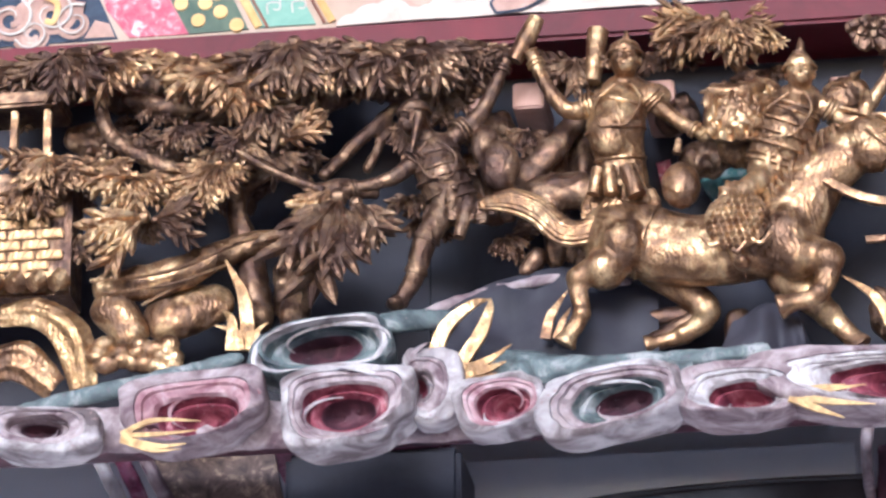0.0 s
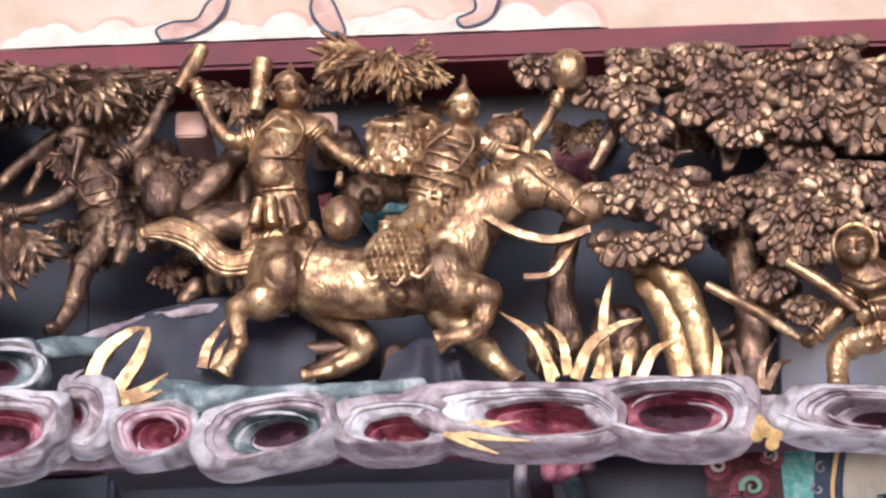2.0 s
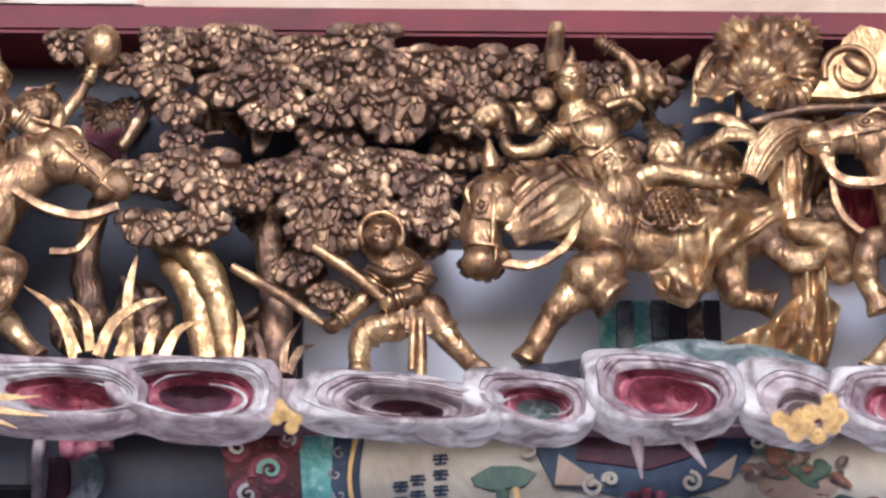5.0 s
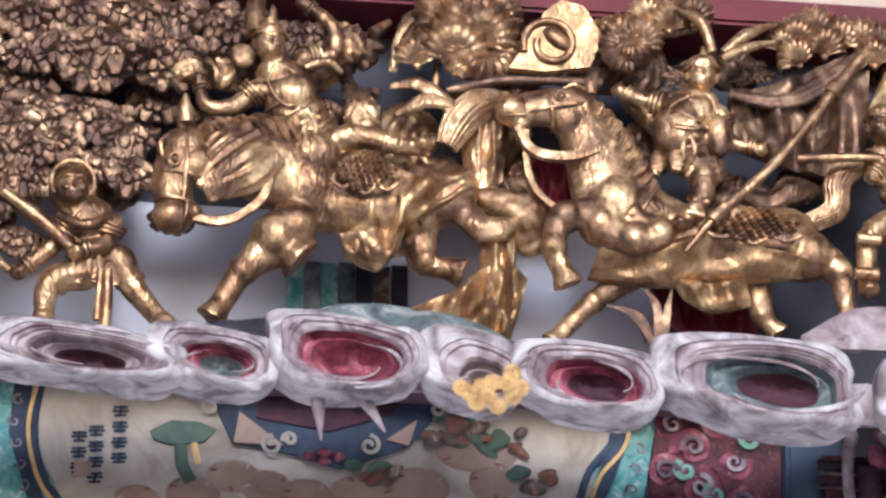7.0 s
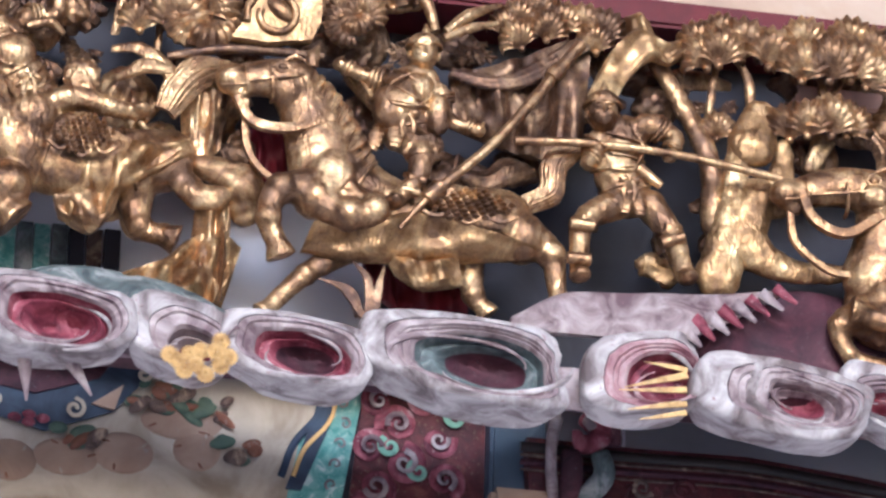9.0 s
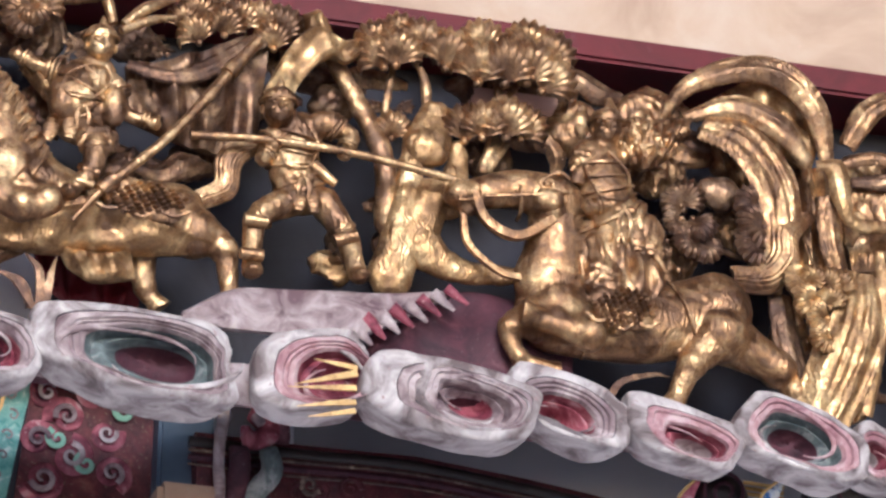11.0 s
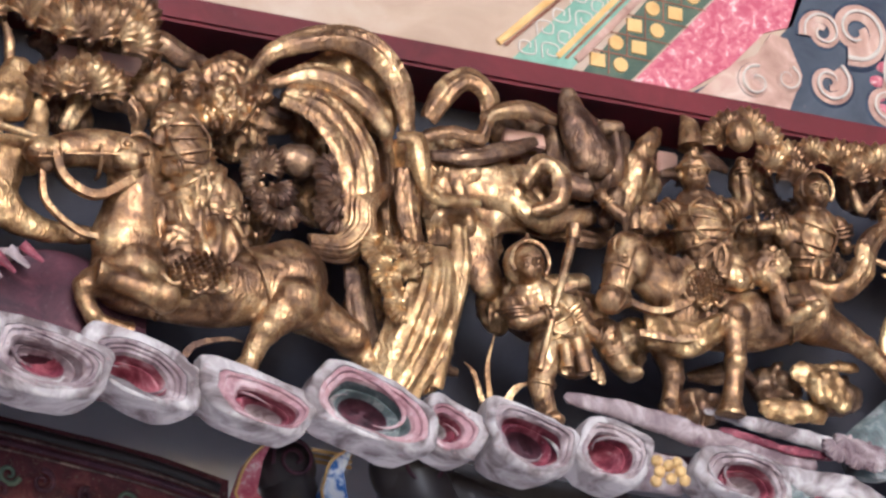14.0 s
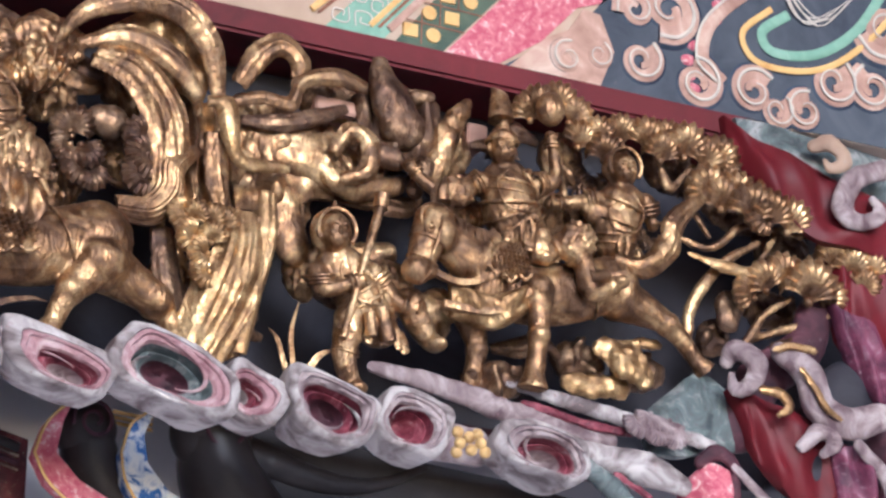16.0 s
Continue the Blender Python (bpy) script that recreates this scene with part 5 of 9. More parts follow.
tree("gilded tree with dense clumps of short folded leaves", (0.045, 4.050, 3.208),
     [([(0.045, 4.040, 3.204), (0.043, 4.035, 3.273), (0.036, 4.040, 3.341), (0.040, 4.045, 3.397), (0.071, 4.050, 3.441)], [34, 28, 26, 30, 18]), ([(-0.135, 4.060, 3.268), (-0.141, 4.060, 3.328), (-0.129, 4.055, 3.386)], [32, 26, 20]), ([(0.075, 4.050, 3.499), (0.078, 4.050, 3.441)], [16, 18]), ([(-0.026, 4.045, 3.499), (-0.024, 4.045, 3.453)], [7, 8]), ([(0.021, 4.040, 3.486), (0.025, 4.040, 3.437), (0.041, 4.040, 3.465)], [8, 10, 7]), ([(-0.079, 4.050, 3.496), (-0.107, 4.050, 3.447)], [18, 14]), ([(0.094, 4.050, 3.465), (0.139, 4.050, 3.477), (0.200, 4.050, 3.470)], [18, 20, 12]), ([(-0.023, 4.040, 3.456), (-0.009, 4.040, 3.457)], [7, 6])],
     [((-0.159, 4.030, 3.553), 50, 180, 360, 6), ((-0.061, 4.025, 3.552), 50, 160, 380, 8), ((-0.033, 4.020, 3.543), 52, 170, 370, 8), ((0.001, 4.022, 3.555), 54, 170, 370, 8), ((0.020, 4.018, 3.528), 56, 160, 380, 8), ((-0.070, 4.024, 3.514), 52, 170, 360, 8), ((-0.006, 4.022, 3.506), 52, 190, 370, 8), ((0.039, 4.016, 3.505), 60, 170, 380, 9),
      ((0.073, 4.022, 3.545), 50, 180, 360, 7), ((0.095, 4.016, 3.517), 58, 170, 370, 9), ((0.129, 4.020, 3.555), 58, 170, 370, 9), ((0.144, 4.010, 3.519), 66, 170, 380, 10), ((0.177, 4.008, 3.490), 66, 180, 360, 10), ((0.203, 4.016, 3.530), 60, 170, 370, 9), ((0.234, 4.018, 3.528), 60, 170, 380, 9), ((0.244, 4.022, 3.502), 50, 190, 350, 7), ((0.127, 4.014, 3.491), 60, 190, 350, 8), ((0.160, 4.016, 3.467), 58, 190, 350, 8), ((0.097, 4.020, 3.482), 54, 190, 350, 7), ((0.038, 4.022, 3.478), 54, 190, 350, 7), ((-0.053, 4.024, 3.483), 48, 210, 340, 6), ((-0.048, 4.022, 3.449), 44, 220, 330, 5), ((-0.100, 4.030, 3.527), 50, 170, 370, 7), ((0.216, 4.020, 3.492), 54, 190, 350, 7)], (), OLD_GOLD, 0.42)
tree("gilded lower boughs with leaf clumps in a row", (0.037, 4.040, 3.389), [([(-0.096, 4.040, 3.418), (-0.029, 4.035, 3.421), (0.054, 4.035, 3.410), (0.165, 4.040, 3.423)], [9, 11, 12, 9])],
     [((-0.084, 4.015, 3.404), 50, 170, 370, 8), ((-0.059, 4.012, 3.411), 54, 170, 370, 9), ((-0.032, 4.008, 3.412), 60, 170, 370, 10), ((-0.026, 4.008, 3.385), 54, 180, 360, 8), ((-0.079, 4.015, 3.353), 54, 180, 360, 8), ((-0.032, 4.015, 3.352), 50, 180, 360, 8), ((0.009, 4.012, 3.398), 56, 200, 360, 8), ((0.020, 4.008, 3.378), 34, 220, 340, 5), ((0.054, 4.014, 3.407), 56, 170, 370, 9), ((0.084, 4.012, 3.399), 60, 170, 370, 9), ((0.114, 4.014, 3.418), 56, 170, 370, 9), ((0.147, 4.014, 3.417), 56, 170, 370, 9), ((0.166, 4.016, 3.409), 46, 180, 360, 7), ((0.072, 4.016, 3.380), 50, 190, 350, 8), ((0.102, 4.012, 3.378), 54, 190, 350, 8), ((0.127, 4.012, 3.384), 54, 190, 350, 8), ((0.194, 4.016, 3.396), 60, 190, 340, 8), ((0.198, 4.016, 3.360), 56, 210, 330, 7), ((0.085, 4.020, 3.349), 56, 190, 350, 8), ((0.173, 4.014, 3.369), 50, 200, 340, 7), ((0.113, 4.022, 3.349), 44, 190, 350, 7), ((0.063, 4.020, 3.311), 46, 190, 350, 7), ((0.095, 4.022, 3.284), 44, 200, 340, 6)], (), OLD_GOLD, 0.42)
rock("arching gilded rock with a bright polished edge", [([(-0.069, 4.040, 3.339), (-0.036, 4.030, 3.325), (-0.012, 4.025, 3.276), (-0.002, 4.030, 3.213)], [20, 30, 26, 22], 0.7), ([(-0.052, 4.050, 3.322), (-0.031, 4.050, 3.286), (-0.021, 4.050, 3.221)], [34, 36, 30], 0.6)], BRIGHT_GOLD)
grass("tuft of long curved gilded blades on the ledge", [([(-0.097, 4.030, 3.209), (-0.099, 4.025, 3.277), (-0.088, 4.025, 3.330)], 13), ([(-0.126, 4.010, 3.208), (-0.112, 4.005, 3.240), (-0.085, 4.005, 3.260), (-0.062, 4.008, 3.268)], 13), ([(-0.064, 4.010, 3.207), (-0.050, 4.005, 3.233), (-0.025, 4.008, 3.246)], 12), ([(-0.147, 4.010, 3.210), (-0.166, 4.005, 3.252), (-0.199, 4.010, 3.281)], 13), ([(-0.107, 4.005, 3.206), (-0.101, 4.002, 3.226), (-0.098, 4.005, 3.242)], 10), ([(-0.080, 4.005, 3.205), (-0.075, 4.002, 3.226), (-0.069, 4.005, 3.245)], 12), ([(-0.134, 4.015, 3.215), (-0.139, 4.012, 3.249), (-0.156, 4.015, 3.271)], 11), ([(-0.150, 4.008, 3.205), (-0.154, 4.005, 3.223), (-0.150, 4.008, 3.233)], 9), ([(0.007, 4.015, 3.207), (0.010, 4.012, 3.235), (0.006, 4.015, 3.259)], 10)])
grass("small dark gilded blades beside the stump", [([(0.055, 4.020, 3.196), (0.066, 4.015, 3.217), (0.080, 4.020, 3.225)], 10), ([(0.033, 4.020, 3.199), (0.026, 4.015, 3.230), (0.018, 4.020, 3.244)], 9), ([(0.050, 4.020, 3.196), (0.053, 4.018, 3.225), (0.067, 4.020, 3.249)], 9)], OLD_GOLD)
grass("tuft of upright gilded blades by the rock", [([(-0.777, 4.015, 3.239), (-0.781, 4.010, 3.291), (-0.801, 4.012, 3.335)], 17), ([(-0.793, 4.010, 3.238), (-0.792, 4.005, 3.266), (-0.803, 4.008, 3.281)], 13), ([(-0.784, 4.008, 3.237), (-0.787, 4.005, 3.254), (-0.811, 4.008, 3.265)], 10), ([(-0.770, 4.008, 3.237), (-0.768, 4.008, 3.254), (-0.757, 4.010, 3.266)], 9)])
grass("tuft of looping bright gilded blades over the clouds", [([(-0.591, 3.980, 3.203), (-0.577, 3.975, 3.235), (-0.552, 3.975, 3.257), (-0.536, 3.978, 3.263)], 16), ([(-0.563, 3.975, 3.196), (-0.543, 3.972, 3.226), (-0.535, 3.974, 3.250), (-0.534, 3.976, 3.263)], 15), ([(-0.560, 3.970, 3.188), (-0.537, 3.966, 3.194), (-0.513, 3.968, 3.211)], 11), ([(-0.559, 3.968, 3.183), (-0.537, 3.964, 3.185), (-0.518, 3.966, 3.193)], 12), ([(-0.557, 3.968, 3.180), (-0.540, 3.966, 3.178), (-0.527, 3.968, 3.183)], 10)])
grass("small gilded blades behind the galloping hoof", [([(-0.486, 4.015, 3.234), (-0.480, 4.012, 3.256), (-0.464, 4.015, 3.283)], 12), ([(-0.475, 4.015, 3.233), (-0.469, 4.012, 3.249), (-0.461, 4.015, 3.265)], 9)], GOLD)
rock("gilded bull-like creature with bent neck", [([(0.555, 4.030, 3.404), (0.543, 4.030, 3.434)], [30, 40], 0.6), ([(0.528, 4.015, 3.359), (0.526, 4.010, 3.330), (0.546, 4.005, 3.311), (0.563, 4.005, 3.312)], [20, 24, 26, 22], 0.8), ([(0.548, 4.020, 3.351), (0.586, 4.015, 3.333), (0.593, 4.025, 3.308)], [22, 40, 30], 0.8), ([(0.543, 4.025, 3.383), (0.549, 4.025, 3.359)], [24, 20], 0.7), ([(0.484, 4.040, 3.325), (0.487, 4.040, 3.284), (0.518, 4.040, 3.285)], [22, 20, 16], 0.8)], GOLD, name="carved_creature", category="carving")
flow("brown-gold cloak edge with rolled hem", [(0.790, 4.015, 3.477), (0.830, 4.012, 3.469), (0.870, 4.014, 3.482), (0.930, 4.020, 3.529)], [10, 16, 20, 16], 4, 1.0, OLD_GOLD, "carved_drape", "drapery", 0.4)
grass("dark bronze grass under the rearing horse", [([(0.709, 4.020, 3.209), (0.697, 4.015, 3.233), (0.665, 4.018, 3.244)], 11), ([(0.717, 4.015, 3.207), (0.714, 4.012, 3.244), (0.698, 4.015, 3.265)], 11), ([(0.722, 4.015, 3.208), (0.725, 4.012, 3.239), (0.731, 4.015, 3.264)], 10), ([(0.710, 4.010, 3.205), (0.691, 4.010, 3.230), (0.680, 4.012, 3.236)], 8)], OLD_GOLD)
plaque = empty("fan_banner", (0.614, 4.010, 3.518), "gilded shield-shaped fan on a staff with a raised shell", "fan")
under(patch("field", [(0.567, 4.005, 3.480), (0.582, 4.005, 3.505), (0.602, 4.005, 3.543), (0.619, 4.005, 3.558), (0.641, 4.005, 3.552), (0.656, 4.005, 3.528), (0.655, 4.005, 3.507), (0.647, 4.005, 3.486), (0.602, 4.005, 3.478)], 4.005, BRIGHT_GOLD, None, 0.012), plaque)
bm = bmesh.new()
tube(bm, curl((0.608, 3.990, 3.507), 52, 1.1, 200, -1, 0.5), 7 * U, 8, 3)
ball(bm, (0.614, 3.992, 3.514), (30 * U, 12 * U, 16 * U), (0, 40, 0))
under(part("shell", bm, GOLD), plaque)
bm = bmesh.new()
tube(bm, [(0.507, 4.012, 3.459), (0.568, 4.008, 3.473), (0.661, 4.008, 3.476)], [8 * U, 10 * U, 8 * U], 9, 5)
under(part("staff", bm, OLD_GOLD), plaque)
flow("curled gilded plume over the saddle", [(0.451, 4.015, 3.462), (0.479, 4.008, 3.462), (0.507, 4.008, 3.443), (0.519, 4.012, 3.418)], [6, 13, 16, 8], 4, 1.0, GOLD, "carved_plume", "plume", 0.5)
flow("curled gilded plume over the saddle", [(0.457, 4.015, 3.430), (0.484, 4.005, 3.443), (0.512, 4.005, 3.442)], [6, 16, 10], 4, 1.0, GOLD, "carved_plume", "plume", 0.5)
flow("long curled gilded feather", [(0.455, 4.025, 3.481), (0.460, 4.022, 3.517), (0.477, 4.022, 3.543), (0.497, 4.025, 3.555)], [7, 8, 9, 4], 3, 1.0, GOLD, "carved_plume", "plume", 0.5)
tree("gilded pine with ribbed fan-shaped needle tufts", (0.511, 4.040, 3.479), [([(0.499, 4.040, 3.472), (0.502, 4.038, 3.502), (0.516, 4.038, 3.534)], [8, 9, 8]), ([(0.476, 4.040, 3.511), (0.516, 4.038, 3.525), (0.561, 4.038, 3.531)], [7, 8, 7])], (),
     [((0.513, 4.015, 3.514), 44, 90), ((0.532, 4.015, 3.546), 46, 90), ((0.549, 4.012, 3.530), 40, 60), ((0.502, 4.020, 3.550), 40, 120), ((0.477, 4.018, 3.502), 28, 100), ((0.490, 4.015, 3.510), 28, 80), ((0.541, 4.015, 3.494), 40, 250), ((0.561, 4.020, 3.507), 30, 300), ((0.558, 4.020, 3.554), 36, 70), ((0.521, 4.015, 3.493), 30, 230)], GOLD)
tree("gilded pine bough along the rail", (0.718, 4.050, 3.554), [([(0.683, 4.050, 3.520), (0.706, 4.050, 3.547), (0.764, 4.050, 3.563)], [16, 14, 10])], (),
     [((0.670, 4.025, 3.539), 26, 90), ((0.684, 4.022, 3.541), 28, 90), ((0.678, 4.020, 3.515), 28, 200), ((0.704, 4.020, 3.539), 30, 70), ((0.710, 4.025, 3.565), 26, 90), ((0.733, 4.022, 3.560), 28, 90), ((0.756, 4.025, 3.570), 28, 90), ((0.692, 4.018, 3.521), 26, 270), ((0.848, 4.025, 3.542), 24, 90), ((0.859, 4.022, 3.528), 26, 120), ((0.862, 4.024, 3.552), 28, 90), ((0.883, 4.024, 3.562), 30, 80), ((0.906, 4.024, 3.553), 30, 90), ((0.890, 4.020, 3.542), 28, 90), ((0.929, 4.024, 3.553), 30, 90), ((0.949, 4.024, 3.550), 30, 90), ((0.939, 4.020, 3.533), 26, 100)], GOLD)
tree("gilded pine with round ribbed tufts on forked stems", (1.113, 4.040, 3.308),
     [([(1.007, 4.040, 3.525), (1.038, 4.035, 3.470), (1.061, 4.030, 3.415), (1.065, 4.030, 3.348)], [17, 20, 22, 24]), ([(1.071, 4.040, 3.530), (1.061, 4.038, 3.468)], [7, 9]), ([(1.091, 4.035, 3.536), (1.102, 4.032, 3.511), (1.105, 4.035, 3.475)], [9, 11, 12]), ([(1.178, 4.035, 3.530), (1.182, 4.035, 3.503)], [10, 10]), ([(1.209, 4.040, 3.536), (1.187, 4.038, 3.504)], [9, 9]), ([(1.179, 4.040, 3.463), (1.166, 4.038, 3.424)], [12, 12]), ([(1.197, 4.040, 3.466), (1.173, 4.040, 3.425)], [8, 9])], (),
     [((1.046, 4.020, 3.546), 30, 100), ((1.048, 4.016, 3.529), 32, 120), ((1.071, 4.020, 3.559), 28, 90), ((1.067, 4.012, 3.535), 34, 90), ((1.094, 4.016, 3.549), 36, 80), ((1.123, 4.014, 3.541), 36, 80), ((1.158, 4.018, 3.560), 34, 90), ((1.153, 4.010, 3.528), 36, 90), ((1.181, 4.008, 3.533), 40, 90), ((1.206, 4.018, 3.566), 34, 90), ((1.207, 4.008, 3.536), 38, 80), ((1.231, 4.016, 3.557), 34, 80), ((1.230, 4.010, 3.526), 36, 60), ((1.139, 4.016, 3.462), 32, 100), ((1.159, 4.010, 3.466), 32, 90), ((1.183, 4.008, 3.471), 36, 90), ((1.205, 4.012, 3.469), 30, 70), ((1.069, 4.030, 3.456), 24, 90)], GOLD)
rock("hollow gilded tree stump with an open knot", [([(1.112, 4.025, 3.465), (1.102, 4.020, 3.434)], [40, 44], 0.6), ([(1.092, 4.025, 3.441), (1.084, 4.020, 3.382), (1.079, 4.020, 3.333), (1.069, 4.025, 3.291)], [24, 26, 40, 44], 0.6), ([(1.136, 4.025, 3.440), (1.136, 4.025, 3.415), (1.123, 4.022, 3.375)], [16, 22, 34], 0.6), ([(1.108, 4.020, 3.379), (1.096, 4.020, 3.329), (1.143, 4.020, 3.303), (1.203, 4.025, 3.309)], [40, 44, 24, 16], 0.6)], BRIGHT_GOLD, name="carved_stump", category="stump")
rock("small gilded flower cluster between the legs", [([(1.002, 4.035, 3.300), (1.018, 4.032, 3.288)], [26, 20], 0.7)], BRIGHT_GOLD, name="carved_flower", category="flower", relief=0.004, freq=120)
flow("inner folds of the great gilded cloak", [(1.391, 4.015, 3.495), (1.431, 4.005, 3.482), (1.465, 4.002, 3.437), (1.474, 4.005, 3.389), (1.466, 4.012, 3.347)], [30, 44, 46, 38, 26], 7, 1.0, GOLD, "carved_drape", "drapery", 0.4)
flow("gilded scarf falling in a long curve", [(1.511, 4.002, 3.461), (1.532, 3.998, 3.460), (1.539, 3.998, 3.423), (1.557, 4.004, 3.403), (1.611, 4.012, 3.410)], [12, 22, 20, 16, 10], 4, 1.0, BRIGHT_GOLD, "carved_ribbon", "ribbon", 0.6)
flow("gilded scarf strand hanging straight", [(1.525, 4.010, 3.432), (1.529, 4.008, 3.381), (1.540, 4.012, 3.347)], [22, 24, 20], 4, 1.0, GOLD, "carved_ribbon", "ribbon", 0.5)
tree("gilded pine sprig inside the cloak", (1.394, 4.045, 3.372), [([(1.359, 4.040, 3.420), (1.378, 4.038, 3.391), (1.441, 4.040, 3.365)], [9, 10, 8])], (),
     [((1.367, 4.025, 3.412), 26, 150), ((1.381, 4.022, 3.420), 26, 60), ((1.369, 4.020, 3.383), 24, 240), ((1.393, 4.020, 3.384), 26, 300), ((1.378, 4.018, 3.365), 26, 220), ((1.397, 4.020, 3.360), 26, 280), ((1.438, 4.000, 3.406), 30, 180), ((1.441, 3.998, 3.384), 30, 190), ((1.438, 3.998, 3.362), 28, 200), ((1.349, 4.022, 3.364), 22, 200)], OLD_GOLD)
rock("round dark bronze bud", [([(1.418, 4.025, 3.426), (1.406, 4.025, 3.428)], [36, 30], 0.8)], OLD_GOLD, name="carved_bud", category="bud", relief=0.0008)
flow("gilded waterfall rock in long vertical ridges", [(1.560, 4.008, 3.349), (1.555, 4.000, 3.301), (1.539, 4.002, 3.244), (1.516, 4.012, 3.189)], [46, 60, 68, 56], 8, 1.0, BRIGHT_GOLD, "carved_rock", "rock", 0.35)
flow("tall gilded edge of the waterfall rock", [(1.586, 4.008, 3.378), (1.586, 4.002, 3.326), (1.573, 4.004, 3.262), (1.566, 4.014, 3.197)], [20, 22, 22, 16], 3, 1.0, BRIGHT_GOLD, "carved_rock", "rock", 0.4)
# these folds lie in shade, which the darker gold colour imitates
flow("gilded rock folds beside the waterfall, shade put into darker gold", [(1.476, 4.020, 3.320), (1.485, 4.016, 3.265), (1.500, 4.020, 3.213)], [24, 30, 34], 5, 1.0, OLD_GOLD, "carved_rock", "rock", 0.4)
tree("string of small ribbed gilded tufts on the rock", (1.502, 4.000, 3.323), [([(1.487, 4.002, 3.334), (1.509, 4.000, 3.288), (1.516, 4.000, 3.264)], [6, 7, 6])], (),
     [((1.485, 3.988, 3.325), 24, 200), ((1.502, 3.986, 3.331), 22, 80), ((1.518, 3.986, 3.330), 22, 90), ((1.534, 3.988, 3.331), 20, 90), ((1.493, 3.984, 3.304), 24, 180), ((1.506, 3.984, 3.287), 24, 190), ((1.509, 3.984, 3.266), 22, 200), ((1.520, 3.984, 3.311), 20, 90)], BRIGHT_GOLD)
flow("rolled gilded cloud band", [(1.546, 4.020, 3.475), (1.578, 4.014, 3.484), (1.610, 4.014, 3.484), (1.622, 4.014, 3.512), (1.661, 4.014, 3.525), (1.698, 4.018, 3.521)], [10, 15, 17, 16, 20, 12], 4, 1.0, GOLD, "carved_cloud", "cloud", 0.6)
flow("ringed gilded cloud curl", [(1.554, 4.025, 3.497), (1.573, 4.018, 3.533), (1.597, 4.015, 3.549), (1.620, 4.016, 3.531), (1.619, 4.020, 3.501)], [18, 26, 24, 22, 14], 5, 1.0, GOLD, "carved_cloud", "cloud", 0.5)
flow("dull gilded cloud streamer", [(1.560, 4.030, 3.462), (1.602, 4.024, 3.464), (1.646, 4.022, 3.480), (1.679, 4.026, 3.498)], [10, 20, 18, 10], 4, 1.0, OLD_GOLD, "carved_cloud", "cloud", 0.5)
rock("smooth gilded cloud body behind the hooded soldier", [([(1.592, 4.045, 3.438), (1.634, 4.038, 3.443), (1.672, 4.038, 3.424)], [44, 56, 40], 0.5), ([(1.640, 4.038, 3.463), (1.655, 4.034, 3.432), (1.688, 4.030, 3.411), (1.742, 4.034, 3.425)], [24, 26, 28, 20], 0.7), ([(1.618, 4.045, 3.385), (1.632, 4.045, 3.337)], [40, 36], 0.5)], GOLD, name="carved_cloud", category="cloud", relief=0.001)
flow("twisted gilded cloud ribbon", [(1.659, 4.015, 3.438), (1.675, 4.008, 3.464), (1.696, 4.005, 3.454), (1.694, 4.005, 3.421), (1.667, 4.010, 3.409)], [14, 18, 20, 20, 12], 3, 1.0, GOLD, "carved_cloud", "cloud", 0.6)
rock("gilded cloth bundle over a carved shoulder", [([(1.716, 4.030, 3.558), (1.724, 4.026, 3.525), (1.743, 4.024, 3.489)], [20, 40, 46], 0.6), ([(1.703, 4.020, 3.454), (1.734, 4.018, 3.446)], [26, 22], 0.7), ([(1.770, 4.025, 3.449), (1.759, 4.022, 3.420)], [22, 18], 0.7), ([(1.758, 4.028, 3.529), (1.774, 4.028, 3.532)], [18, 14], 0.7)], OLD_GOLD, name="carved_drape", category="drapery")
rock("faceted gilded rock point", [([(1.818, 4.030, 3.534), (1.797, 4.028, 3.494), (1.785, 4.030, 3.447)], [14, 30, 24], 0.6)], GOLD, relief=0.003)
for pts in ([(1.649, 4.040, 3.514), (1.701, 4.040, 3.498)], [(1.828, 4.045, 3.522), (1.851, 4.045, 3.497)], [(1.159, 4.055, 3.525), (1.251, 4.055, 3.504)]):
    lo, hi = V(pts[0]), V(pts[1])
    tagged(part("wood_block", slab(bmesh.new(), (lo.x, lo.y, hi.z), (hi.x, lo.y + 0.08, lo.z), 0.002), PINK_WOOD, smooth=False), "small bare pinkish wood block fixed to the board", "block", "wood blocks")
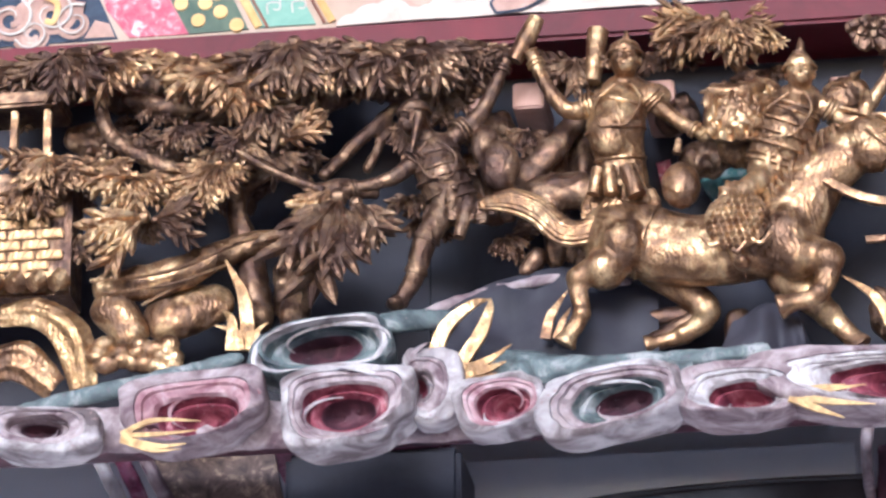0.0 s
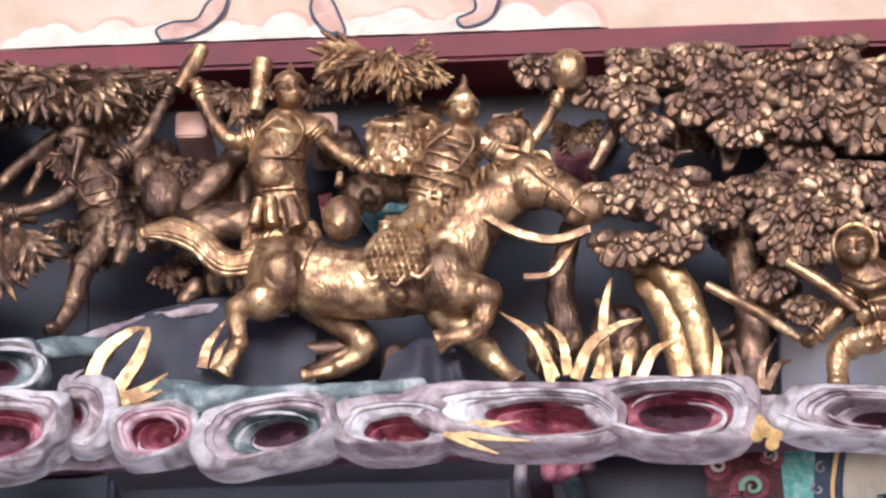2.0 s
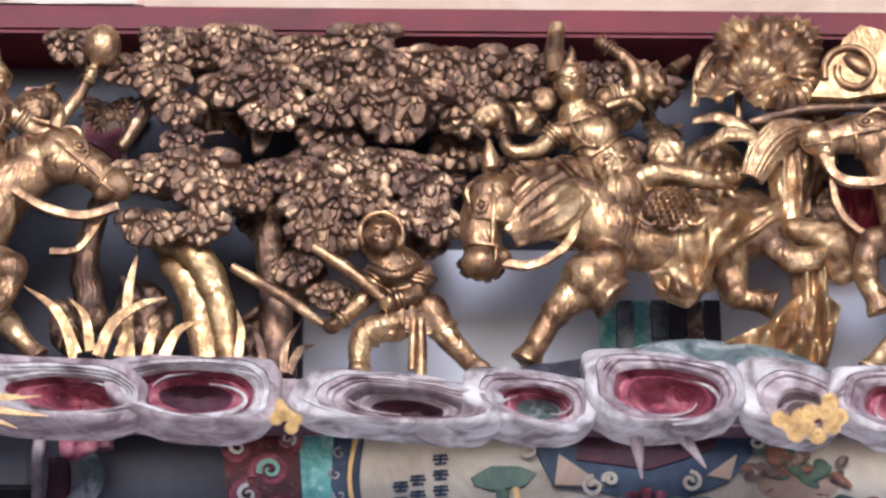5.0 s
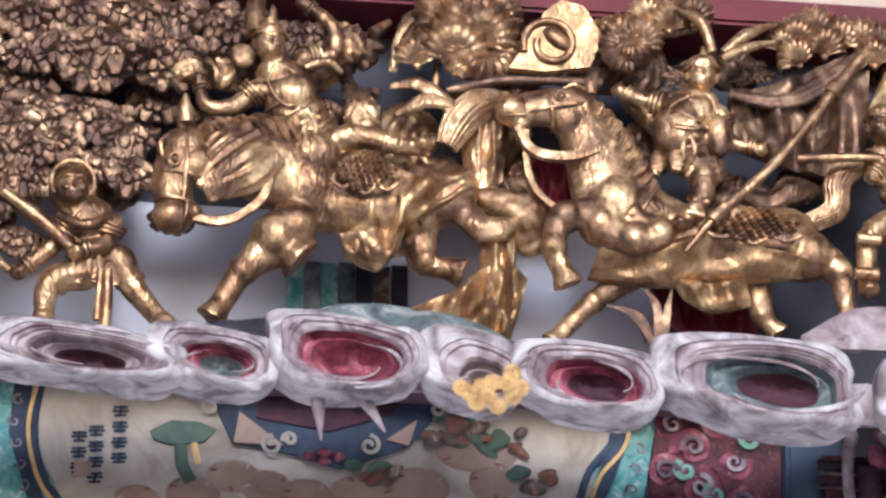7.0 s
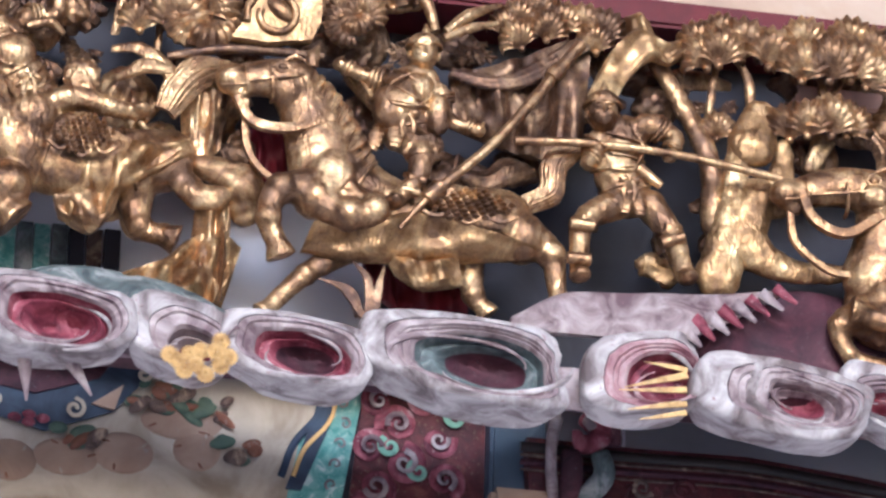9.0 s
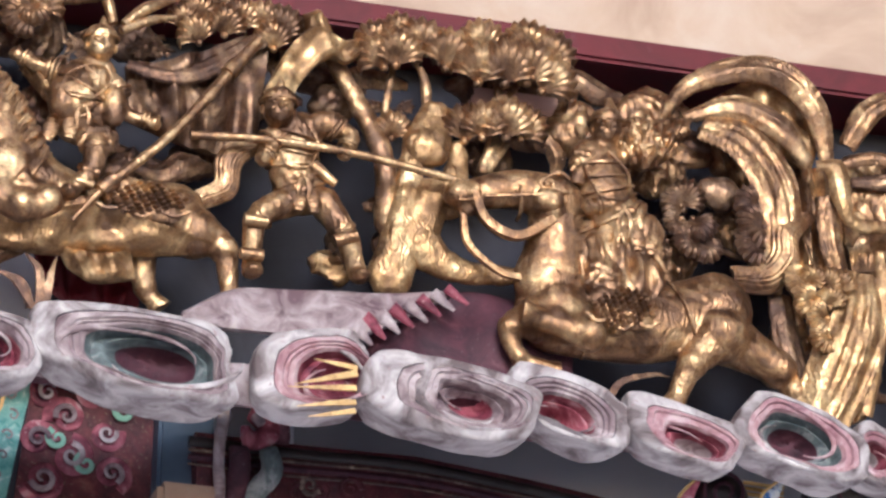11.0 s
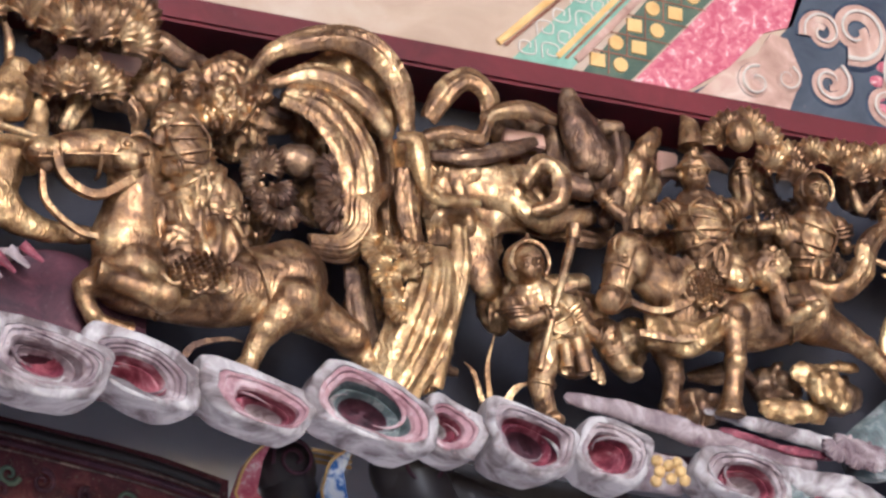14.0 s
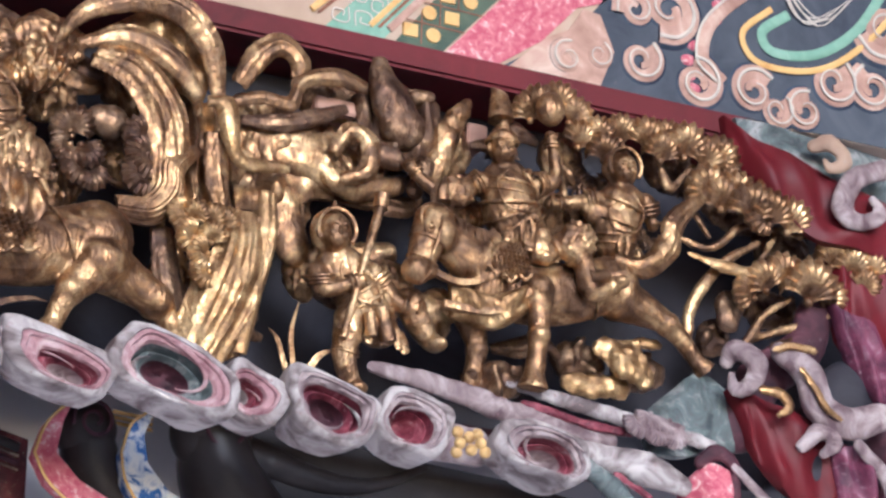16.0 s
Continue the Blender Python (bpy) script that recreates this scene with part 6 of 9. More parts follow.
tree("gilded pine bending over the frieze's end with shell tufts", (2.108, 4.040, 3.350),
     [([(2.086, 4.030, 3.317), (2.089, 4.025, 3.355), (2.122, 4.022, 3.406), (2.168, 4.025, 3.442)], [14, 14, 12, 8]), ([(2.052, 4.030, 3.507), (2.062, 4.028, 3.485), (2.089, 4.028, 3.517)], [9, 11, 7]), ([(2.076, 4.035, 3.434), (2.116, 4.032, 3.428), (2.158, 4.032, 3.463), (2.229, 4.034, 3.464)], [9, 9, 8, 7]), ([(2.148, 4.025, 3.311), (2.173, 4.020, 3.356), (2.208, 4.020, 3.382)], [9, 9, 8]), ([(2.162, 4.025, 3.329), (2.223, 4.022, 3.356), (2.273, 4.024, 3.380)], [9, 9, 7]), ([(2.097, 4.035, 3.465), (2.114, 4.034, 3.441)], [7, 7]), ([(2.194, 4.034, 3.457), (2.171, 4.030, 3.418)], [7, 7])], (),
     [((1.889, 4.025, 3.544), 28, 110), ((1.901, 4.022, 3.552), 30, 90), ((1.924, 4.022, 3.560), 30, 80), ((1.945, 4.022, 3.548), 28, 60), ((1.951, 4.020, 3.522), 26, 80), ((1.971, 4.020, 3.530), 28, 90), ((1.998, 4.020, 3.540), 26, 90), ((1.975, 4.016, 3.511), 26, 100), ((2.028, 4.018, 3.539), 30, 90), ((2.045, 4.014, 3.525), 28, 90), ((2.053, 4.020, 3.544), 26, 90), ((2.073, 4.012, 3.537), 34, 90), ((2.099, 4.014, 3.529), 30, 80), ((2.117, 4.016, 3.535), 30, 70), ((2.126, 4.020, 3.525), 26, 50),
      ((2.098, 4.012, 3.493), 34, 110), ((2.114, 4.010, 3.483), 32, 100), ((2.136, 4.012, 3.494), 32, 90), ((2.149, 4.004, 3.478), 36, 90), ((2.174, 4.004, 3.476), 34, 90), ((2.176, 4.014, 3.496), 30, 90), ((2.201, 4.008, 3.473), 34, 80), ((2.198, 4.016, 3.495), 28, 80), ((2.227, 4.016, 3.471), 30, 60), ((2.160, 4.010, 3.465), 26, 200), ((2.190, 4.008, 3.408), 32, 100), ((2.166, 4.008, 3.396), 30, 120), ((2.222, 4.002, 3.399), 42, 90), ((2.148, 4.012, 3.381), 28, 150), ((2.253, 4.014, 3.396), 28, 60), ((2.258, 4.016, 3.444), 28, 90), ((2.281, 4.014, 3.438), 30, 90), ((2.307, 4.016, 3.437), 30, 80), ((2.300, 4.016, 3.419), 26, 60), ((2.271, 4.020, 3.457), 24, 90)], GOLD)
rock("pale gilded blade-shaped leaf", [([(2.077, 4.010, 3.407), (2.117, 4.006, 3.398), (2.164, 4.010, 3.397)], [7, 14, 16], 0.5)], BRIGHT_GOLD, name="carved_leaf", category="leaf", relief=0.0008)
rock("porous bright gilded rock under the horse", [([(1.988, 4.030, 3.286), (2.013, 4.026, 3.276), (2.035, 4.028, 3.262)], [26, 44, 26], 0.4), ([(1.956, 4.045, 3.246), (2.017, 4.045, 3.251)], [24, 20], 0.5), ([(1.986, 4.040, 3.295), (2.054, 4.040, 3.308)], [16, 14], 0.5)], BRIGHT_GOLD, relief=0.005, freq=60)
rock("dull gilded rock knot beneath the pine", [([(2.142, 4.040, 3.370), (2.142, 4.040, 3.350)], [32, 24], 0.6), ([(2.208, 4.020, 3.330), (2.187, 4.020, 3.323)], [18, 14], 0.6)], OLD_GOLD, relief=0.003)
grass("looping dark gilded stems by the soldier", [([(1.630, 4.020, 3.191), (1.623, 4.015, 3.231), (1.633, 4.020, 3.272)], 7), ([(1.619, 4.015, 3.191), (1.607, 4.012, 3.221), (1.598, 4.015, 3.233)], 6), ([(1.639, 4.010, 3.187), (1.651, 4.005, 3.209), (1.674, 4.008, 3.221)], 9)], GOLD)
grass("thin gilded stem arching from the clouds", [([(1.286, 3.990, 3.175), (1.299, 3.986, 3.193), (1.332, 3.990, 3.206), (1.352, 3.995, 3.208)], 8)], OLD_GOLD)

cloth("broad gilded saddle drape with a bright fold", [(0.402, 4.005, 3.347), (0.444, 3.992, 3.368), (0.489, 3.992, 3.356), (0.532, 4.005, 3.373)], [(0.410, 4.015, 3.280), (0.440, 4.012, 3.269), (0.468, 4.000, 3.307), (0.532, 4.008, 3.351)], BRIGHT_GOLD, 2.5, 12)
cloth("hanging corner of the saddle drape", [(0.403, 4.005, 3.297), (0.435, 4.002, 3.306), (0.469, 4.005, 3.310)], [(0.409, 4.012, 3.282), (0.440, 4.010, 3.265), (0.462, 4.012, 3.288)], GOLD, 2, 8)
cloth("pale gold belly cloth under the rearing horse", [(0.655, 3.992, 3.292), (0.720, 3.982, 3.301), (0.781, 3.982, 3.308), (0.879, 3.996, 3.290)], [(0.648, 4.015, 3.271), (0.708, 4.010, 3.264), (0.786, 4.008, 3.271), (0.870, 4.008, 3.282)], BRIGHT_GOLD, 2.5, 9)
cloth("tasselled fold of the horse cloth", [(0.729, 4.005, 3.272), (0.762, 4.002, 3.267), (0.802, 4.005, 3.274)], [(0.742, 4.012, 3.255), (0.769, 4.010, 3.241), (0.809, 4.014, 3.251)], BRIGHT_GOLD, 2, 8)
cloth("brown-gold cloak billowing behind the lancer", [(0.792, 4.025, 3.482), (0.836, 4.015, 3.490), (0.883, 4.018, 3.513), (0.938, 4.028, 3.546)], [(0.800, 4.040, 3.430), (0.844, 4.034, 3.412), (0.884, 4.034, 3.403), (0.931, 4.040, 3.414)], OLD_GOLD, 3, 14)
cloth("short brown-gold cape over the lancer's arm", [(0.678, 4.022, 3.482), (0.704, 4.012, 3.470), (0.733, 4.012, 3.469)], [(0.690, 4.025, 3.460), (0.711, 4.018, 3.433), (0.724, 4.015, 3.427)], GOLD, 2, 8)
cloth("gilded rock with a torn leaning crest", [(0.455, 4.020, 3.220), (0.509, 4.012, 3.244), (0.553, 4.016, 3.278), (0.591, 4.025, 3.272)], [(0.461, 4.025, 3.208), (0.510, 4.018, 3.205), (0.554, 4.020, 3.209), (0.574, 4.025, 3.206)], BRIGHT_GOLD, 3, 14, "carved_rock", "rock", 1.4)
cloth("upright gilded rock flange under the creature", [(0.543, 4.022, 3.303), (0.564, 4.016, 3.320), (0.579, 4.020, 3.305)], [(0.539, 4.028, 3.228), (0.566, 4.022, 3.210), (0.577, 4.026, 3.218)], GOLD, 2, 12, "carved_rock", "rock")
cloth("gilded leaf flange behind the rearing horse", [(0.524, 4.030, 3.432), (0.548, 4.020, 3.448), (0.571, 4.025, 3.427)], [(0.530, 4.030, 3.366), (0.543, 4.022, 3.354), (0.565, 4.025, 3.372)], GOLD, 2, 10, "carved_rock", "rock")
cloth("bright gilded pennant ribbon over the soldier", [(0.932, 4.020, 3.470), (0.952, 4.008, 3.514), (0.981, 4.008, 3.545), (1.012, 4.012, 3.535), (1.045, 4.022, 3.559)], [(0.959, 4.020, 3.454), (0.967, 4.008, 3.481), (0.993, 4.006, 3.511), (1.017, 4.010, 3.512), (1.046, 4.022, 3.541)], BRIGHT_GOLD, 2, 7, "carved_ribbon", "ribbon")
cloth("rolled upper end of the gilded pennant", [(0.969, 4.018, 3.561), (0.982, 4.012, 3.563), (0.995, 4.018, 3.561)], [(0.974, 4.016, 3.529), (0.988, 4.012, 3.526), (1.004, 4.016, 3.533)], BRIGHT_GOLD, 1, 8, "carved_ribbon", "ribbon")
cloth("polished gilded lining of the great cloak", [(1.410, 4.038, 3.537), (1.456, 4.030, 3.565), (1.506, 4.028, 3.551), (1.530, 4.030, 3.511)], [(1.425, 4.040, 3.489), (1.460, 4.034, 3.500), (1.491, 4.032, 3.479), (1.517, 4.034, 3.465)], BRIGHT_GOLD, 2, 10)
cloth("shaded inner face of the great cloak", [(1.401, 4.045, 3.509), (1.449, 4.040, 3.506), (1.487, 4.038, 3.468)], [(1.416, 4.048, 3.465), (1.453, 4.044, 3.432), (1.479, 4.042, 3.373)], GOLD, 4, 9)
flow("great gilded cloak arching in combed ridges", [(1.353, 4.030, 3.504), (1.377, 4.015, 3.537), (1.429, 4.008, 3.561), (1.478, 4.005, 3.559), (1.515, 4.008, 3.525), (1.531, 4.018, 3.474)], [6, 18, 26, 30, 26, 14], 5, 1.0, GOLD, "carved_drape", "drapery", 0.5)
flow("second ridge band of the great gilded cloak", [(1.372, 4.015, 3.501), (1.423, 4.004, 3.516), (1.473, 4.002, 3.499), (1.507, 4.008, 3.466)], [10, 24, 28, 14], 5, 1.0, GOLD, "carved_drape", "drapery", 0.5)
cloth("tall gilded rock face beside the waterfall", [(1.548, 4.015, 3.331), (1.573, 4.010, 3.352), (1.600, 4.015, 3.387)], [(1.526, 4.020, 3.187), (1.549, 4.016, 3.189), (1.571, 4.020, 3.200)], BRIGHT_GOLD, 4, 8, "carved_rock", "rock", 0.3)
cloth("gilded apron panel over the commander's saddle", [(1.787, 3.982, 3.308), (1.830, 3.976, 3.301), (1.882, 3.978, 3.325)], [(1.792, 3.990, 3.274), (1.841, 3.984, 3.268), (1.886, 3.984, 3.299)], BRIGHT_GOLD, 2, 6)

cloth("brown-gold cloud drapery in broad soft folds", [(1.546, 4.042, 3.467), (1.600, 4.034, 3.461), (1.651, 4.034, 3.467), (1.711, 4.040, 3.483)], [(1.571, 4.052, 3.373), (1.619, 4.046, 3.373), (1.656, 4.044, 3.398), (1.722, 4.048, 3.401)], GOLD, 2.5, 12)
cloth("dark brown-gold cloak bunched beside the commander", [(1.691, 4.040, 3.522), (1.740, 4.032, 3.541), (1.792, 4.038, 3.529)], [(1.705, 4.040, 3.450), (1.747, 4.032, 3.448), (1.799, 4.038, 3.462)], OLD_GOLD, 2.5, 12)
cloth("gilded inner panel of the great cloak", [(1.488, 4.040, 3.466), (1.517, 4.034, 3.475), (1.554, 4.040, 3.471)], [(1.498, 4.040, 3.347), (1.527, 4.034, 3.343), (1.557, 4.040, 3.357)], GOLD, 3.5, 9)
cloth("gilded leaf-edged coat skirt over the horse", [(1.248, 3.988, 3.337), (1.288, 3.982, 3.351), (1.332, 3.988, 3.352)], [(1.264, 3.988, 3.255), (1.298, 3.980, 3.242), (1.346, 3.988, 3.305)], GOLD, 4, 8)
cloth("gilded fringed collar flaring from the rider", [(1.282, 4.002, 3.485), (1.323, 3.996, 3.484), (1.380, 4.004, 3.498)], [(1.297, 4.004, 3.442), (1.326, 3.998, 3.432), (1.358, 4.004, 3.453)], GOLD, 5, 8)
cloth("dark brown-gold rock face behind the warriors", [(-0.568, 4.065, 3.465), (-0.510, 4.060, 3.448), (-0.443, 4.065, 3.491)], [(-0.561, 4.065, 3.398), (-0.504, 4.060, 3.387), (-0.437, 4.065, 3.398)], OLD_GOLD, 3, 14, "carved_rock", "rock")
cloth("gilded sleeve drape over the general's arm", [(-0.326, 4.012, 3.483), (-0.292, 4.004, 3.484), (-0.262, 4.010, 3.473)], [(-0.329, 4.010, 3.436), (-0.298, 4.002, 3.425), (-0.271, 4.008, 3.433)], GOLD, 4, 8)


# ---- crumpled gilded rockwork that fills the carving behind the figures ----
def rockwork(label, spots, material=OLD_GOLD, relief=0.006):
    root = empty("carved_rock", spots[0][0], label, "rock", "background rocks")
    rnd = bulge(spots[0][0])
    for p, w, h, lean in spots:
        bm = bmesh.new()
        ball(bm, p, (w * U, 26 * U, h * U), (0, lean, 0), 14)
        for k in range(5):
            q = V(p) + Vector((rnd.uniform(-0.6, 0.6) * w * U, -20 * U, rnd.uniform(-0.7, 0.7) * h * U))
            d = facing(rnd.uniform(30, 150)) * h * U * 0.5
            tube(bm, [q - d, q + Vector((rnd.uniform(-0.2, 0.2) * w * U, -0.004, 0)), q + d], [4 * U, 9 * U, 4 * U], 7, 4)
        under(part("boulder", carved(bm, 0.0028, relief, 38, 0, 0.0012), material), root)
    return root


rockwork("dark brown gilded rockwork behind the drooping leaves", [((-1.017, 4.080, 3.559), 90, 60, 0), ((-0.923, 4.080, 3.565), 80, 60, 0), ((-0.829, 4.080, 3.546), 90, 70, 0), ((-0.724, 4.080, 3.552), 90, 60, 0), ((-0.643, 4.080, 3.552), 80, 50, 0), ((-0.563, 4.082, 3.554), 60, 40, 0)])
rockwork("dark brown gilded rockwork beside the brick tower", [((-0.945, 4.080, 3.497), 70, 40, 20), ((-0.875, 4.085, 3.470), 60, 40, 30), ((-0.804, 4.080, 3.444), 60, 60, 0), ((-0.746, 4.085, 3.338), 40, 70, 20)])
rockwork("dark brown gilded rockwork between the warriors", [((-0.542, 4.085, 3.480), 40, 60, 0), ((-0.461, 4.075, 3.416), 70, 40, 0), ((-0.360, 4.085, 3.497), 40, 40, 0), ((-0.332, 4.085, 3.446), 50, 40, 0)])
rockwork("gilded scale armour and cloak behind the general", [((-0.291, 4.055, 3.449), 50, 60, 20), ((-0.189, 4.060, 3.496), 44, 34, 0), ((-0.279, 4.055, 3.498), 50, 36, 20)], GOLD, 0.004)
rockwork("dark brown gilded rockwork under the leaf clumps", [((0.096, 4.080, 3.541), 110, 60, 0), ((0.197, 4.080, 3.533), 110, 60, 0), ((-0.005, 4.080, 3.562), 110, 40, 0), ((0.140, 4.085, 3.487), 100, 30, 0)])
rockwork("dark brown gilded rockwork behind the lower boughs", [((-0.063, 4.075, 3.424), 60, 40, 0), ((0.071, 4.075, 3.410), 70, 50, 0), ((0.143, 4.075, 3.415), 90, 60, 0), ((0.192, 4.080, 3.373), 50, 60, 0), ((0.092, 4.080, 3.363), 50, 50, 0), ((0.069, 4.080, 3.321), 40, 60, 0), ((-0.086, 4.080, 3.276), 60, 70, 0), ((-0.153, 4.080, 3.265), 40, 50, 0), ((0.029, 4.085, 3.258), 40, 60, 0)])
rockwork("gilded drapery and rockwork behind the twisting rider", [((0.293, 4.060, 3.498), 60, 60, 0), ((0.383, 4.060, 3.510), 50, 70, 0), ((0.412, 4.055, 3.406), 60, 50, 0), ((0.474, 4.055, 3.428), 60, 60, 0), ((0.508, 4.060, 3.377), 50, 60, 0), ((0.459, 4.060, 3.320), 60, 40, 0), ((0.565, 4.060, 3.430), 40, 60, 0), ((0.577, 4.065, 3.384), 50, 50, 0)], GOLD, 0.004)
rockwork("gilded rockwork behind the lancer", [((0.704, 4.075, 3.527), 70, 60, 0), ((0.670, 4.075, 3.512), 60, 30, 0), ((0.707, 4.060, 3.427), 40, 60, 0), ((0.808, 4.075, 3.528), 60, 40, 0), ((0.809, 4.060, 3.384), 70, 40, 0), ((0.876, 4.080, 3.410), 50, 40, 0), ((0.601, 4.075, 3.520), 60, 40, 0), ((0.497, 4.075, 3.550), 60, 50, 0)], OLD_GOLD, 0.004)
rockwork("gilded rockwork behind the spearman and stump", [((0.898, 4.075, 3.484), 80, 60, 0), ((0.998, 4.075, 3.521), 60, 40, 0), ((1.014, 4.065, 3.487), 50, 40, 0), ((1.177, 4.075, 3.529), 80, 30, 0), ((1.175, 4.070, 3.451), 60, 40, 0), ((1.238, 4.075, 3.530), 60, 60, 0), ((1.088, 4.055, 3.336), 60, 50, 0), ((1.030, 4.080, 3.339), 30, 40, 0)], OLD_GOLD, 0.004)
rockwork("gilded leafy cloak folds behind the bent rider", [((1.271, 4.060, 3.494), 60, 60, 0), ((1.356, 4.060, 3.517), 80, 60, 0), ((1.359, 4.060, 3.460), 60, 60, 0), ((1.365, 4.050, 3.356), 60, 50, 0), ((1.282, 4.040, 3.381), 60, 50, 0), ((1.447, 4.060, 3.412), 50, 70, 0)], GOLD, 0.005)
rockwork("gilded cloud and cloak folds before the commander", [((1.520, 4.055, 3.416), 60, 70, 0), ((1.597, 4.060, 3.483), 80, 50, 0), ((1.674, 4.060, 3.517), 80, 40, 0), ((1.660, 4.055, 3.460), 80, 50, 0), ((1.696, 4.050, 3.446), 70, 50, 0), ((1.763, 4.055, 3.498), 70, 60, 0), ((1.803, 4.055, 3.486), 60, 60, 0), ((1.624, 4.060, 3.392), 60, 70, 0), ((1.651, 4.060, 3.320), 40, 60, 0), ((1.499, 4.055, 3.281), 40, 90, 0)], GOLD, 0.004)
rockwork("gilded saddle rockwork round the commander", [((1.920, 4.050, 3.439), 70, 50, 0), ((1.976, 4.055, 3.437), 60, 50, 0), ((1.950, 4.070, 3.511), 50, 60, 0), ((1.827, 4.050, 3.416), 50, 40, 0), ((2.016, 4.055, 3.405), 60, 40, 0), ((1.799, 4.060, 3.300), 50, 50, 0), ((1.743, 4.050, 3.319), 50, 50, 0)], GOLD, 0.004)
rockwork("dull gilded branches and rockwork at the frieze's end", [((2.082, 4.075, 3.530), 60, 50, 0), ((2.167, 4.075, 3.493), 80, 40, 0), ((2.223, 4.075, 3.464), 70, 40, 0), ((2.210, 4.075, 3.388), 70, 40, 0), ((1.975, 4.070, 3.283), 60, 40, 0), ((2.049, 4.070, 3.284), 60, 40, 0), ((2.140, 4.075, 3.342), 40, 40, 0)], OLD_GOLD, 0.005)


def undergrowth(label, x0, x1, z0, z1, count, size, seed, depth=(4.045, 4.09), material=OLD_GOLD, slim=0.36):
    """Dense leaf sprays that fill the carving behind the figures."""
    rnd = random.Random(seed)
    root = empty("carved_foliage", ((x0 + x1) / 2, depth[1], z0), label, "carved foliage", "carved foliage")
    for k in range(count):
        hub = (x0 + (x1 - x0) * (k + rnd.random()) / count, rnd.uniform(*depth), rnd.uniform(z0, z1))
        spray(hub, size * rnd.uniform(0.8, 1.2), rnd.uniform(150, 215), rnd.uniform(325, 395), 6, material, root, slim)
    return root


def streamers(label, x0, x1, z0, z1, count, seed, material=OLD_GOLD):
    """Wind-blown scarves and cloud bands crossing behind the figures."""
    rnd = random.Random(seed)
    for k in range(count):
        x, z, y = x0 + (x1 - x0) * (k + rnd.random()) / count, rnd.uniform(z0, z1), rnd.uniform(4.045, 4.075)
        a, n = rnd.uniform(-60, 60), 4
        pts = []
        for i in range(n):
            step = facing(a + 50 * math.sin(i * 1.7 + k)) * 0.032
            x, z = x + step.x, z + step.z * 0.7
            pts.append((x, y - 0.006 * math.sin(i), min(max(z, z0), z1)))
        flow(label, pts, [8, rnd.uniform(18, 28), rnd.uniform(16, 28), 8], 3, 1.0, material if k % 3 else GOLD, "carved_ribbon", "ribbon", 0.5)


undergrowth("dark brown gilded leaves massed under the rail", -1.12, -0.30, 3.48, 3.575, 26, 62, 3)
undergrowth("dark brown gilded leaves massed behind the warriors", -1.05, -0.45, 3.36, 3.48, 14, 56, 4)
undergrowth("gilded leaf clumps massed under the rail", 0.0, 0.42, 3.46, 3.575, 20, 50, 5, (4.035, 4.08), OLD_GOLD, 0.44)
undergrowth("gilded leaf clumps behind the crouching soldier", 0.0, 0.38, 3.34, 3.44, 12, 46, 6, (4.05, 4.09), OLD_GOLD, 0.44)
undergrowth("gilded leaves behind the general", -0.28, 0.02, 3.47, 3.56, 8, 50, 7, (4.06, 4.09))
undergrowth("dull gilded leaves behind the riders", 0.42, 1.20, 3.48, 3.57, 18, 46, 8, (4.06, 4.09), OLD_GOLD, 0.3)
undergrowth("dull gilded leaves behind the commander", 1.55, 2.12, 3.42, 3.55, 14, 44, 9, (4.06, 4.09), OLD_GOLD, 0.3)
streamers("dull gilded scarf blowing behind the riders", 0.46, 1.15, 3.36, 3.52, 9, 11)
streamers("dull gilded cloud band behind the prancing horse", 1.15, 1.90, 3.38, 3.55, 13, 12)
streamers("dull gilded drapery low behind the hooded soldier", 1.45, 1.95, 3.24, 3.36, 7, 13)


# ---- the painted cloud border ----
def bank(label, pts, widths, material, flat=0.5, relief=0.002, grooves=()):
    return rock(label, [(pts, widths, flat)], material, 0.0, "cloud_bank", "cloud", 0.0035, relief, 40.0, grooves)


bank("lilac-grey painted cloud bank behind the scrolls", [(-1.039, 3.995, 3.158), (-0.849, 3.995, 3.154), (-0.629, 3.995, 3.150), (-0.411, 3.995, 3.149), (-0.165, 3.995, 3.149)], [40, 46, 46, 38, 36], LILAC)
bank("grey-green cloud slope behind the rocks", [(-1.020, 4.005, 3.179), (-0.909, 4.008, 3.203), (-0.787, 4.010, 3.229)], [16, 18, 14], TEAL, 0.6)
bank("grey-green cloud slope under the warrior", [(-0.689, 4.020, 3.254), (-0.632, 4.015, 3.260), (-0.583, 4.020, 3.262)], [16, 22, 18], TEAL, 0.6)
bank("slate cloud ridge sweeping under the tail", [(-0.614, 4.038, 3.274), (-0.553, 4.040, 3.295), (-0.464, 4.045, 3.310), (-0.409, 4.050, 3.303)], [12, 12, 10, 8], LILAC, 0.7)
bank("slate cloud crest under the horse", [(-0.530, 3.995, 3.199), (-0.465, 3.995, 3.193), (-0.384, 4.000, 3.199), (-0.276, 4.005, 3.206)], [22, 26, 18, 14], TEAL, 0.6)
cloud((-0.968, 3.965, 3.144), 115, 46, 44, -3, WHITE, LILAC, HOLLOW, (0.0, 0.0), 0.5)
cloud((-0.819, 3.965, 3.158), 135, 72, 50, 4, LILAC, PINK, PINK, (0.1, -0.3), 0.55, "painted cloud scroll with lilac rim and crimson throat")
cloud((-0.693, 3.980, 3.215), 132, 56, 56, 4, TEAL, TEAL, HOLLOW, (0.0, 0.05), 0.80, "wide grey-green cloud mouth with a dark hollow", 1)
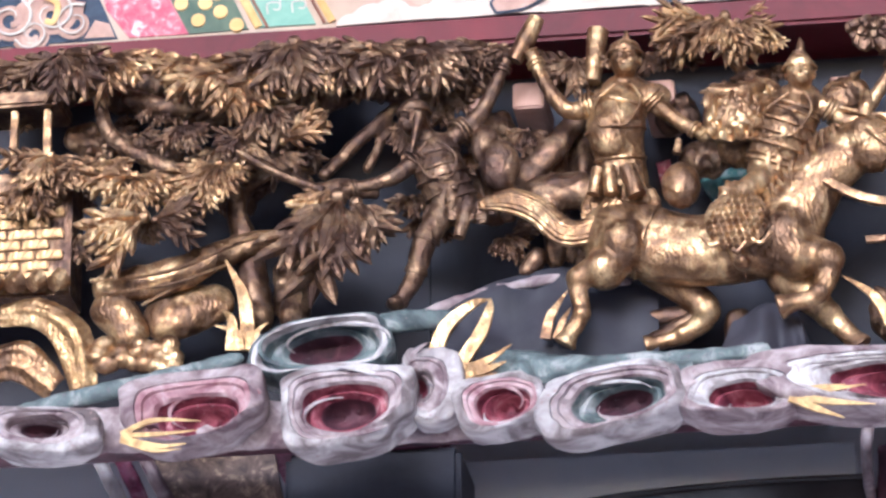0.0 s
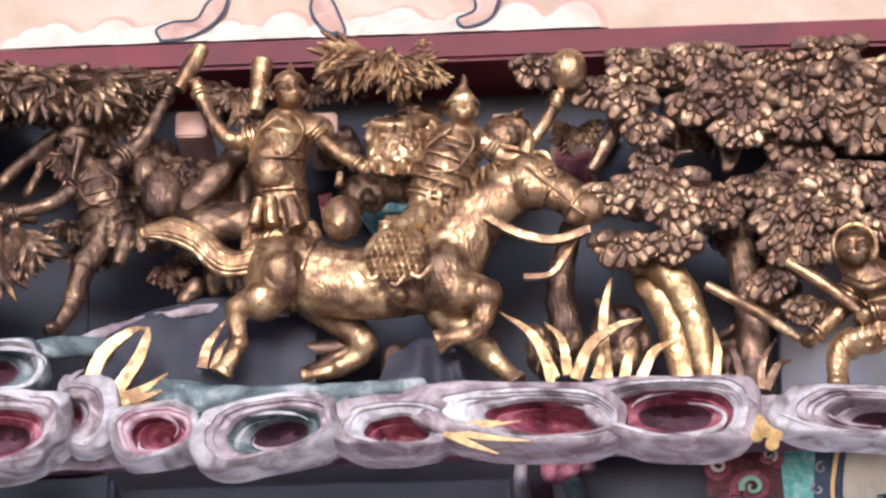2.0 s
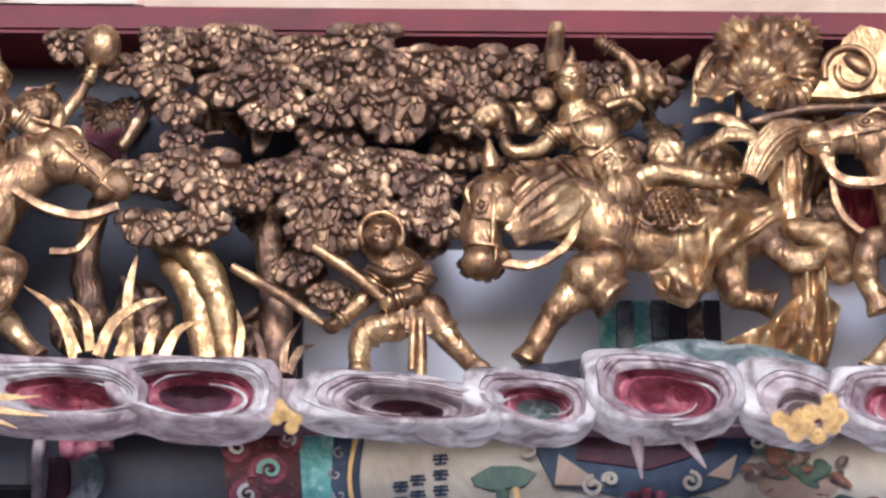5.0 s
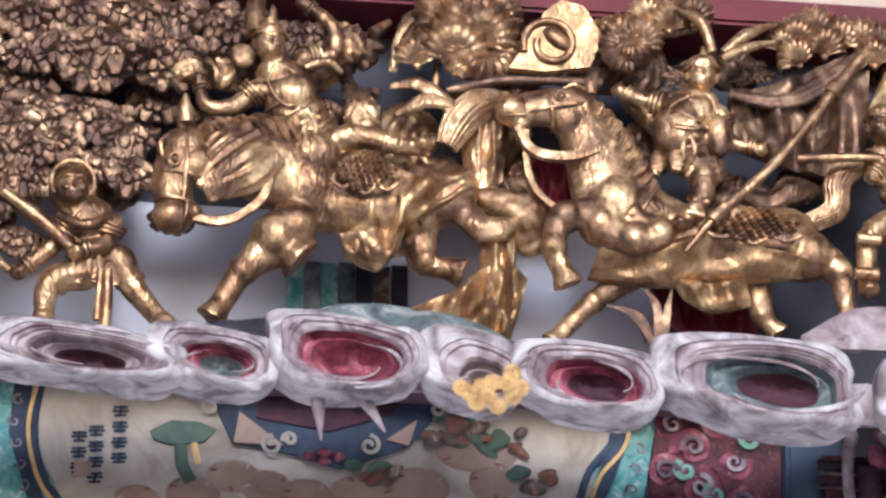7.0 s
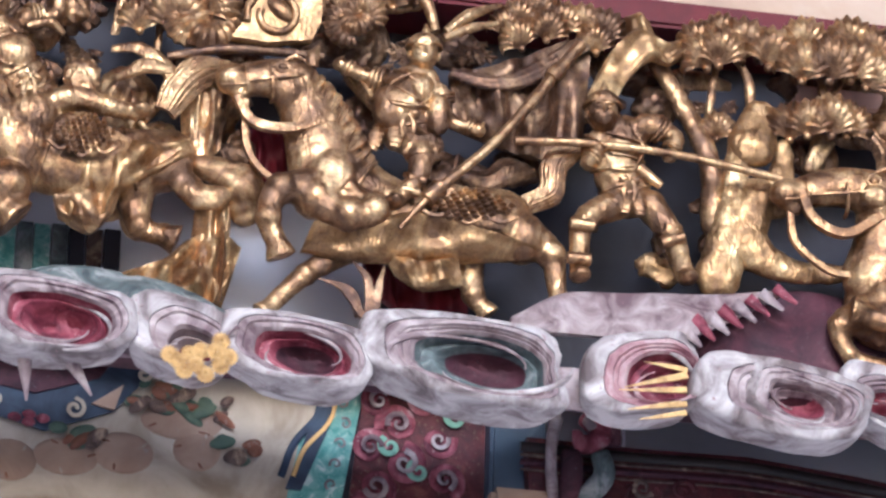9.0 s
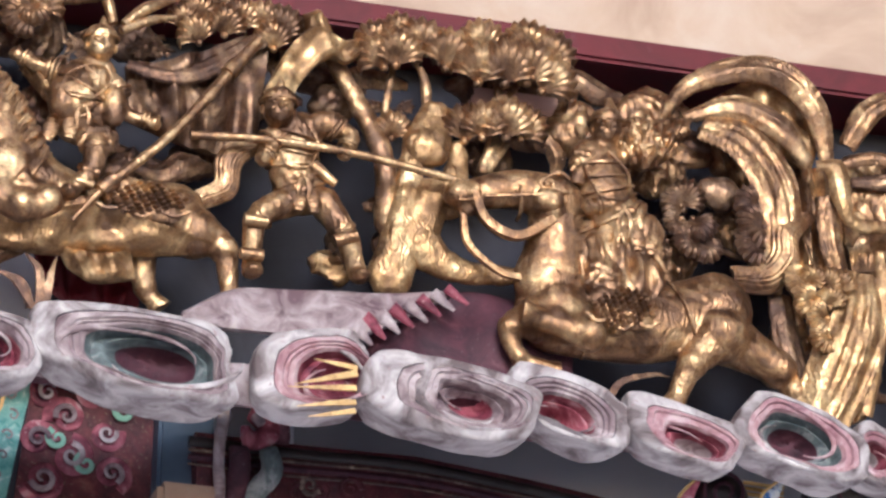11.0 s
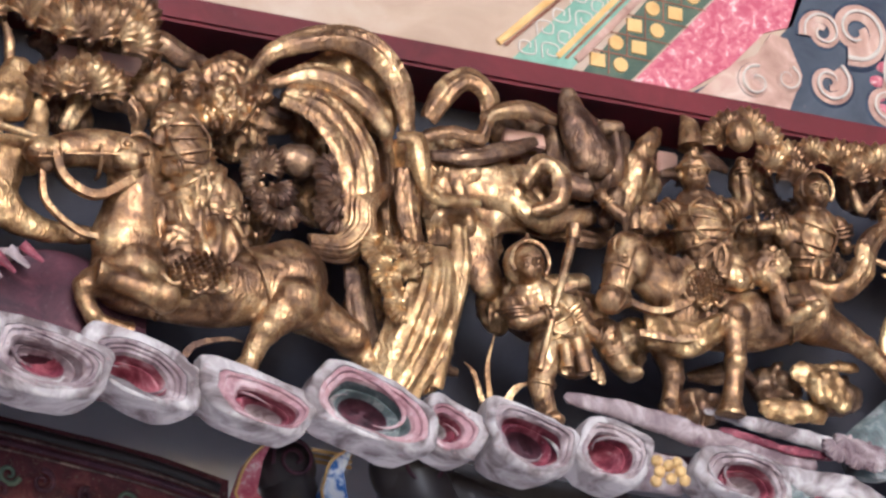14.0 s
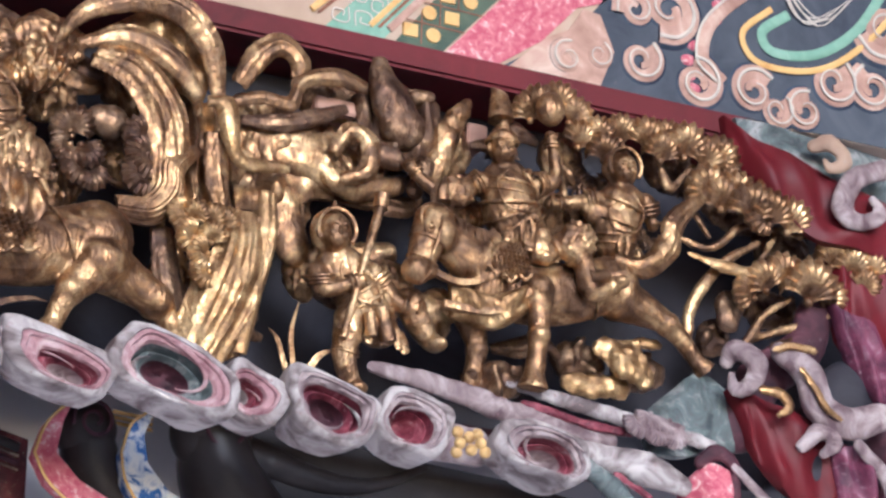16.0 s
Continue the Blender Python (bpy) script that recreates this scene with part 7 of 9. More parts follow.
cloud((-0.667, 3.958, 3.147), 132, 74, 56, 2, WHITE, PINK, HOLLOW, (0.0, -0.12), 0.62)
cloud((-0.587, 3.972, 3.170), 52, 82, 44, 8, WHITE, LILAC, PINK, (-0.3, 0.0), 0.4, "narrow white cloud fold with a crimson edge")
cloud((-0.523, 3.958, 3.143), 74, 54, 44, 10, WHITE, PINK, PINK, (0.1, -0.15), 0.6)
cloud((-0.416, 3.958, 3.139), 132, 60, 50, 10, WHITE, TEAL, HOLLOW, (0.12, -0.1), 0.62, "painted cloud scroll with white rim and slate hollow")
cloud((-0.298, 3.960, 3.143), 112, 54, 48, -2, LILAC, PINK, PINK, (0.1, -0.25), 0.5, "painted cloud scroll with lilac rim and crimson throat")
grass("yellow painted grass strands lying on a cloud", [([(-0.883, 3.935, 3.127), (-0.852, 3.930, 3.138), (-0.806, 3.932, 3.136)], 7), ([(-0.883, 3.934, 3.126), (-0.846, 3.928, 3.123), (-0.808, 3.930, 3.126)], 6), ([(-0.883, 3.934, 3.123), (-0.846, 3.928, 3.111), (-0.819, 3.930, 3.113)], 7), ([(-0.883, 3.934, 3.121), (-0.851, 3.928, 3.107), (-0.824, 3.930, 3.108)], 6)], YELLOW)
bank("lilac-grey painted cloud bank behind the scrolls", [(-0.289, 3.995, 3.166), (-0.074, 3.995, 3.162), (0.140, 3.995, 3.156), (0.386, 3.995, 3.155)], [36, 42, 40, 42], LILAC)
cloud((-0.180, 3.958, 3.148), 190, 58, 50, -3, LILAC, PINK, PINK, (0.25, -0.15), 0.55, "long lilac cloud scroll with crimson folds", 3)
cloud((-0.034, 3.958, 3.146), 158, 64, 52, -2, LILAC, PINK, HOLLOW, (0.0, -0.1), 0.66, "broad lilac cloud scroll with a maroon eye", 3)
cloud((0.152, 3.958, 3.137), 182, 54, 50, -5, WHITE, LILAC, HOLLOW, (0.1, -0.1), 0.55, "long white cloud scroll with a dark eye", 3)
cloud((0.282, 3.958, 3.139), 112, 56, 50, -8, WHITE, PINK, TEAL, (0.1, -0.1), 0.55)
grass("yellow painted grass spray on the lilac cloud", [([(-0.248, 3.935, 3.133), (-0.216, 3.930, 3.132), (-0.176, 3.932, 3.137)], 8), ([(-0.247, 3.934, 3.130), (-0.210, 3.928, 3.120), (-0.168, 3.930, 3.116)], 9), ([(-0.247, 3.934, 3.128), (-0.221, 3.928, 3.113), (-0.197, 3.930, 3.104)], 9), ([(-0.240, 3.934, 3.136), (-0.215, 3.928, 3.135), (-0.195, 3.930, 3.137)], 6)], YELLOW)
blossoms("small bunch of yellow painted flowers between clouds", ((0.045, 3.940, 3.131), (0.053, 3.936, 3.119), (0.043, 3.938, 3.116), (0.057, 3.938, 3.107), (0.048, 3.934, 3.123), (0.061, 3.940, 3.116)), 15)
bank("lilac-grey painted cloud bank behind the scrolls", [(0.296, 3.995, 3.155), (0.513, 3.995, 3.156), (0.732, 3.995, 3.151), (0.931, 3.995, 3.145)], [42, 42, 40, 40], LILAC)
cloud((0.404, 3.955, 3.146), 132, 76, 54, -3, WHITE, PINK, PINK, (0.1, -0.1), 0.66)
cloud((0.526, 3.960, 3.146), 100, 68, 48, -10, WHITE, LILAC, PINK, (0.2, -0.3), 0.45, "white cloud scroll with blue-grey bands")
cloud((0.636, 3.955, 3.136), 138, 66, 50, -6, WHITE, PINK, HOLLOW, (0.1, -0.1), 0.62)
cloud((0.803, 3.952, 3.143), 188, 78, 56, -4, WHITE, TEAL, HOLLOW, (0.12, -0.12), 0.64, "large white cloud scroll with a grey-green throat", 3)
blossoms("bunch of yellow painted chrysanthemums on the cloud", ((0.521, 3.930, 3.109), (0.537, 3.926, 3.105), (0.555, 3.926, 3.120), (0.561, 3.928, 3.107), (0.542, 3.930, 3.121), (0.547, 3.928, 3.097), (0.532, 3.932, 3.117), (0.569, 3.932, 3.118), (0.513, 3.932, 3.115), (0.527, 3.928, 3.099), (0.561, 3.932, 3.133)))
spikes = empty("spike_pair", (0.409, 3.980, 3.104), "pair of pale pink pointed pegs under the cloud", "pegs")
for p, q in (((0.382, 3.970, 3.113), (0.387, 3.980, 3.075)), ((0.426, 3.970, 3.115), (0.448, 3.980, 3.086))):
    bm = bmesh.new()
    tube(bm, [p, q], [14 * U, 2 * U], 10, 3)
    under(part("peg", bm, LILAC), spikes)
wing = empty("cloud_fringe", (1.078, 3.995, 3.238), "fringe of crimson-tipped cloud feathers", "cloud fringe")
for k in range(8):
    f = k / 7
    p = V((1.026, 3.982, 3.213)).lerp(V((1.127, 3.996, 3.268)), f)
    bm = bmesh.new()
    tube(bm, [p + Vector((-0.008, 0, 0.006)), p, p + Vector((0.014, -0.002, -0.016 + 0.006 * f))], [0.009 - 0.003 * f, 0.008 - 0.003 * f, 0.002], 8, 4, 0.7)
    under(part("feather", bm, PINK if k % 2 else LILAC), wing)
cloud((0.970, 3.958, 3.147), 112, 80, 50, 6, WHITE, PINK, PINK, (0.35, -0.15), 0.6, "layered white and crimson cloud fold", 4)
cloud((1.108, 3.954, 3.137), 162, 74, 54, -8, WHITE, LILAC, HOLLOW, (0.2, -0.1), 0.5, "white cloud scroll with a maroon eye", 3)
grass("yellow painted strands across the crimson cloud", [([(1.013, 3.930, 3.146), (0.987, 3.926, 3.137), (0.951, 3.928, 3.127)], 8), ([(1.012, 3.928, 3.130), (0.986, 3.924, 3.126), (0.945, 3.926, 3.123)], 7), ([(1.012, 3.928, 3.116), (0.986, 3.924, 3.110), (0.954, 3.926, 3.104)], 7), ([(1.012, 3.928, 3.107), (0.986, 3.924, 3.099), (0.965, 3.926, 3.095)], 6), ([(1.013, 3.930, 3.151), (0.992, 3.926, 3.152), (0.970, 3.928, 3.155)], 6)], YELLOW)
bank("lilac-grey painted cloud bank behind the scrolls", [(1.066, 3.995, 3.156), (1.299, 3.995, 3.149), (1.538, 3.995, 3.143), (1.823, 3.995, 3.137)], [40, 40, 40, 40], LILAC)
cloud((1.126, 3.950, 3.134), 108, 62, 46, -14, WHITE, LILAC, PINK, (0.05, -0.05), 0.62)
cloud((1.235, 3.960, 3.143), 112, 62, 46, -16, WHITE, PINK, PINK, (-0.05, -0.3), 0.5, "white and crimson cloud fold", 3)
cloud((1.349, 3.960, 3.131), 122, 50, 46, -14, WHITE, PINK, LILAC, (0.15, -0.2), 0.5, "greyed white cloud scroll with a crimson lip")
cloud((1.468, 3.955, 3.136), 118, 68, 52, -14, WHITE, TEAL, HOLLOW, (0.0, -0.1), 0.64, "grey cloud scroll with a crimson-lipped eye")
cloud((1.561, 3.962, 3.131), 66, 56, 44, -18, WHITE, PINK, WHITE, (-0.2, -0.1), 0.45, "white and crimson cloud fold")
cloud((1.638, 3.955, 3.129), 90, 66, 50, -14, WHITE, PINK, HOLLOW, (0.05, -0.1), 0.64)
cloud((1.733, 3.958, 3.130), 76, 64, 48, -16, WHITE, PINK, PINK, (-0.1, -0.1), 0.6)
cloud((1.878, 3.958, 3.125), 92, 56, 46, -14, WHITE, PINK, LILAC, (0.1, -0.1), 0.6)
bank("blue-lilac cloud ledge under the commander's horse", [(1.711, 4.005, 3.208), (1.798, 3.998, 3.196), (1.881, 3.995, 3.179), (1.980, 3.995, 3.172)], [14, 24, 24, 16], LILAC, 0.6)
bank("white and crimson cloud streamer", [(1.865, 4.005, 3.217), (1.929, 4.000, 3.208), (2.027, 3.998, 3.197), (2.103, 4.002, 3.190)], [10, 16, 18, 14], WHITE, 0.6)
bank("crimson seam between two pale cloud streamers", [(1.879, 3.992, 3.194), (1.963, 3.988, 3.181), (2.044, 3.992, 3.186)], [8, 10, 6], PINK, 0.7)
bank("pale folded cloud tail", [(1.951, 3.990, 3.153), (2.016, 3.988, 3.145), (2.065, 3.992, 3.136)], [22, 36, 22], WHITE, 0.6)
bank("grey-green cloud tail fold", [(1.944, 3.975, 3.129), (1.977, 3.975, 3.110), (2.000, 3.980, 3.096)], [20, 26, 20], TEAL, 0.6)
bank("crimson cloud tail fold", [(1.976, 3.972, 3.127), (2.015, 3.972, 3.109)], [8, 10], PINK, 0.6)
bunch = empty("bud_bunch", (1.797, 3.950, 3.123), "bunch of round yellow painted buds", "flowers")
for hub in ((1.780, 3.940, 3.129), (1.791, 3.936, 3.124), (1.804, 3.936, 3.120), (1.782, 3.938, 3.117), (1.794, 3.936, 3.111), (1.810, 3.938, 3.112), (1.780, 3.942, 3.108), (1.802, 3.940, 3.130)):
    bm = bmesh.new()
    ball(bm, hub, (12 * U, 10 * U, 12 * U), (0, 0, 0), 10)
    under(part("bud", bm, YELLOW), bunch)
for k, hub in enumerate(((2.002, 3.975, 3.185), (2.022, 3.974, 3.180), (2.042, 3.975, 3.180), (2.016, 3.976, 3.193), (2.039, 3.976, 3.189))):
    rosette = empty("shell_rosette", hub, "small pale shell-ribbed cloud tip", "cloud tip", "shell tips")
    tuft(hub, 22, 260, LILAC, rosette)

cloth("dark slate hillside carved under the horse", [(-0.600, 4.040, 3.280), (-0.535, 4.045, 3.309), (-0.469, 4.050, 3.321), (-0.380, 4.055, 3.295)], [(-0.598, 4.030, 3.223), (-0.516, 4.035, 3.221), (-0.456, 4.040, 3.221), (-0.379, 4.045, 3.220)], NAVY, 2, 8, "cloud_slope", "cloud")
cloth("slate cloud slope under the front hooves", [(-0.307, 4.038, 3.250), (-0.274, 4.032, 3.264), (-0.247, 4.034, 3.258), (-0.236, 4.038, 3.235)], [(-0.323, 4.020, 3.202), (-0.279, 4.018, 3.200), (-0.247, 4.020, 3.199), (-0.225, 4.024, 3.200)], NAVY, 2, 8, "cloud_slope", "cloud")
cloth("slate cloud slope between the scrolls", [(-0.528, 4.000, 3.220), (-0.473, 4.000, 3.212), (-0.408, 4.002, 3.204), (-0.343, 4.005, 3.209)], [(-0.520, 3.982, 3.177), (-0.471, 3.982, 3.175), (-0.406, 3.984, 3.180), (-0.342, 3.988, 3.184)], TEAL, 3, 8, "cloud_slope", "cloud")
cloth("slate-topped cloud mass under the riders", [(0.350, 4.005, 3.199), (0.394, 4.008, 3.222), (0.459, 4.010, 3.228), (0.537, 4.012, 3.216), (0.576, 4.008, 3.196)], [(0.342, 3.972, 3.172), (0.396, 3.972, 3.180), (0.466, 3.974, 3.184), (0.532, 3.978, 3.185), (0.568, 3.982, 3.180)], TEAL, 3, 7, "cloud_slope", "cloud")
cloth("dark slate cloud slope behind the scrolls", [(0.226, 4.005, 3.186), (0.280, 4.005, 3.198), (0.350, 4.008, 3.209)], [(0.231, 3.982, 3.169), (0.284, 3.982, 3.173), (0.349, 3.984, 3.177)], NAVY, 3, 6, "cloud_slope", "cloud")
cloth("pale blue-lilac cloud wing under the spearman", [(0.855, 4.000, 3.217), (0.908, 4.000, 3.246), (0.988, 4.002, 3.256), (1.058, 4.005, 3.263), (1.131, 4.010, 3.279)], [(0.850, 3.976, 3.190), (0.914, 3.976, 3.196), (0.988, 3.978, 3.199), (1.041, 3.984, 3.213), (1.129, 4.004, 3.270)], LILAC, 2, 7, "cloud_slope", "cloud", 0.3)
cloth("dark maroon cloud slope by the prancing horse", [(1.053, 4.030, 3.249), (1.112, 4.035, 3.281), (1.176, 4.035, 3.288), (1.265, 4.040, 3.269)], [(1.042, 4.010, 3.175), (1.105, 4.012, 3.188), (1.181, 4.014, 3.191), (1.257, 4.016, 3.193)], HOLLOW, 2, 10, "cloud_slope", "cloud")
cloth("soft grey-green cloud against the end bracket", [(2.030, 4.030, 3.217), (2.066, 4.022, 3.253), (2.100, 4.024, 3.279), (2.138, 4.030, 3.262)], [(2.036, 4.015, 3.175), (2.067, 4.010, 3.173), (2.102, 4.012, 3.186), (2.140, 4.020, 3.195)], TEAL, 1.5, 7, "cloud_slope", "cloud")
cloth("dark brown gilded rock flange under the commander's horse", [(1.818, 4.015, 3.224), (1.847, 4.008, 3.240), (1.887, 4.010, 3.241)], [(1.825, 4.015, 3.194), (1.855, 4.010, 3.198), (1.882, 4.012, 3.210)], OLD_GOLD, 2, 10, "carved_rock", "rock")


# ---- painted fields on the board above the rail ----
GREEN = painted("sea_green_paint", [(0.3, (0.16, 0.30, 0.22)), (0.7, (0.30, 0.46, 0.36))], 20, 0.6, 0.15, (0.35, 0.42, 0.36), 0.28)
OLIVE = painted("dark_olive_paint", [(0.3, (0.05, 0.08, 0.06)), (0.7, (0.12, 0.15, 0.10))], 20, 0.6, 0.15, (0.2, 0.2, 0.15), 0.28)
OCHRE = painted("ochre_paint", [(0.3, (0.55, 0.32, 0.10)), (0.7, (0.74, 0.50, 0.20))], 24, 0.6, 0.15, (0.5, 0.35, 0.2), 0.28)
ROSE = painted("mottled_rose_paint", [(0.40, (0.42, 0.08, 0.125)), (0.56, (0.54, 0.17, 0.205)), (0.66, (0.68, 0.50, 0.48))], 90, 0.6, 0.2, (0.86, 0.75, 0.72), 0.33)
BROWN_LINE = painted("brown_line_paint", [(0.3, (0.12, 0.05, 0.03)), (0.7, (0.28, 0.12, 0.07))], 30, 0.6, 0.1)
BLUSH = painted("blush_scroll_paint", [(0.3, (0.30, 0.17, 0.13)), (0.55, (0.47, 0.30, 0.235)), (0.75, (0.62, 0.48, 0.40))], 26, 0.6, 0.15, (0.40, 0.28, 0.24), 0.28)
SLATE = painted("slate_ground_paint", [(0.3, (0.035, 0.042, 0.062)), (0.7, (0.085, 0.095, 0.12))], 14, 0.6, 0.15, (0.12, 0.11, 0.12), 0.30)
INK = painted("ink_blue_paint", [(0.3, (0.015, 0.02, 0.04)), (0.7, (0.05, 0.07, 0.11))], 20, 0.55, 0.15, (0.1, 0.1, 0.12), 0.28)
PUFF_EDGE = painted("salmon_cloud_paint", [(0.3, (0.40, 0.235, 0.175)), (0.7, (0.52, 0.34, 0.255))], 30, 0.6, 0.1, (0.5, 0.34, 0.28), 0.27)
PUFF = painted("cream_white_cloud_paint", [(0.3, (0.46, 0.345, 0.275)), (0.6, (0.60, 0.50, 0.425))], 30, 0.6, 0.1, (0.6, 0.42, 0.34), 0.27)
PALE = painted("pale_line_paint", [(0.3, (0.46, 0.40, 0.35)), (0.7, (0.62, 0.57, 0.50))], 30, 0.6, 0.1)
YB = 4.084


def field(name, pts, material, thick=0.002):
    return patch(name, pts, YB, material, board_root, thick)


def line_on(pts, w, material, lift=0.003, taper=False):
    return stroke("painted_line", pts, w, material, board_root, YB - lift, 0.3, taper)


def scroll(c, r, start, way=1, turns=1.4):
    """A painted cloud curl: dark outline, blush body, pale edge."""
    stroke("scroll_outline", curl(c, r * 1.04, turns, start, way, 0.75), r * 0.50, INK, board_root, YB - 0.002, 0.2)
    stroke("scroll_body", curl(c, r, turns, start, way, 0.75), r * 0.38, BLUSH, board_root, YB - 0.004, 0.2)
    stroke("scroll_edge", curl(c, r * 1.12, turns * 0.8, start, way, 0.7), r * 0.08, PALE, board_root, YB - 0.008, 0.4)


field("green_band", [(1.673, 4.085, 3.6155), (1.742, 4.085, 3.6155), (1.852, 4.085, 3.762), (1.788, 4.085, 3.749)], GREEN)
line_on([(1.656, 4.085, 3.631), (1.774, 4.085, 3.754)], 7, OCHRE)
line_on([(1.664, 4.085, 3.629), (1.784, 4.085, 3.756)], 3, BROWN_LINE)
line_on([(1.735, 4.085, 3.627), (1.845, 4.085, 3.761)], 3, BROWN_LINE)
line_on([(1.725, 4.085, 3.627), (1.835, 4.085, 3.759)], 6, OCHRE)
line_on([(1.747, 4.085, 3.627), (1.862, 4.085, 3.766)], 8, BLUSH)
field("lattice_band", [(1.755, 4.085, 3.6155), (1.812, 4.085, 3.6155), (1.951, 4.085, 3.782), (1.869, 4.085, 3.766)], OLIVE)
for k in range(7):
    for j in range(2):
        p = V((1.772, 4.085, 3.632)) + Vector((0.0215 * k + 0.027 * j, 0, 0.0245 * k - 0.001 * j))
        if k % 2 == j:
            field("lattice_square", [p + Vector((dx, 0, dz)) for dx, dz in ((-0.0085, -0.0075), (0.0085, -0.0075), (0.0085, 0.0075), (-0.0085, 0.0075))], OCHRE, 0.004)
        else:
            field("lattice_disc", [p + Vector((0.0085 * math.cos(a), 0, 0.0085 * math.sin(a))) for a in [i * math.pi / 6 for i in range(12)]], OCHRE, 0.004)
    p = V((1.772, 4.085, 3.632)) + Vector((0.0215 * k - 0.011, 0, 0.0245 * k + 0.012))
    line_on([p, p + Vector((0.075, 0, -0.002))], 1.6, BROWN_LINE, 0.003)
    line_on([p + Vector((0.024, 0, 0.012)), p + Vector((0.024, 0, -0.026))], 1.6, BROWN_LINE, 0.003)
field("rose_band", [(1.815, 4.085, 3.6155), (1.879, 4.085, 3.6155), (1.930, 4.085, 3.654), (1.972, 4.085, 3.703), (2.006, 4.085, 3.717), (2.035, 4.085, 3.798), (1.955, 4.085, 3.783)], ROSE)
for k in range(6):
    for j in range(2):
        p = V((1.690, 4.085, 3.634)) + Vector((k * 0.0195 + j * 0.026, 0, k * 0.0225 - j * 0.003))
        m = 0.0085 * (1 if (k + j) % 2 else -1)
        line_on([p + Vector((-m, 0, -m)), p + Vector((-m, 0, m)), p + Vector((m, 0, m)), p + Vector((m, 0, -m * 0.4)), p + Vector((-m * 0.3, 0, -m * 0.4)), p + Vector((-m * 0.3, 0, m * 0.3))], 1.7, PALE, 0.003)
field("ink_field", [(1.885, 4.085, 3.6155), (1.988, 4.085, 3.6155), (2.135, 4.085, 3.6155), (2.257, 4.085, 3.6155), (2.365, 4.085, 3.6155), (2.462, 4.085, 3.6155), (2.465, 4.085, 3.882), (2.020, 4.085, 3.780), (2.000, 4.085, 3.713), (1.966, 4.085, 3.672)], SLATE)
field("blush_cloud", [(1.891, 4.085, 3.6155), (2.002, 4.085, 3.6155), (2.018, 4.085, 3.659), (2.000, 4.085, 3.700), (1.979, 4.085, 3.703), (1.962, 4.085, 3.674), (1.935, 4.085, 3.659)], BLUSH, 0.003)
for c, r, a, w in (((1.960, 4.085, 3.640), 32, 80, 1), ((1.998, 4.085, 3.651), 26, 70, -1), ((2.050, 4.085, 3.656), 42, 60, -1), ((2.084, 4.085, 3.725), 60, 250, 1), ((2.042, 4.085, 3.716), 40, 200, -1), ((2.192, 4.085, 3.649), 46, 40, 1), ((2.293, 4.085, 3.681), 48, 60, -1), ((2.344, 4.085, 3.685), 46, 120, 1), ((2.257, 4.085, 3.638), 40, 80, 1), ((2.221, 4.085, 3.631), 34, 60, -1), ((2.121, 4.085, 3.644), 50, 100, -1), ((2.359, 4.085, 3.758), 60, 200, 1)):
    scroll(c, r, a, w)
line_on([(2.153, 4.085, 3.651), (2.127, 4.085, 3.673), (2.134, 4.085, 3.716), (2.169, 4.085, 3.758), (2.220, 4.085, 3.798)], 16, BLUSH, 0.004)
line_on([(2.143, 4.085, 3.649), (2.118, 4.085, 3.671), (2.125, 4.085, 3.717), (2.162, 4.085, 3.762)], 3, PALE, 0.008)
line_on([(2.213, 4.085, 3.754), (2.177, 4.085, 3.718), (2.192, 4.085, 3.687), (2.242, 4.085, 3.684), (2.293, 4.085, 3.702), (2.344, 4.085, 3.748), (2.389, 4.085, 3.808)], 7, OCHRE, 0.005)
line_on([(2.235, 4.085, 3.752), (2.202, 4.085, 3.724), (2.217, 4.085, 3.702), (2.271, 4.085, 3.711), (2.322, 4.085, 3.750), (2.359, 4.085, 3.808)], 11, GREEN, 0.004)
for k in range(7):
    line_on([(2.220, 4.085, 3.798), V((2.242, 4.085, 3.754)) + Vector((k * 0.006, 0, -0.004 * (k % 3))), V((2.271, 4.085, 3.746)) + Vector((k * 0.010, 0, 0.010 * k))], 2.2, PALE, 0.006, True)
for p in ((2.149, 4.084, 3.745), (2.142, 4.084, 3.727), (2.13, 4.084, 3.709), (2.118, 4.084, 3.689), (2.111, 4.084, 3.67), (2.11, 4.084, 3.652), (2.116, 4.084, 3.637)):
    bm = bmesh.new()
    ball(bm, (p[0], YB, p[2]), (21 * U, 0.005, 14 * U), (0, 0, 0), 12)
    under(part("painted_bead", bm, ROSE), board_root)
field("green_band", [(-0.785, 4.085, 3.621), (-0.726, 4.085, 3.621), (-0.759, 4.085, 3.691), (-0.818, 4.085, 3.695)], GREEN)
line_on([(-0.709, 4.085, 3.622), (-0.744, 4.085, 3.690)], 7, OCHRE)
line_on([(-0.717, 4.085, 3.621), (-0.751, 4.085, 3.690)], 3, BROWN_LINE)
line_on([(-0.785, 4.085, 3.621), (-0.821, 4.085, 3.695)], 8, OCHRE)
line_on([(-0.776, 4.085, 3.620), (-0.813, 4.085, 3.695)], 3, BROWN_LINE)
field("lattice_band", [(-0.858, 4.085, 3.619), (-0.796, 4.085, 3.620), (-0.830, 4.085, 3.696), (-0.898, 4.085, 3.701)], OLIVE)
for c in ((-0.866, 4.085, 3.653), (-0.848, 4.085, 3.633), (-0.847, 4.085, 3.666), (-0.825, 4.085, 3.641), (-0.829, 4.085, 3.662), (-0.808, 4.085, 3.625), (-0.841, 4.085, 3.652)):
    field("lattice_disc", [V(c) + Vector((0.0075 * math.cos(a), 0, 0.0075 * math.sin(a))) for a in [i * math.pi / 6 for i in range(12)]], OCHRE, 0.004)
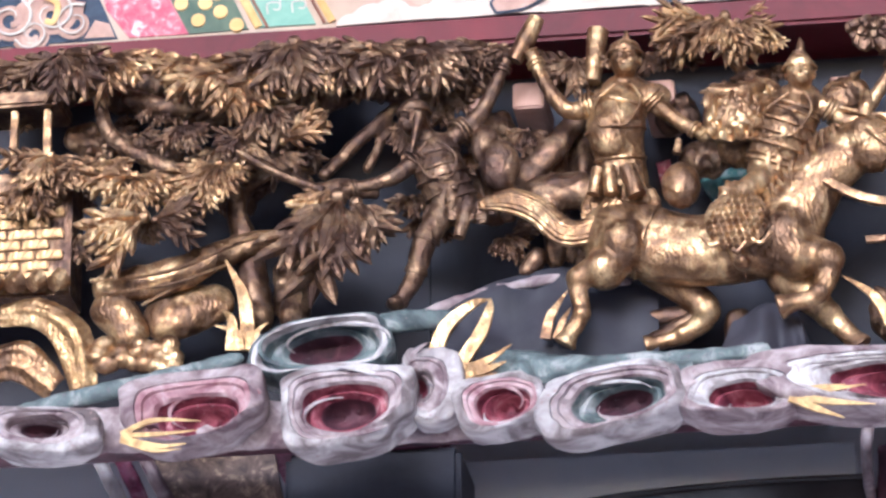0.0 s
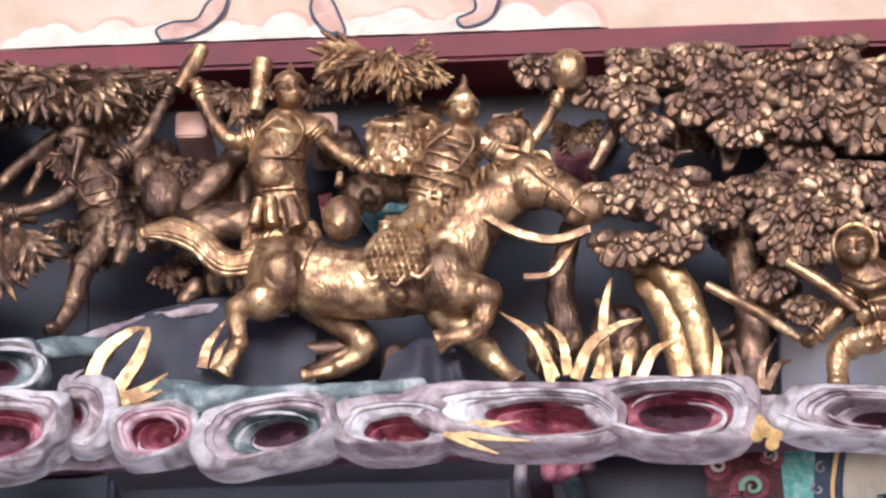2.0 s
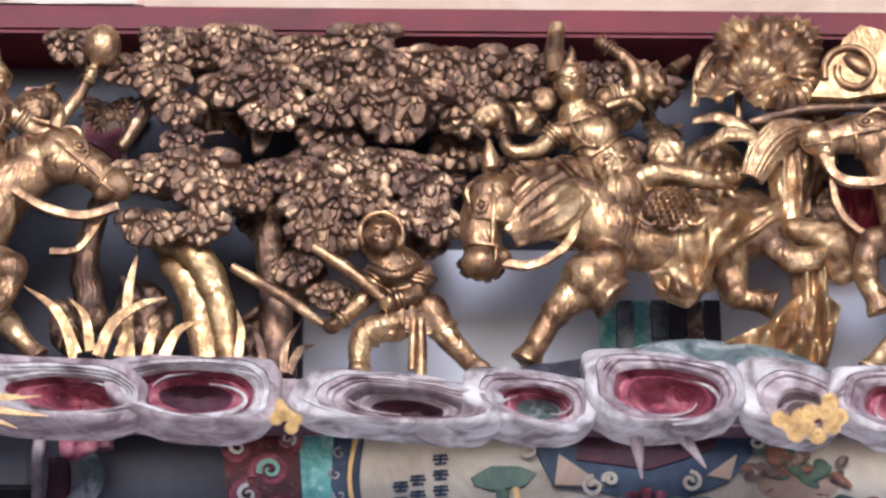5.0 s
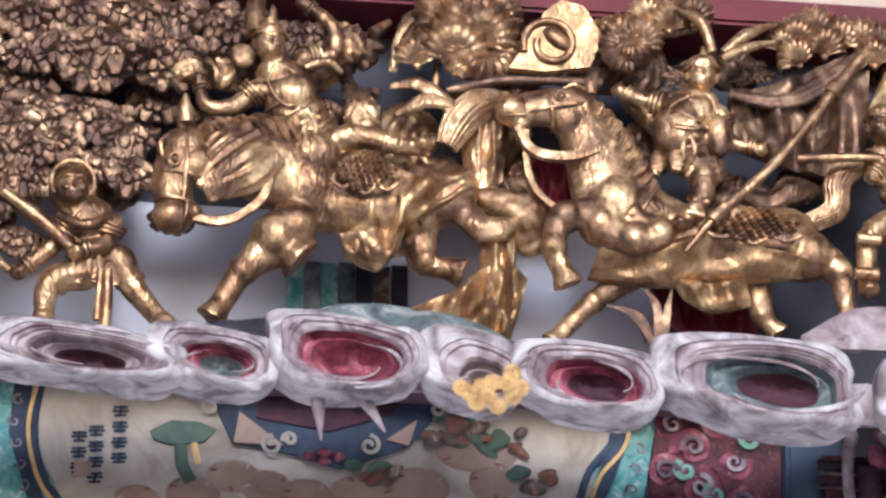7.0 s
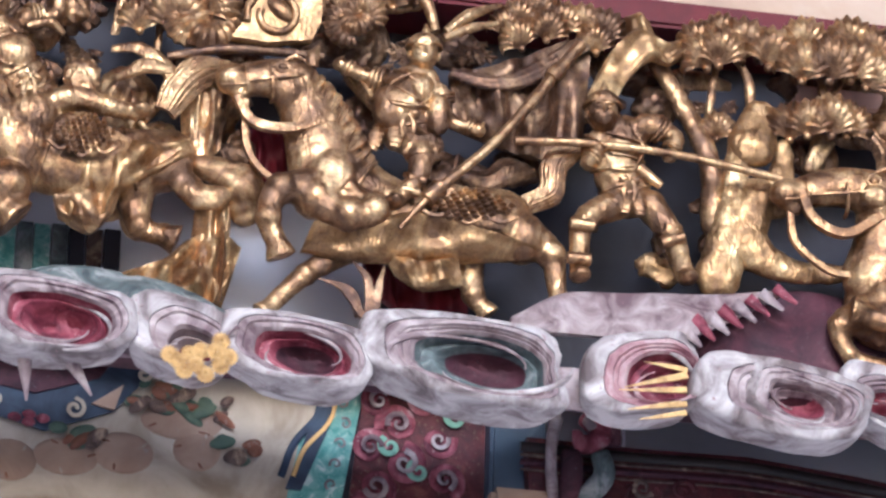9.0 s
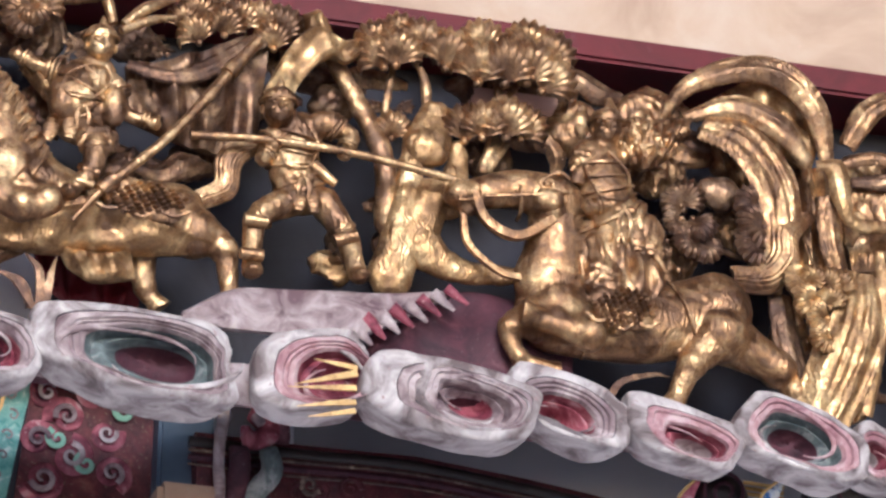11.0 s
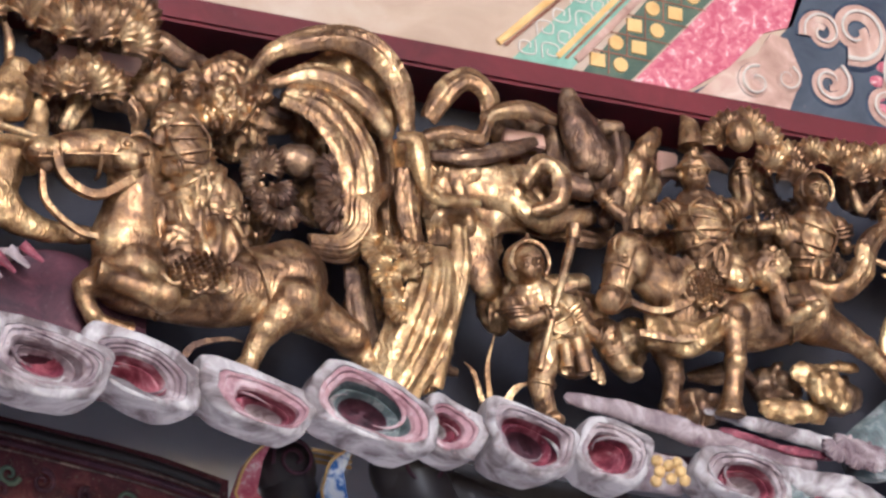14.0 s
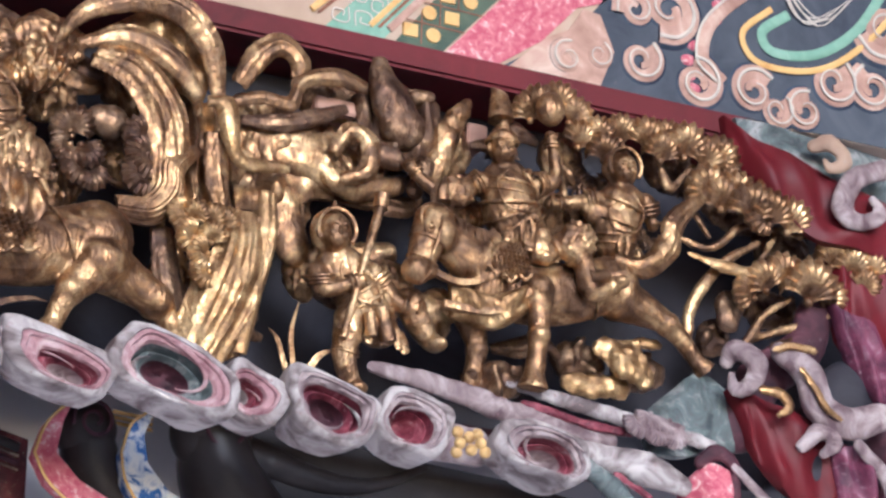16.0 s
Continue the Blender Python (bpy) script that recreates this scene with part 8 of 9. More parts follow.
field("rose_band", [(-0.920, 4.085, 3.619), (-0.858, 4.085, 3.619), (-0.900, 4.085, 3.701), (-0.958, 4.085, 3.706), (-0.945, 4.085, 3.653)], ROSE)
field("ink_field", [(-1.176, 4.085, 3.617), (-0.932, 4.085, 3.619), (-0.970, 4.085, 3.706), (-1.181, 4.085, 3.722)], INK)
for c, r, a, w in (((-1.001, 4.085, 3.650), 46, 160, -1), ((-0.977, 4.085, 3.639), 34, 60, 1), ((-1.045, 4.085, 3.647), 40, 60, -1), ((-1.075, 4.085, 3.636), 50, 60, 1), ((-1.021, 4.085, 3.629), 30, 200, 1)):
    scroll(c, r, a, w)
field("blush_cloud", [(-0.967, 4.085, 3.621), (-0.935, 4.085, 3.621), (-0.941, 4.085, 3.636), (-0.956, 4.085, 3.641)], BLUSH, 0.003)
line_on([(-1.010, 4.085, 3.670), (-0.995, 4.085, 3.660), (-0.998, 4.085, 3.640), (-1.007, 4.085, 3.641)], 6, OCHRE, 0.009)
for k in range(3):
    p = V((-0.770, 4.085, 3.637)) + Vector((k * 0.013, 0, 0.004 + 0.012 * (k % 2)))
    m = 0.006
    line_on([p + Vector((-m, 0, -m)), p + Vector((-m, 0, m)), p + Vector((m, 0, m)), p + Vector((m, 0, -m * 0.2)), p + Vector((0, 0, -m * 0.2))], 1.8, PALE, 0.003)
# a painted bank of pale clouds and drifting sashes along the board's foot
rnd = random.Random(21)
for k in range(30):
    x = -0.685 + 0.0195 * k
    r = rnd.uniform(0.015, 0.027)
    for j, (m, f) in enumerate(((PUFF_EDGE, 1.0), (PUFF, 0.84))):
        field("painted_puff", [(x + r * f * 1.25 * math.cos(t) - 0.002 * j, YB, 3.6165 + r * f * (0.9 + 0.25 * (k % 3)) * math.sin(t)) for t in [i * math.pi / 10 for i in range(11)]], m, 0.0006 * (k % 5) + 0.003 * j + 0.0004)
for pts in ([(-0.540, YB, 3.617), (-0.545, YB, 3.630), (-0.528, YB, 3.638), (-0.505, YB, 3.640), (-0.492, YB, 3.660), (-0.474, YB, 3.668), (-0.476, YB, 3.650), (-0.490, YB, 3.632), (-0.512, YB, 3.620)],
            [(-0.386, YB, 3.664), (-0.370, YB, 3.660), (-0.360, YB, 3.640), (-0.354, YB, 3.618), (-0.374, YB, 3.622), (-0.388, YB, 3.644)],
            [(-0.226, YB, 3.664), (-0.198, YB, 3.656), (-0.206, YB, 3.630), (-0.232, YB, 3.620), (-0.240, YB, 3.630), (-0.222, YB, 3.640)]):
    field("painted_sash", pts, BLUSH, 0.0075)
    line_on([*pts, pts[0]], 2.6, INK, 0.008)

# ---- what shows under the border: the painted beam, brackets and arch ----
BEAM_CREAM = painted("aged_scroll_paint", [(0.32, (0.28, 0.22, 0.16)), (0.5, (0.44, 0.37, 0.29)), (0.68, (0.56, 0.49, 0.40))], 12, 0.65, 0.1, (0.36, 0.30, 0.24), 0.28)
TURQ = painted("flaking_turquoise_paint", [(0.36, (0.10, 0.28, 0.25)), (0.55, (0.24, 0.44, 0.40)), (0.64, (0.55, 0.64, 0.60))], 60, 0.65, 0.3, (0.60, 0.66, 0.62), 0.34)
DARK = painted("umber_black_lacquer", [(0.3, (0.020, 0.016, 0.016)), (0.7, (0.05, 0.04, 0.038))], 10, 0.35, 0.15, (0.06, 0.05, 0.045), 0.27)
MAROON = painted("maroon_carved_lacquer", [(0.3, (0.035, 0.008, 0.012)), (0.6, (0.10, 0.02, 0.025)), (0.75, (0.20, 0.06, 0.05))], 45, 0.5, 0.5, (0.16, 0.10, 0.07), 0.36)
BLUE = painted("slate_blue_paint", [(0.3, (0.03, 0.045, 0.075)), (0.7, (0.08, 0.11, 0.16))], 8, 0.5, 0.1, (0.05, 0.06, 0.08), 0.27)
PORCELAIN = painted("blue_white_porcelain", [(0.42, (0.05, 0.14, 0.42)), (0.50, (0.55, 0.60, 0.70)), (0.6, (0.78, 0.78, 0.78))], 70, 0.3, 0.1, (0.8, 0.8, 0.8), 0.3)
BROWN_GILT = painted("flaking_brown_gilt", [(0.34, (0.05, 0.03, 0.028)), (0.55, (0.14, 0.09, 0.07)), (0.68, (0.42, 0.30, 0.20))], 55, 0.5, 0.4, (0.05, 0.035, 0.03), 0.36)
PEACH = painted("peach_fruit_paint", [(0.3, (0.27, 0.17, 0.12)), (0.7, (0.42, 0.30, 0.22))], 14, 0.65, 0.1)
PURPLE = painted("dusky_purple_paint", [(0.34, (0.06, 0.015, 0.035)), (0.55, (0.17, 0.045, 0.085)), (0.7, (0.34, 0.20, 0.26))], 26, 0.5, 0.4, (0.2, 0.12, 0.15), 0.37)
YU = 4.24
beam_painting = empty("painted_beam_scroll", (0.4, YU, 3.0), "painted beam panel with a still life on cream", "painting")


def paint(name, pts, material, lift=0.0, thick=0.002):
    return patch(name, pts, YU - lift, material, beam_painting, thick)


def pline(pts, w, material, lift=0.004, taper=False, name="painted_line"):
    return stroke(name, pts, w, material, beam_painting, YU - lift, 0.3, taper)


paint("ground", [(-0.149, 4.240, 3.271), (0.889, 4.240, 3.283), (0.883, 4.240, 3.034), (-0.130, 4.240, 2.982)], NAVY, 0.0, 0.004)
paint("turquoise_field", [(0.066, 4.240, 3.255), (0.765, 4.240, 3.276), (0.747, 4.240, 3.177), (0.728, 4.240, 3.056), (0.080, 4.240, 3.017)], TURQ, 0.005)
paint("scroll_field", [(0.138, 4.240, 3.264), (0.710, 4.240, 3.273), (0.712, 4.240, 3.193), (0.689, 4.240, 3.156), (0.671, 4.240, 3.053), (0.181, 4.240, 3.027), (0.147, 4.240, 3.108), (0.126, 4.240, 3.143), (0.130, 4.240, 3.203)], BEAM_CREAM, 0.008)
pline([(0.136, 4.240, 3.240), (0.125, 4.240, 3.167), (0.136, 4.240, 3.114), (0.156, 4.240, 3.085)], 7, INK, 0.012)
pline([(0.131, 4.240, 3.233), (0.119, 4.240, 3.166), (0.130, 4.240, 3.113), (0.148, 4.240, 3.085)], 4, OCHRE, 0.014)
pline([(0.714, 4.240, 3.242), (0.709, 4.240, 3.187), (0.683, 4.240, 3.149), (0.671, 4.240, 3.112)], 7, INK, 0.012)
pline([(0.724, 4.240, 3.243), (0.721, 4.240, 3.182), (0.694, 4.240, 3.144), (0.683, 4.240, 3.113)], 4, OCHRE, 0.014)
paint("hanging_cloth", [(0.268, 4.240, 3.272), (0.590, 4.240, 3.266), (0.533, 4.240, 3.205), (0.499, 4.240, 3.163), (0.431, 4.240, 3.136), (0.374, 4.240, 3.150), (0.323, 4.240, 3.157), (0.302, 4.240, 3.201)], INK, 0.014)
paint("cloth_lining", [(0.355, 4.240, 3.252), (0.521, 4.240, 3.250), (0.482, 4.240, 3.196), (0.419, 4.240, 3.174), (0.345, 4.240, 3.185)], HOLLOW, 0.017)
paint("cloth_corner", [(0.323, 4.240, 3.157), (0.328, 4.240, 3.190), (0.374, 4.240, 3.156)], PEACH, 0.018)
paint("cloth_corner", [(0.499, 4.240, 3.163), (0.507, 4.240, 3.191), (0.476, 4.240, 3.168)], PEACH, 0.018)
for c, r, a, w in (((0.362, 4.240, 3.156), 20, 90, 1), ((0.459, 4.240, 3.161), 20, 90, -1), ((0.379, 4.240, 3.163), 14, 200, -1), ((0.299, 4.240, 3.194), 16, 60, 1), ((0.527, 4.240, 3.204), 16, 120, -1)):
    pline(curl(c, r, 1.3, a, w), 4, BEAM_CREAM, 0.020)
for c in ((0.400, 4.240, 3.146), (0.414, 4.240, 3.150), (0.428, 4.240, 3.147), (0.414, 4.240, 3.142)):
    bm = bmesh.new()
    ball(bm, (c[0], YU - 0.02, c[2]), (13 * U, 0.003, 9 * U), (0, 0, 0), 10)
    under(part("painted_petal", bm, PINK), beam_painting)
paint("lotus_pod", [(0.240, 4.240, 3.167), (0.260, 4.240, 3.179), (0.288, 4.240, 3.179), (0.306, 4.240, 3.172), (0.294, 4.240, 3.158), (0.261, 4.240, 3.153), (0.244, 4.240, 3.158)], OLIVE, 0.012)
pline([(0.271, 4.240, 3.154), (0.273, 4.240, 3.133), (0.282, 4.240, 3.115)], 12, OLIVE, 0.013)
pline([(0.284, 4.240, 3.158), (0.289, 4.240, 3.134)], 6, OCHRE, 0.013)
for c, a, b in (((0.324, 4.240, 3.124), 50, 32), ((0.358, 4.240, 3.114), 46, 34), ((0.285, 4.240, 3.104), 50, 34), ((0.229, 4.240, 3.098), 40, 22), ((0.398, 4.240, 3.104), 50, 40), ((0.454, 4.240, 3.113), 60, 36), ((0.568, 4.240, 3.161), 76, 36), ((0.511, 4.240, 3.122), 56, 40), ((0.585, 4.240, 3.132), 44, 40)):
    bm = bmesh.new()
    ball(bm, (c[0], YU - 0.010, c[2]), (a * U, 0.004, b * U), (0, 0, 0), 14)
    under(part("painted_fruit", bm, PEACH), beam_painting)
    for k in range(3):
        t0 = 0.7 + 1.9 * k + a
        pline([V(c) + Vector((a * U * f * math.cos(t0 + 0.5 * f), 0, b * U * f * math.sin(t0 + 0.5 * f))) for f in (0.35, 0.65, 0.92)], 4.0, BROWN_LINE if k else BEAM_CREAM, 0.0125, True)
for c in ((0.533, 4.240, 3.183), (0.562, 4.240, 3.185), (0.591, 4.240, 3.174), (0.545, 4.240, 3.196), (0.465, 4.240, 3.131), (0.625, 4.240, 3.134)):
    rnd = bulge(c)
    for k in range(7):
        bm = bmesh.new()
        ball(bm, (c[0] + rnd.uniform(-0.022, 0.022), YU - 0.014 - 0.0006 * k, c[2] + rnd.uniform(-0.012, 0.012)), (rnd.uniform(14, 30) * U, 0.003, rnd.uniform(8, 14) * U), (0, rnd.uniform(-50, 50), 0), 10)
        under(part("painted_leaf", bm, (OLIVE, BROWN_LINE, BROWN_GILT, OLIVE)[k % 4]), beam_painting)
# columns of brushed writing, too worn to read
for col, n in (((0.210, 4.240, 3.186), 4), ((0.187, 4.240, 3.164), 4), ((0.170, 4.240, 3.157), 3)):
    for k in range(n):
        c = V(col) + Vector((0, 0, -k * 0.0165))
        for dz, dx in ((0.004, 0.007), (0.0, 0.008), (-0.0045, 0.006)):
            pline([c + Vector((-dx, 0, dz)), c + Vector((dx, 0, dz + 0.001))], 2.4, INK, 0.012, False, "brush_stroke")
        pline([c + Vector((0.001, 0, 0.006)), c + Vector((-0.001, 0, -0.006))], 2.4, INK, 0.0125, False, "brush_stroke")
paint("seal", [(0.166, 4.240, 3.130), (0.183, 4.240, 3.131), (0.183, 4.240, 3.116), (0.166, 4.240, 3.115)], PEACH, 0.012)
paint("floral_field", [(-0.010, 4.240, 3.240), (0.064, 4.240, 3.242), (0.078, 4.240, 3.020), (0.006, 4.240, 3.015)], MAROON, 0.010)
for c, r, a, w in (((0.008, 4.240, 3.196), 30, 40, 1), ((0.040, 4.240, 3.172), 34, 200, -1), ((0.018, 4.240, 3.146), 30, 90, 1), ((0.050, 4.240, 3.126), 34, 0, 1), ((0.022, 4.240, 3.100), 36, 90, -1), ((0.058, 4.240, 3.205), 22, 300, 1)):
    pline(curl(c, r, 1.4, a, w), r * 0.30, PINK, 0.014, True)
    pline(curl(c, r * 0.62, 1.2, a, w), r * 0.16, PALE if w > 0 else GREEN, 0.020, True)
paint("inner_border", [(0.106, 4.240, 3.250), (0.124, 4.240, 3.252), (0.118, 4.240, 3.160), (0.140, 4.240, 3.080), (0.124, 4.240, 3.080), (0.100, 4.240, 3.160)], INK, 0.0105)
paint("inner_border", [(0.716, 4.240, 3.262), (0.734, 4.240, 3.262), (0.722, 4.240, 3.180), (0.692, 4.240, 3.100), (0.676, 4.240, 3.100), (0.702, 4.240, 3.180)], INK, 0.0105)
for k in range(7):
    for x, z, side in ((0.113, 3.236, 1), (0.726, 3.240, -1)):
        pline(curl((x + side * 0.004 * abs(k - 3) - side * 0.008, 4.24, z - 0.022 * k), 12, 1.0, 40 * k, side), 2.6, LILAC, 0.0135, True)
paint("floral_field", [(0.752, 4.240, 3.217), (0.881, 4.240, 3.224), (0.885, 4.240, 3.042), (0.735, 4.240, 3.029)], MAROON, 0.010)
for c, r, a, w in (((0.767, 4.240, 3.201), 32, 40, 1), ((0.788, 4.240, 3.178), 36, 200, -1), ((0.814, 4.240, 3.205), 28, 90, 1), ((0.760, 4.240, 3.151), 34, 0, 1), ((0.795, 4.240, 3.136), 38, 90, -1), ((0.767, 4.240, 3.109), 40, 200, 1), ((0.830, 4.240, 3.164), 30, 20, -1), ((0.837, 4.240, 3.122), 34, 300, 1)):
    pline(curl(c, r, 1.4, a, w), r * 0.30, PINK, 0.014, True)
    pline(curl(c, r * 0.62, 1.2, a, w), r * 0.16, LILAC, 0.020, True)
for c in ((0.780, 4.240, 3.153), (0.810, 4.240, 3.129), (0.847, 4.240, 3.190)):
    pline(curl(c, 20, 1.2, 120, 1), 7, GREEN, 0.018, True)
tagged(part("blue_post", slab(bmesh.new(), ((0.879, 4.200, 3.149)[0], 4.20, 2.7), ((0.936, 4.200, 3.154)[0], 4.29, 3.22), 0.004), BLUE), "slate-blue square post under the carved frieze", "post", kind="structure")
bracket = empty("carved_bracket", (0.964, 4.160, 3.143), "carved scroll bracket in faded crimson and green", "bracket")
for pts, ws, m in (([(0.938, 4.160, 3.180), (0.932, 4.160, 3.140), (0.936, 4.160, 3.081)], [14, 12, 12], LILAC), ([(0.972, 4.170, 3.187), (0.985, 4.162, 3.164), (0.964, 4.160, 3.149), (0.958, 4.160, 3.167)], [26, 22, 16, 10], PINK), ([(0.982, 4.160, 3.145), (0.988, 4.160, 3.121), (0.971, 4.160, 3.096), (0.965, 4.160, 3.072)], [18, 22, 22, 18], TEAL), ([(0.954, 4.164, 3.144), (0.954, 4.162, 3.113), (0.948, 4.160, 3.070)], [20, 22, 22], HOLLOW), ([(0.995, 4.170, 3.183), (0.998, 4.168, 3.155)], [20, 18], HOLLOW), ([(0.964, 4.150, 3.176), (0.973, 4.148, 3.164)], [12, 9], LILAC)):
    bm = bmesh.new()
    tube(bm, pts, [w * U for w in ws], 10, 5, 0.8)
    under(part("scroll", carved(bm, 0.003, 0.0012, 60, 1), m), bracket)
copy_thing(bracket, Matrix.Translation((-0.157, 4.160, 3.160)))
bracket_cap = slab(bmesh.new(), (0.873, 4.160, 3.072), V((0.939, 4.160, 3.100)) + Vector((0, 0.05, 0)), 0.006)
tagged(part("bracket_cap", bracket_cap, PEACH), "cream-pink moulded block under the post", "bracket")
arch = empty("arched_beam", (1.125, 4.200, 3.138), "dark maroon carved arched beam with gilt edge lines", "beam")
under(patch("carved_face", [(0.912, 4.200, 3.161), (1.023, 4.200, 3.160), (1.142, 4.200, 3.162), (1.257, 4.200, 3.152), (1.330, 4.200, 3.143), (1.405, 4.200, 3.128), (1.406, 4.200, 3.027), (0.923, 4.200, 2.969)], 4.20, MAROON, None, 0.02), arch)
for off, m, w in ((0, DARK, 10), (16, BROWN_GILT, 3.5), (30, HOLLOW, 6), (44, BROWN_GILT, 2.5)):
    pts = [(0.905, 4.170, 3.150), (1.016, 4.170, 3.149), (1.134, 4.170, 3.151), (1.248, 4.170, 3.141), (1.321, 4.170, 3.132), (1.395, 4.170, 3.117)]
    stroke("edge_line", [V(p) - Vector((0, 0, off * U)) for p in pts], w, m, arch, 4.178, 0.6, False)
rnd = random.Random(9)
for k in range(34):
    f, g = rnd.random(), rnd.random()
    c = V((0.934, 4.190, 3.134)).lerp(V((1.341, 4.190, 3.096)), f) - Vector((0, 0, g * 0.075))
    stroke("carved_curl", curl(c, rnd.uniform(14, 26), 1.3, rnd.uniform(0, 360), rnd.choice((-1, 1))), 6, rnd.choice((MAROON, HOLLOW, OLIVE, MAROON, HOLLOW, BROWN_GILT)), arch, 4.176, 0.8)
# near-black sheet: the shade behind the arch is put into its colour
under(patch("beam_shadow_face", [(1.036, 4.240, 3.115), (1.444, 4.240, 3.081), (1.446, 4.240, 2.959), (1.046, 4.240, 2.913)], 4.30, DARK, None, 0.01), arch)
scrolls = empty("scroll_bracket", (1.590, 4.160, 3.147), "pair of dark bracket volutes with painted porcelain-like rims", "bracket")
for c, r, rimm in (((1.458, 4.160, 3.143), 62, ROSE), ((1.596, 4.155, 3.159), 84, PORCELAIN)):
    bm = bmesh.new()
    ball(bm, c, (r * U, 0.03, r * U), (0, 0, 0), 24)
    tube(bm, [V(c), V(c) + Vector((0.02, 0.01, -0.05)), V(c) + Vector((0.07, 0.02, -0.10))], [r * U * 0.8, r * U, r * U], 14, 4)
    under(part("volute", bm, DARK), scrolls)
    bm = bmesh.new()
    tube(bm, curl((c[0], c[1] - 0.032, c[2]), r * 0.72, 1.7, 200, -1, 0.8), 4 * U, 7, 3)
    under(part("spiral", bm, HOLLOW), scrolls)
under(patch("rim_band", [(1.393, 4.120, 3.094), (1.404, 4.120, 3.130), (1.433, 4.120, 3.161), (1.421, 4.120, 3.133), (1.416, 4.120, 3.098), (1.442, 4.120, 3.073), (1.492, 4.120, 3.051), (1.444, 4.120, 3.043), (1.409, 4.120, 3.067)], 4.14, ROSE, None, 0.02, "rose mottled rim"), scrolls)
under(patch("rim_band", [(1.487, 4.120, 3.111), (1.496, 4.120, 3.143), (1.521, 4.120, 3.165), (1.509, 4.120, 3.133), (1.515, 4.120, 3.104), (1.540, 4.120, 3.077), (1.572, 4.120, 3.065), (1.510, 4.120, 3.054), (1.491, 4.120, 3.081)], 4.14, PORCELAIN, None, 0.02, "blue and white mottled rim"), scrolls)
for pts, w in (([(1.389, 4.110, 3.091), (1.401, 4.110, 3.126), (1.430, 4.110, 3.158)], 3), ([(1.389, 4.110, 3.091), (1.405, 4.110, 3.063), (1.440, 4.110, 3.036)], 3), ([(1.482, 4.110, 3.107), (1.491, 4.110, 3.139), (1.519, 4.110, 3.163)], 3), ([(1.482, 4.110, 3.107), (1.488, 4.110, 3.078), (1.508, 4.110, 3.048)], 3)):
    bm = bmesh.new()
    tube(bm, pts, w * U, 7, 4)
    under(part("gilt_edge", bm, OCHRE), scrolls)
bm = bmesh.new()
tube(bm, [(1.630, 4.150, 3.145), (1.712, 4.145, 3.127), (1.777, 4.145, 3.132), (1.841, 4.145, 3.165)], [40 * U, 26 * U, 16 * U, 8 * U], 12, 5, 0.6)
under(part("tendril", carved(bm, 0.003, 0.0008), DARK), scrolls)
bm = bmesh.new()
tube(bm, [(1.652, 4.160, 3.171), (1.715, 4.155, 3.162), (1.767, 4.155, 3.164)], [12 * U, 16 * U, 8 * U], 10, 5, 0.7)
under(part("tendril", bm, TEAL), scrolls)
under(patch("cheek", [(1.633, 4.160, 3.174), (1.941, 4.160, 3.164), (2.077, 4.160, 3.149), (2.079, 4.160, 3.035), (1.563, 4.160, 2.953), (1.617, 4.160, 3.109)], 4.165, DARK, None, 0.02), scrolls)
for k in range(3):
    bm = bmesh.new()
    tube(bm, [V((1.484, 4.150, 3.164)) - Vector((0, 0, k * 0.006)), V((1.528, 4.150, 3.163)) - Vector((0, 0, k * 0.006))], 4 * U, 7, 2)
    under(part("gilt_fillet", bm, OCHRE), scrolls)
# added slabs stand in for the wall, which is too dark further back
for x0, x1, z1 in ((1.05, 1.48, 3.27), (-0.605, -0.208, 3.23)):
    tagged(part("plaster_pier", slab(bmesh.new(), (x0, 4.33, 2.9), (x1, 4.37, z1)), GREY, smooth=False), "lilac-grey slab added before the wall to brighten it under the border", "pier", kind="structure")

# what stands under the border's west end: a dark box beam, a brown carved panel and its pale moulding
tagged(part("box_beam", slab(bmesh.new(), (-0.772, 4.19, 2.80), (-0.594, 4.30, 3.196), 0.006), NAVY), "blue-black lacquered beam end under the frieze", "beam", kind="structure")
tagged(part("beam_cap", slab(bmesh.new(), (-0.790, 4.175, 3.197), (-0.610, 4.30, 3.216), 0.005), PURPLE), "dusky purple moulding on the beam end", "moulding", kind="structure")
brown = empty("relief_board", (-0.84, 4.17, 3.0), "sooty brown relief board with flaking gilt and a pale edge", "board")
under(patch("face", [(-0.915, 4.17, 3.230), (-0.786, 4.17, 3.226), (-0.768, 4.17, 3.139), (-0.740, 4.17, 3.00), (-0.860, 4.17, 3.00)], 4.17, BROWN_GILT, None, 0.01), brown)
for pts, ws, m in (([(-0.962, 4.15, 3.200), (-0.948, 4.148, 3.175), (-0.926, 4.15, 3.130)], [9, 14, 16], WHITE), ([(-0.946, 4.155, 3.205), (-0.926, 4.15, 3.175), (-0.905, 4.152, 3.130)], [10, 16, 16], PURPLE), ([(-0.926, 4.155, 3.210), (-0.902, 4.15, 3.175), (-0.880, 4.152, 3.130)], [8, 14, 16], LILAC)):
    bm = bmesh.new()
    tube(bm, pts, [w * U for w in ws], 10, 5, 0.7)
    under(part("moulding", carved(bm, 0.003, 0.001, 60, 1), m), brown)
west_arch = empty("arched_beam", (-0.35, 4.19, 3.10), "dark maroon arched beam low under the frieze", "beam")
under(patch("carved_face", [(-0.50, 4.20, 3.120), (-0.43, 4.20, 3.131), (-0.30, 4.20, 3.138), (-0.190, 4.20, 3.138), (-0.190, 4.20, 2.95), (-0.50, 4.20, 2.95)], 4.20, DARK, None, 0.02), west_arch)
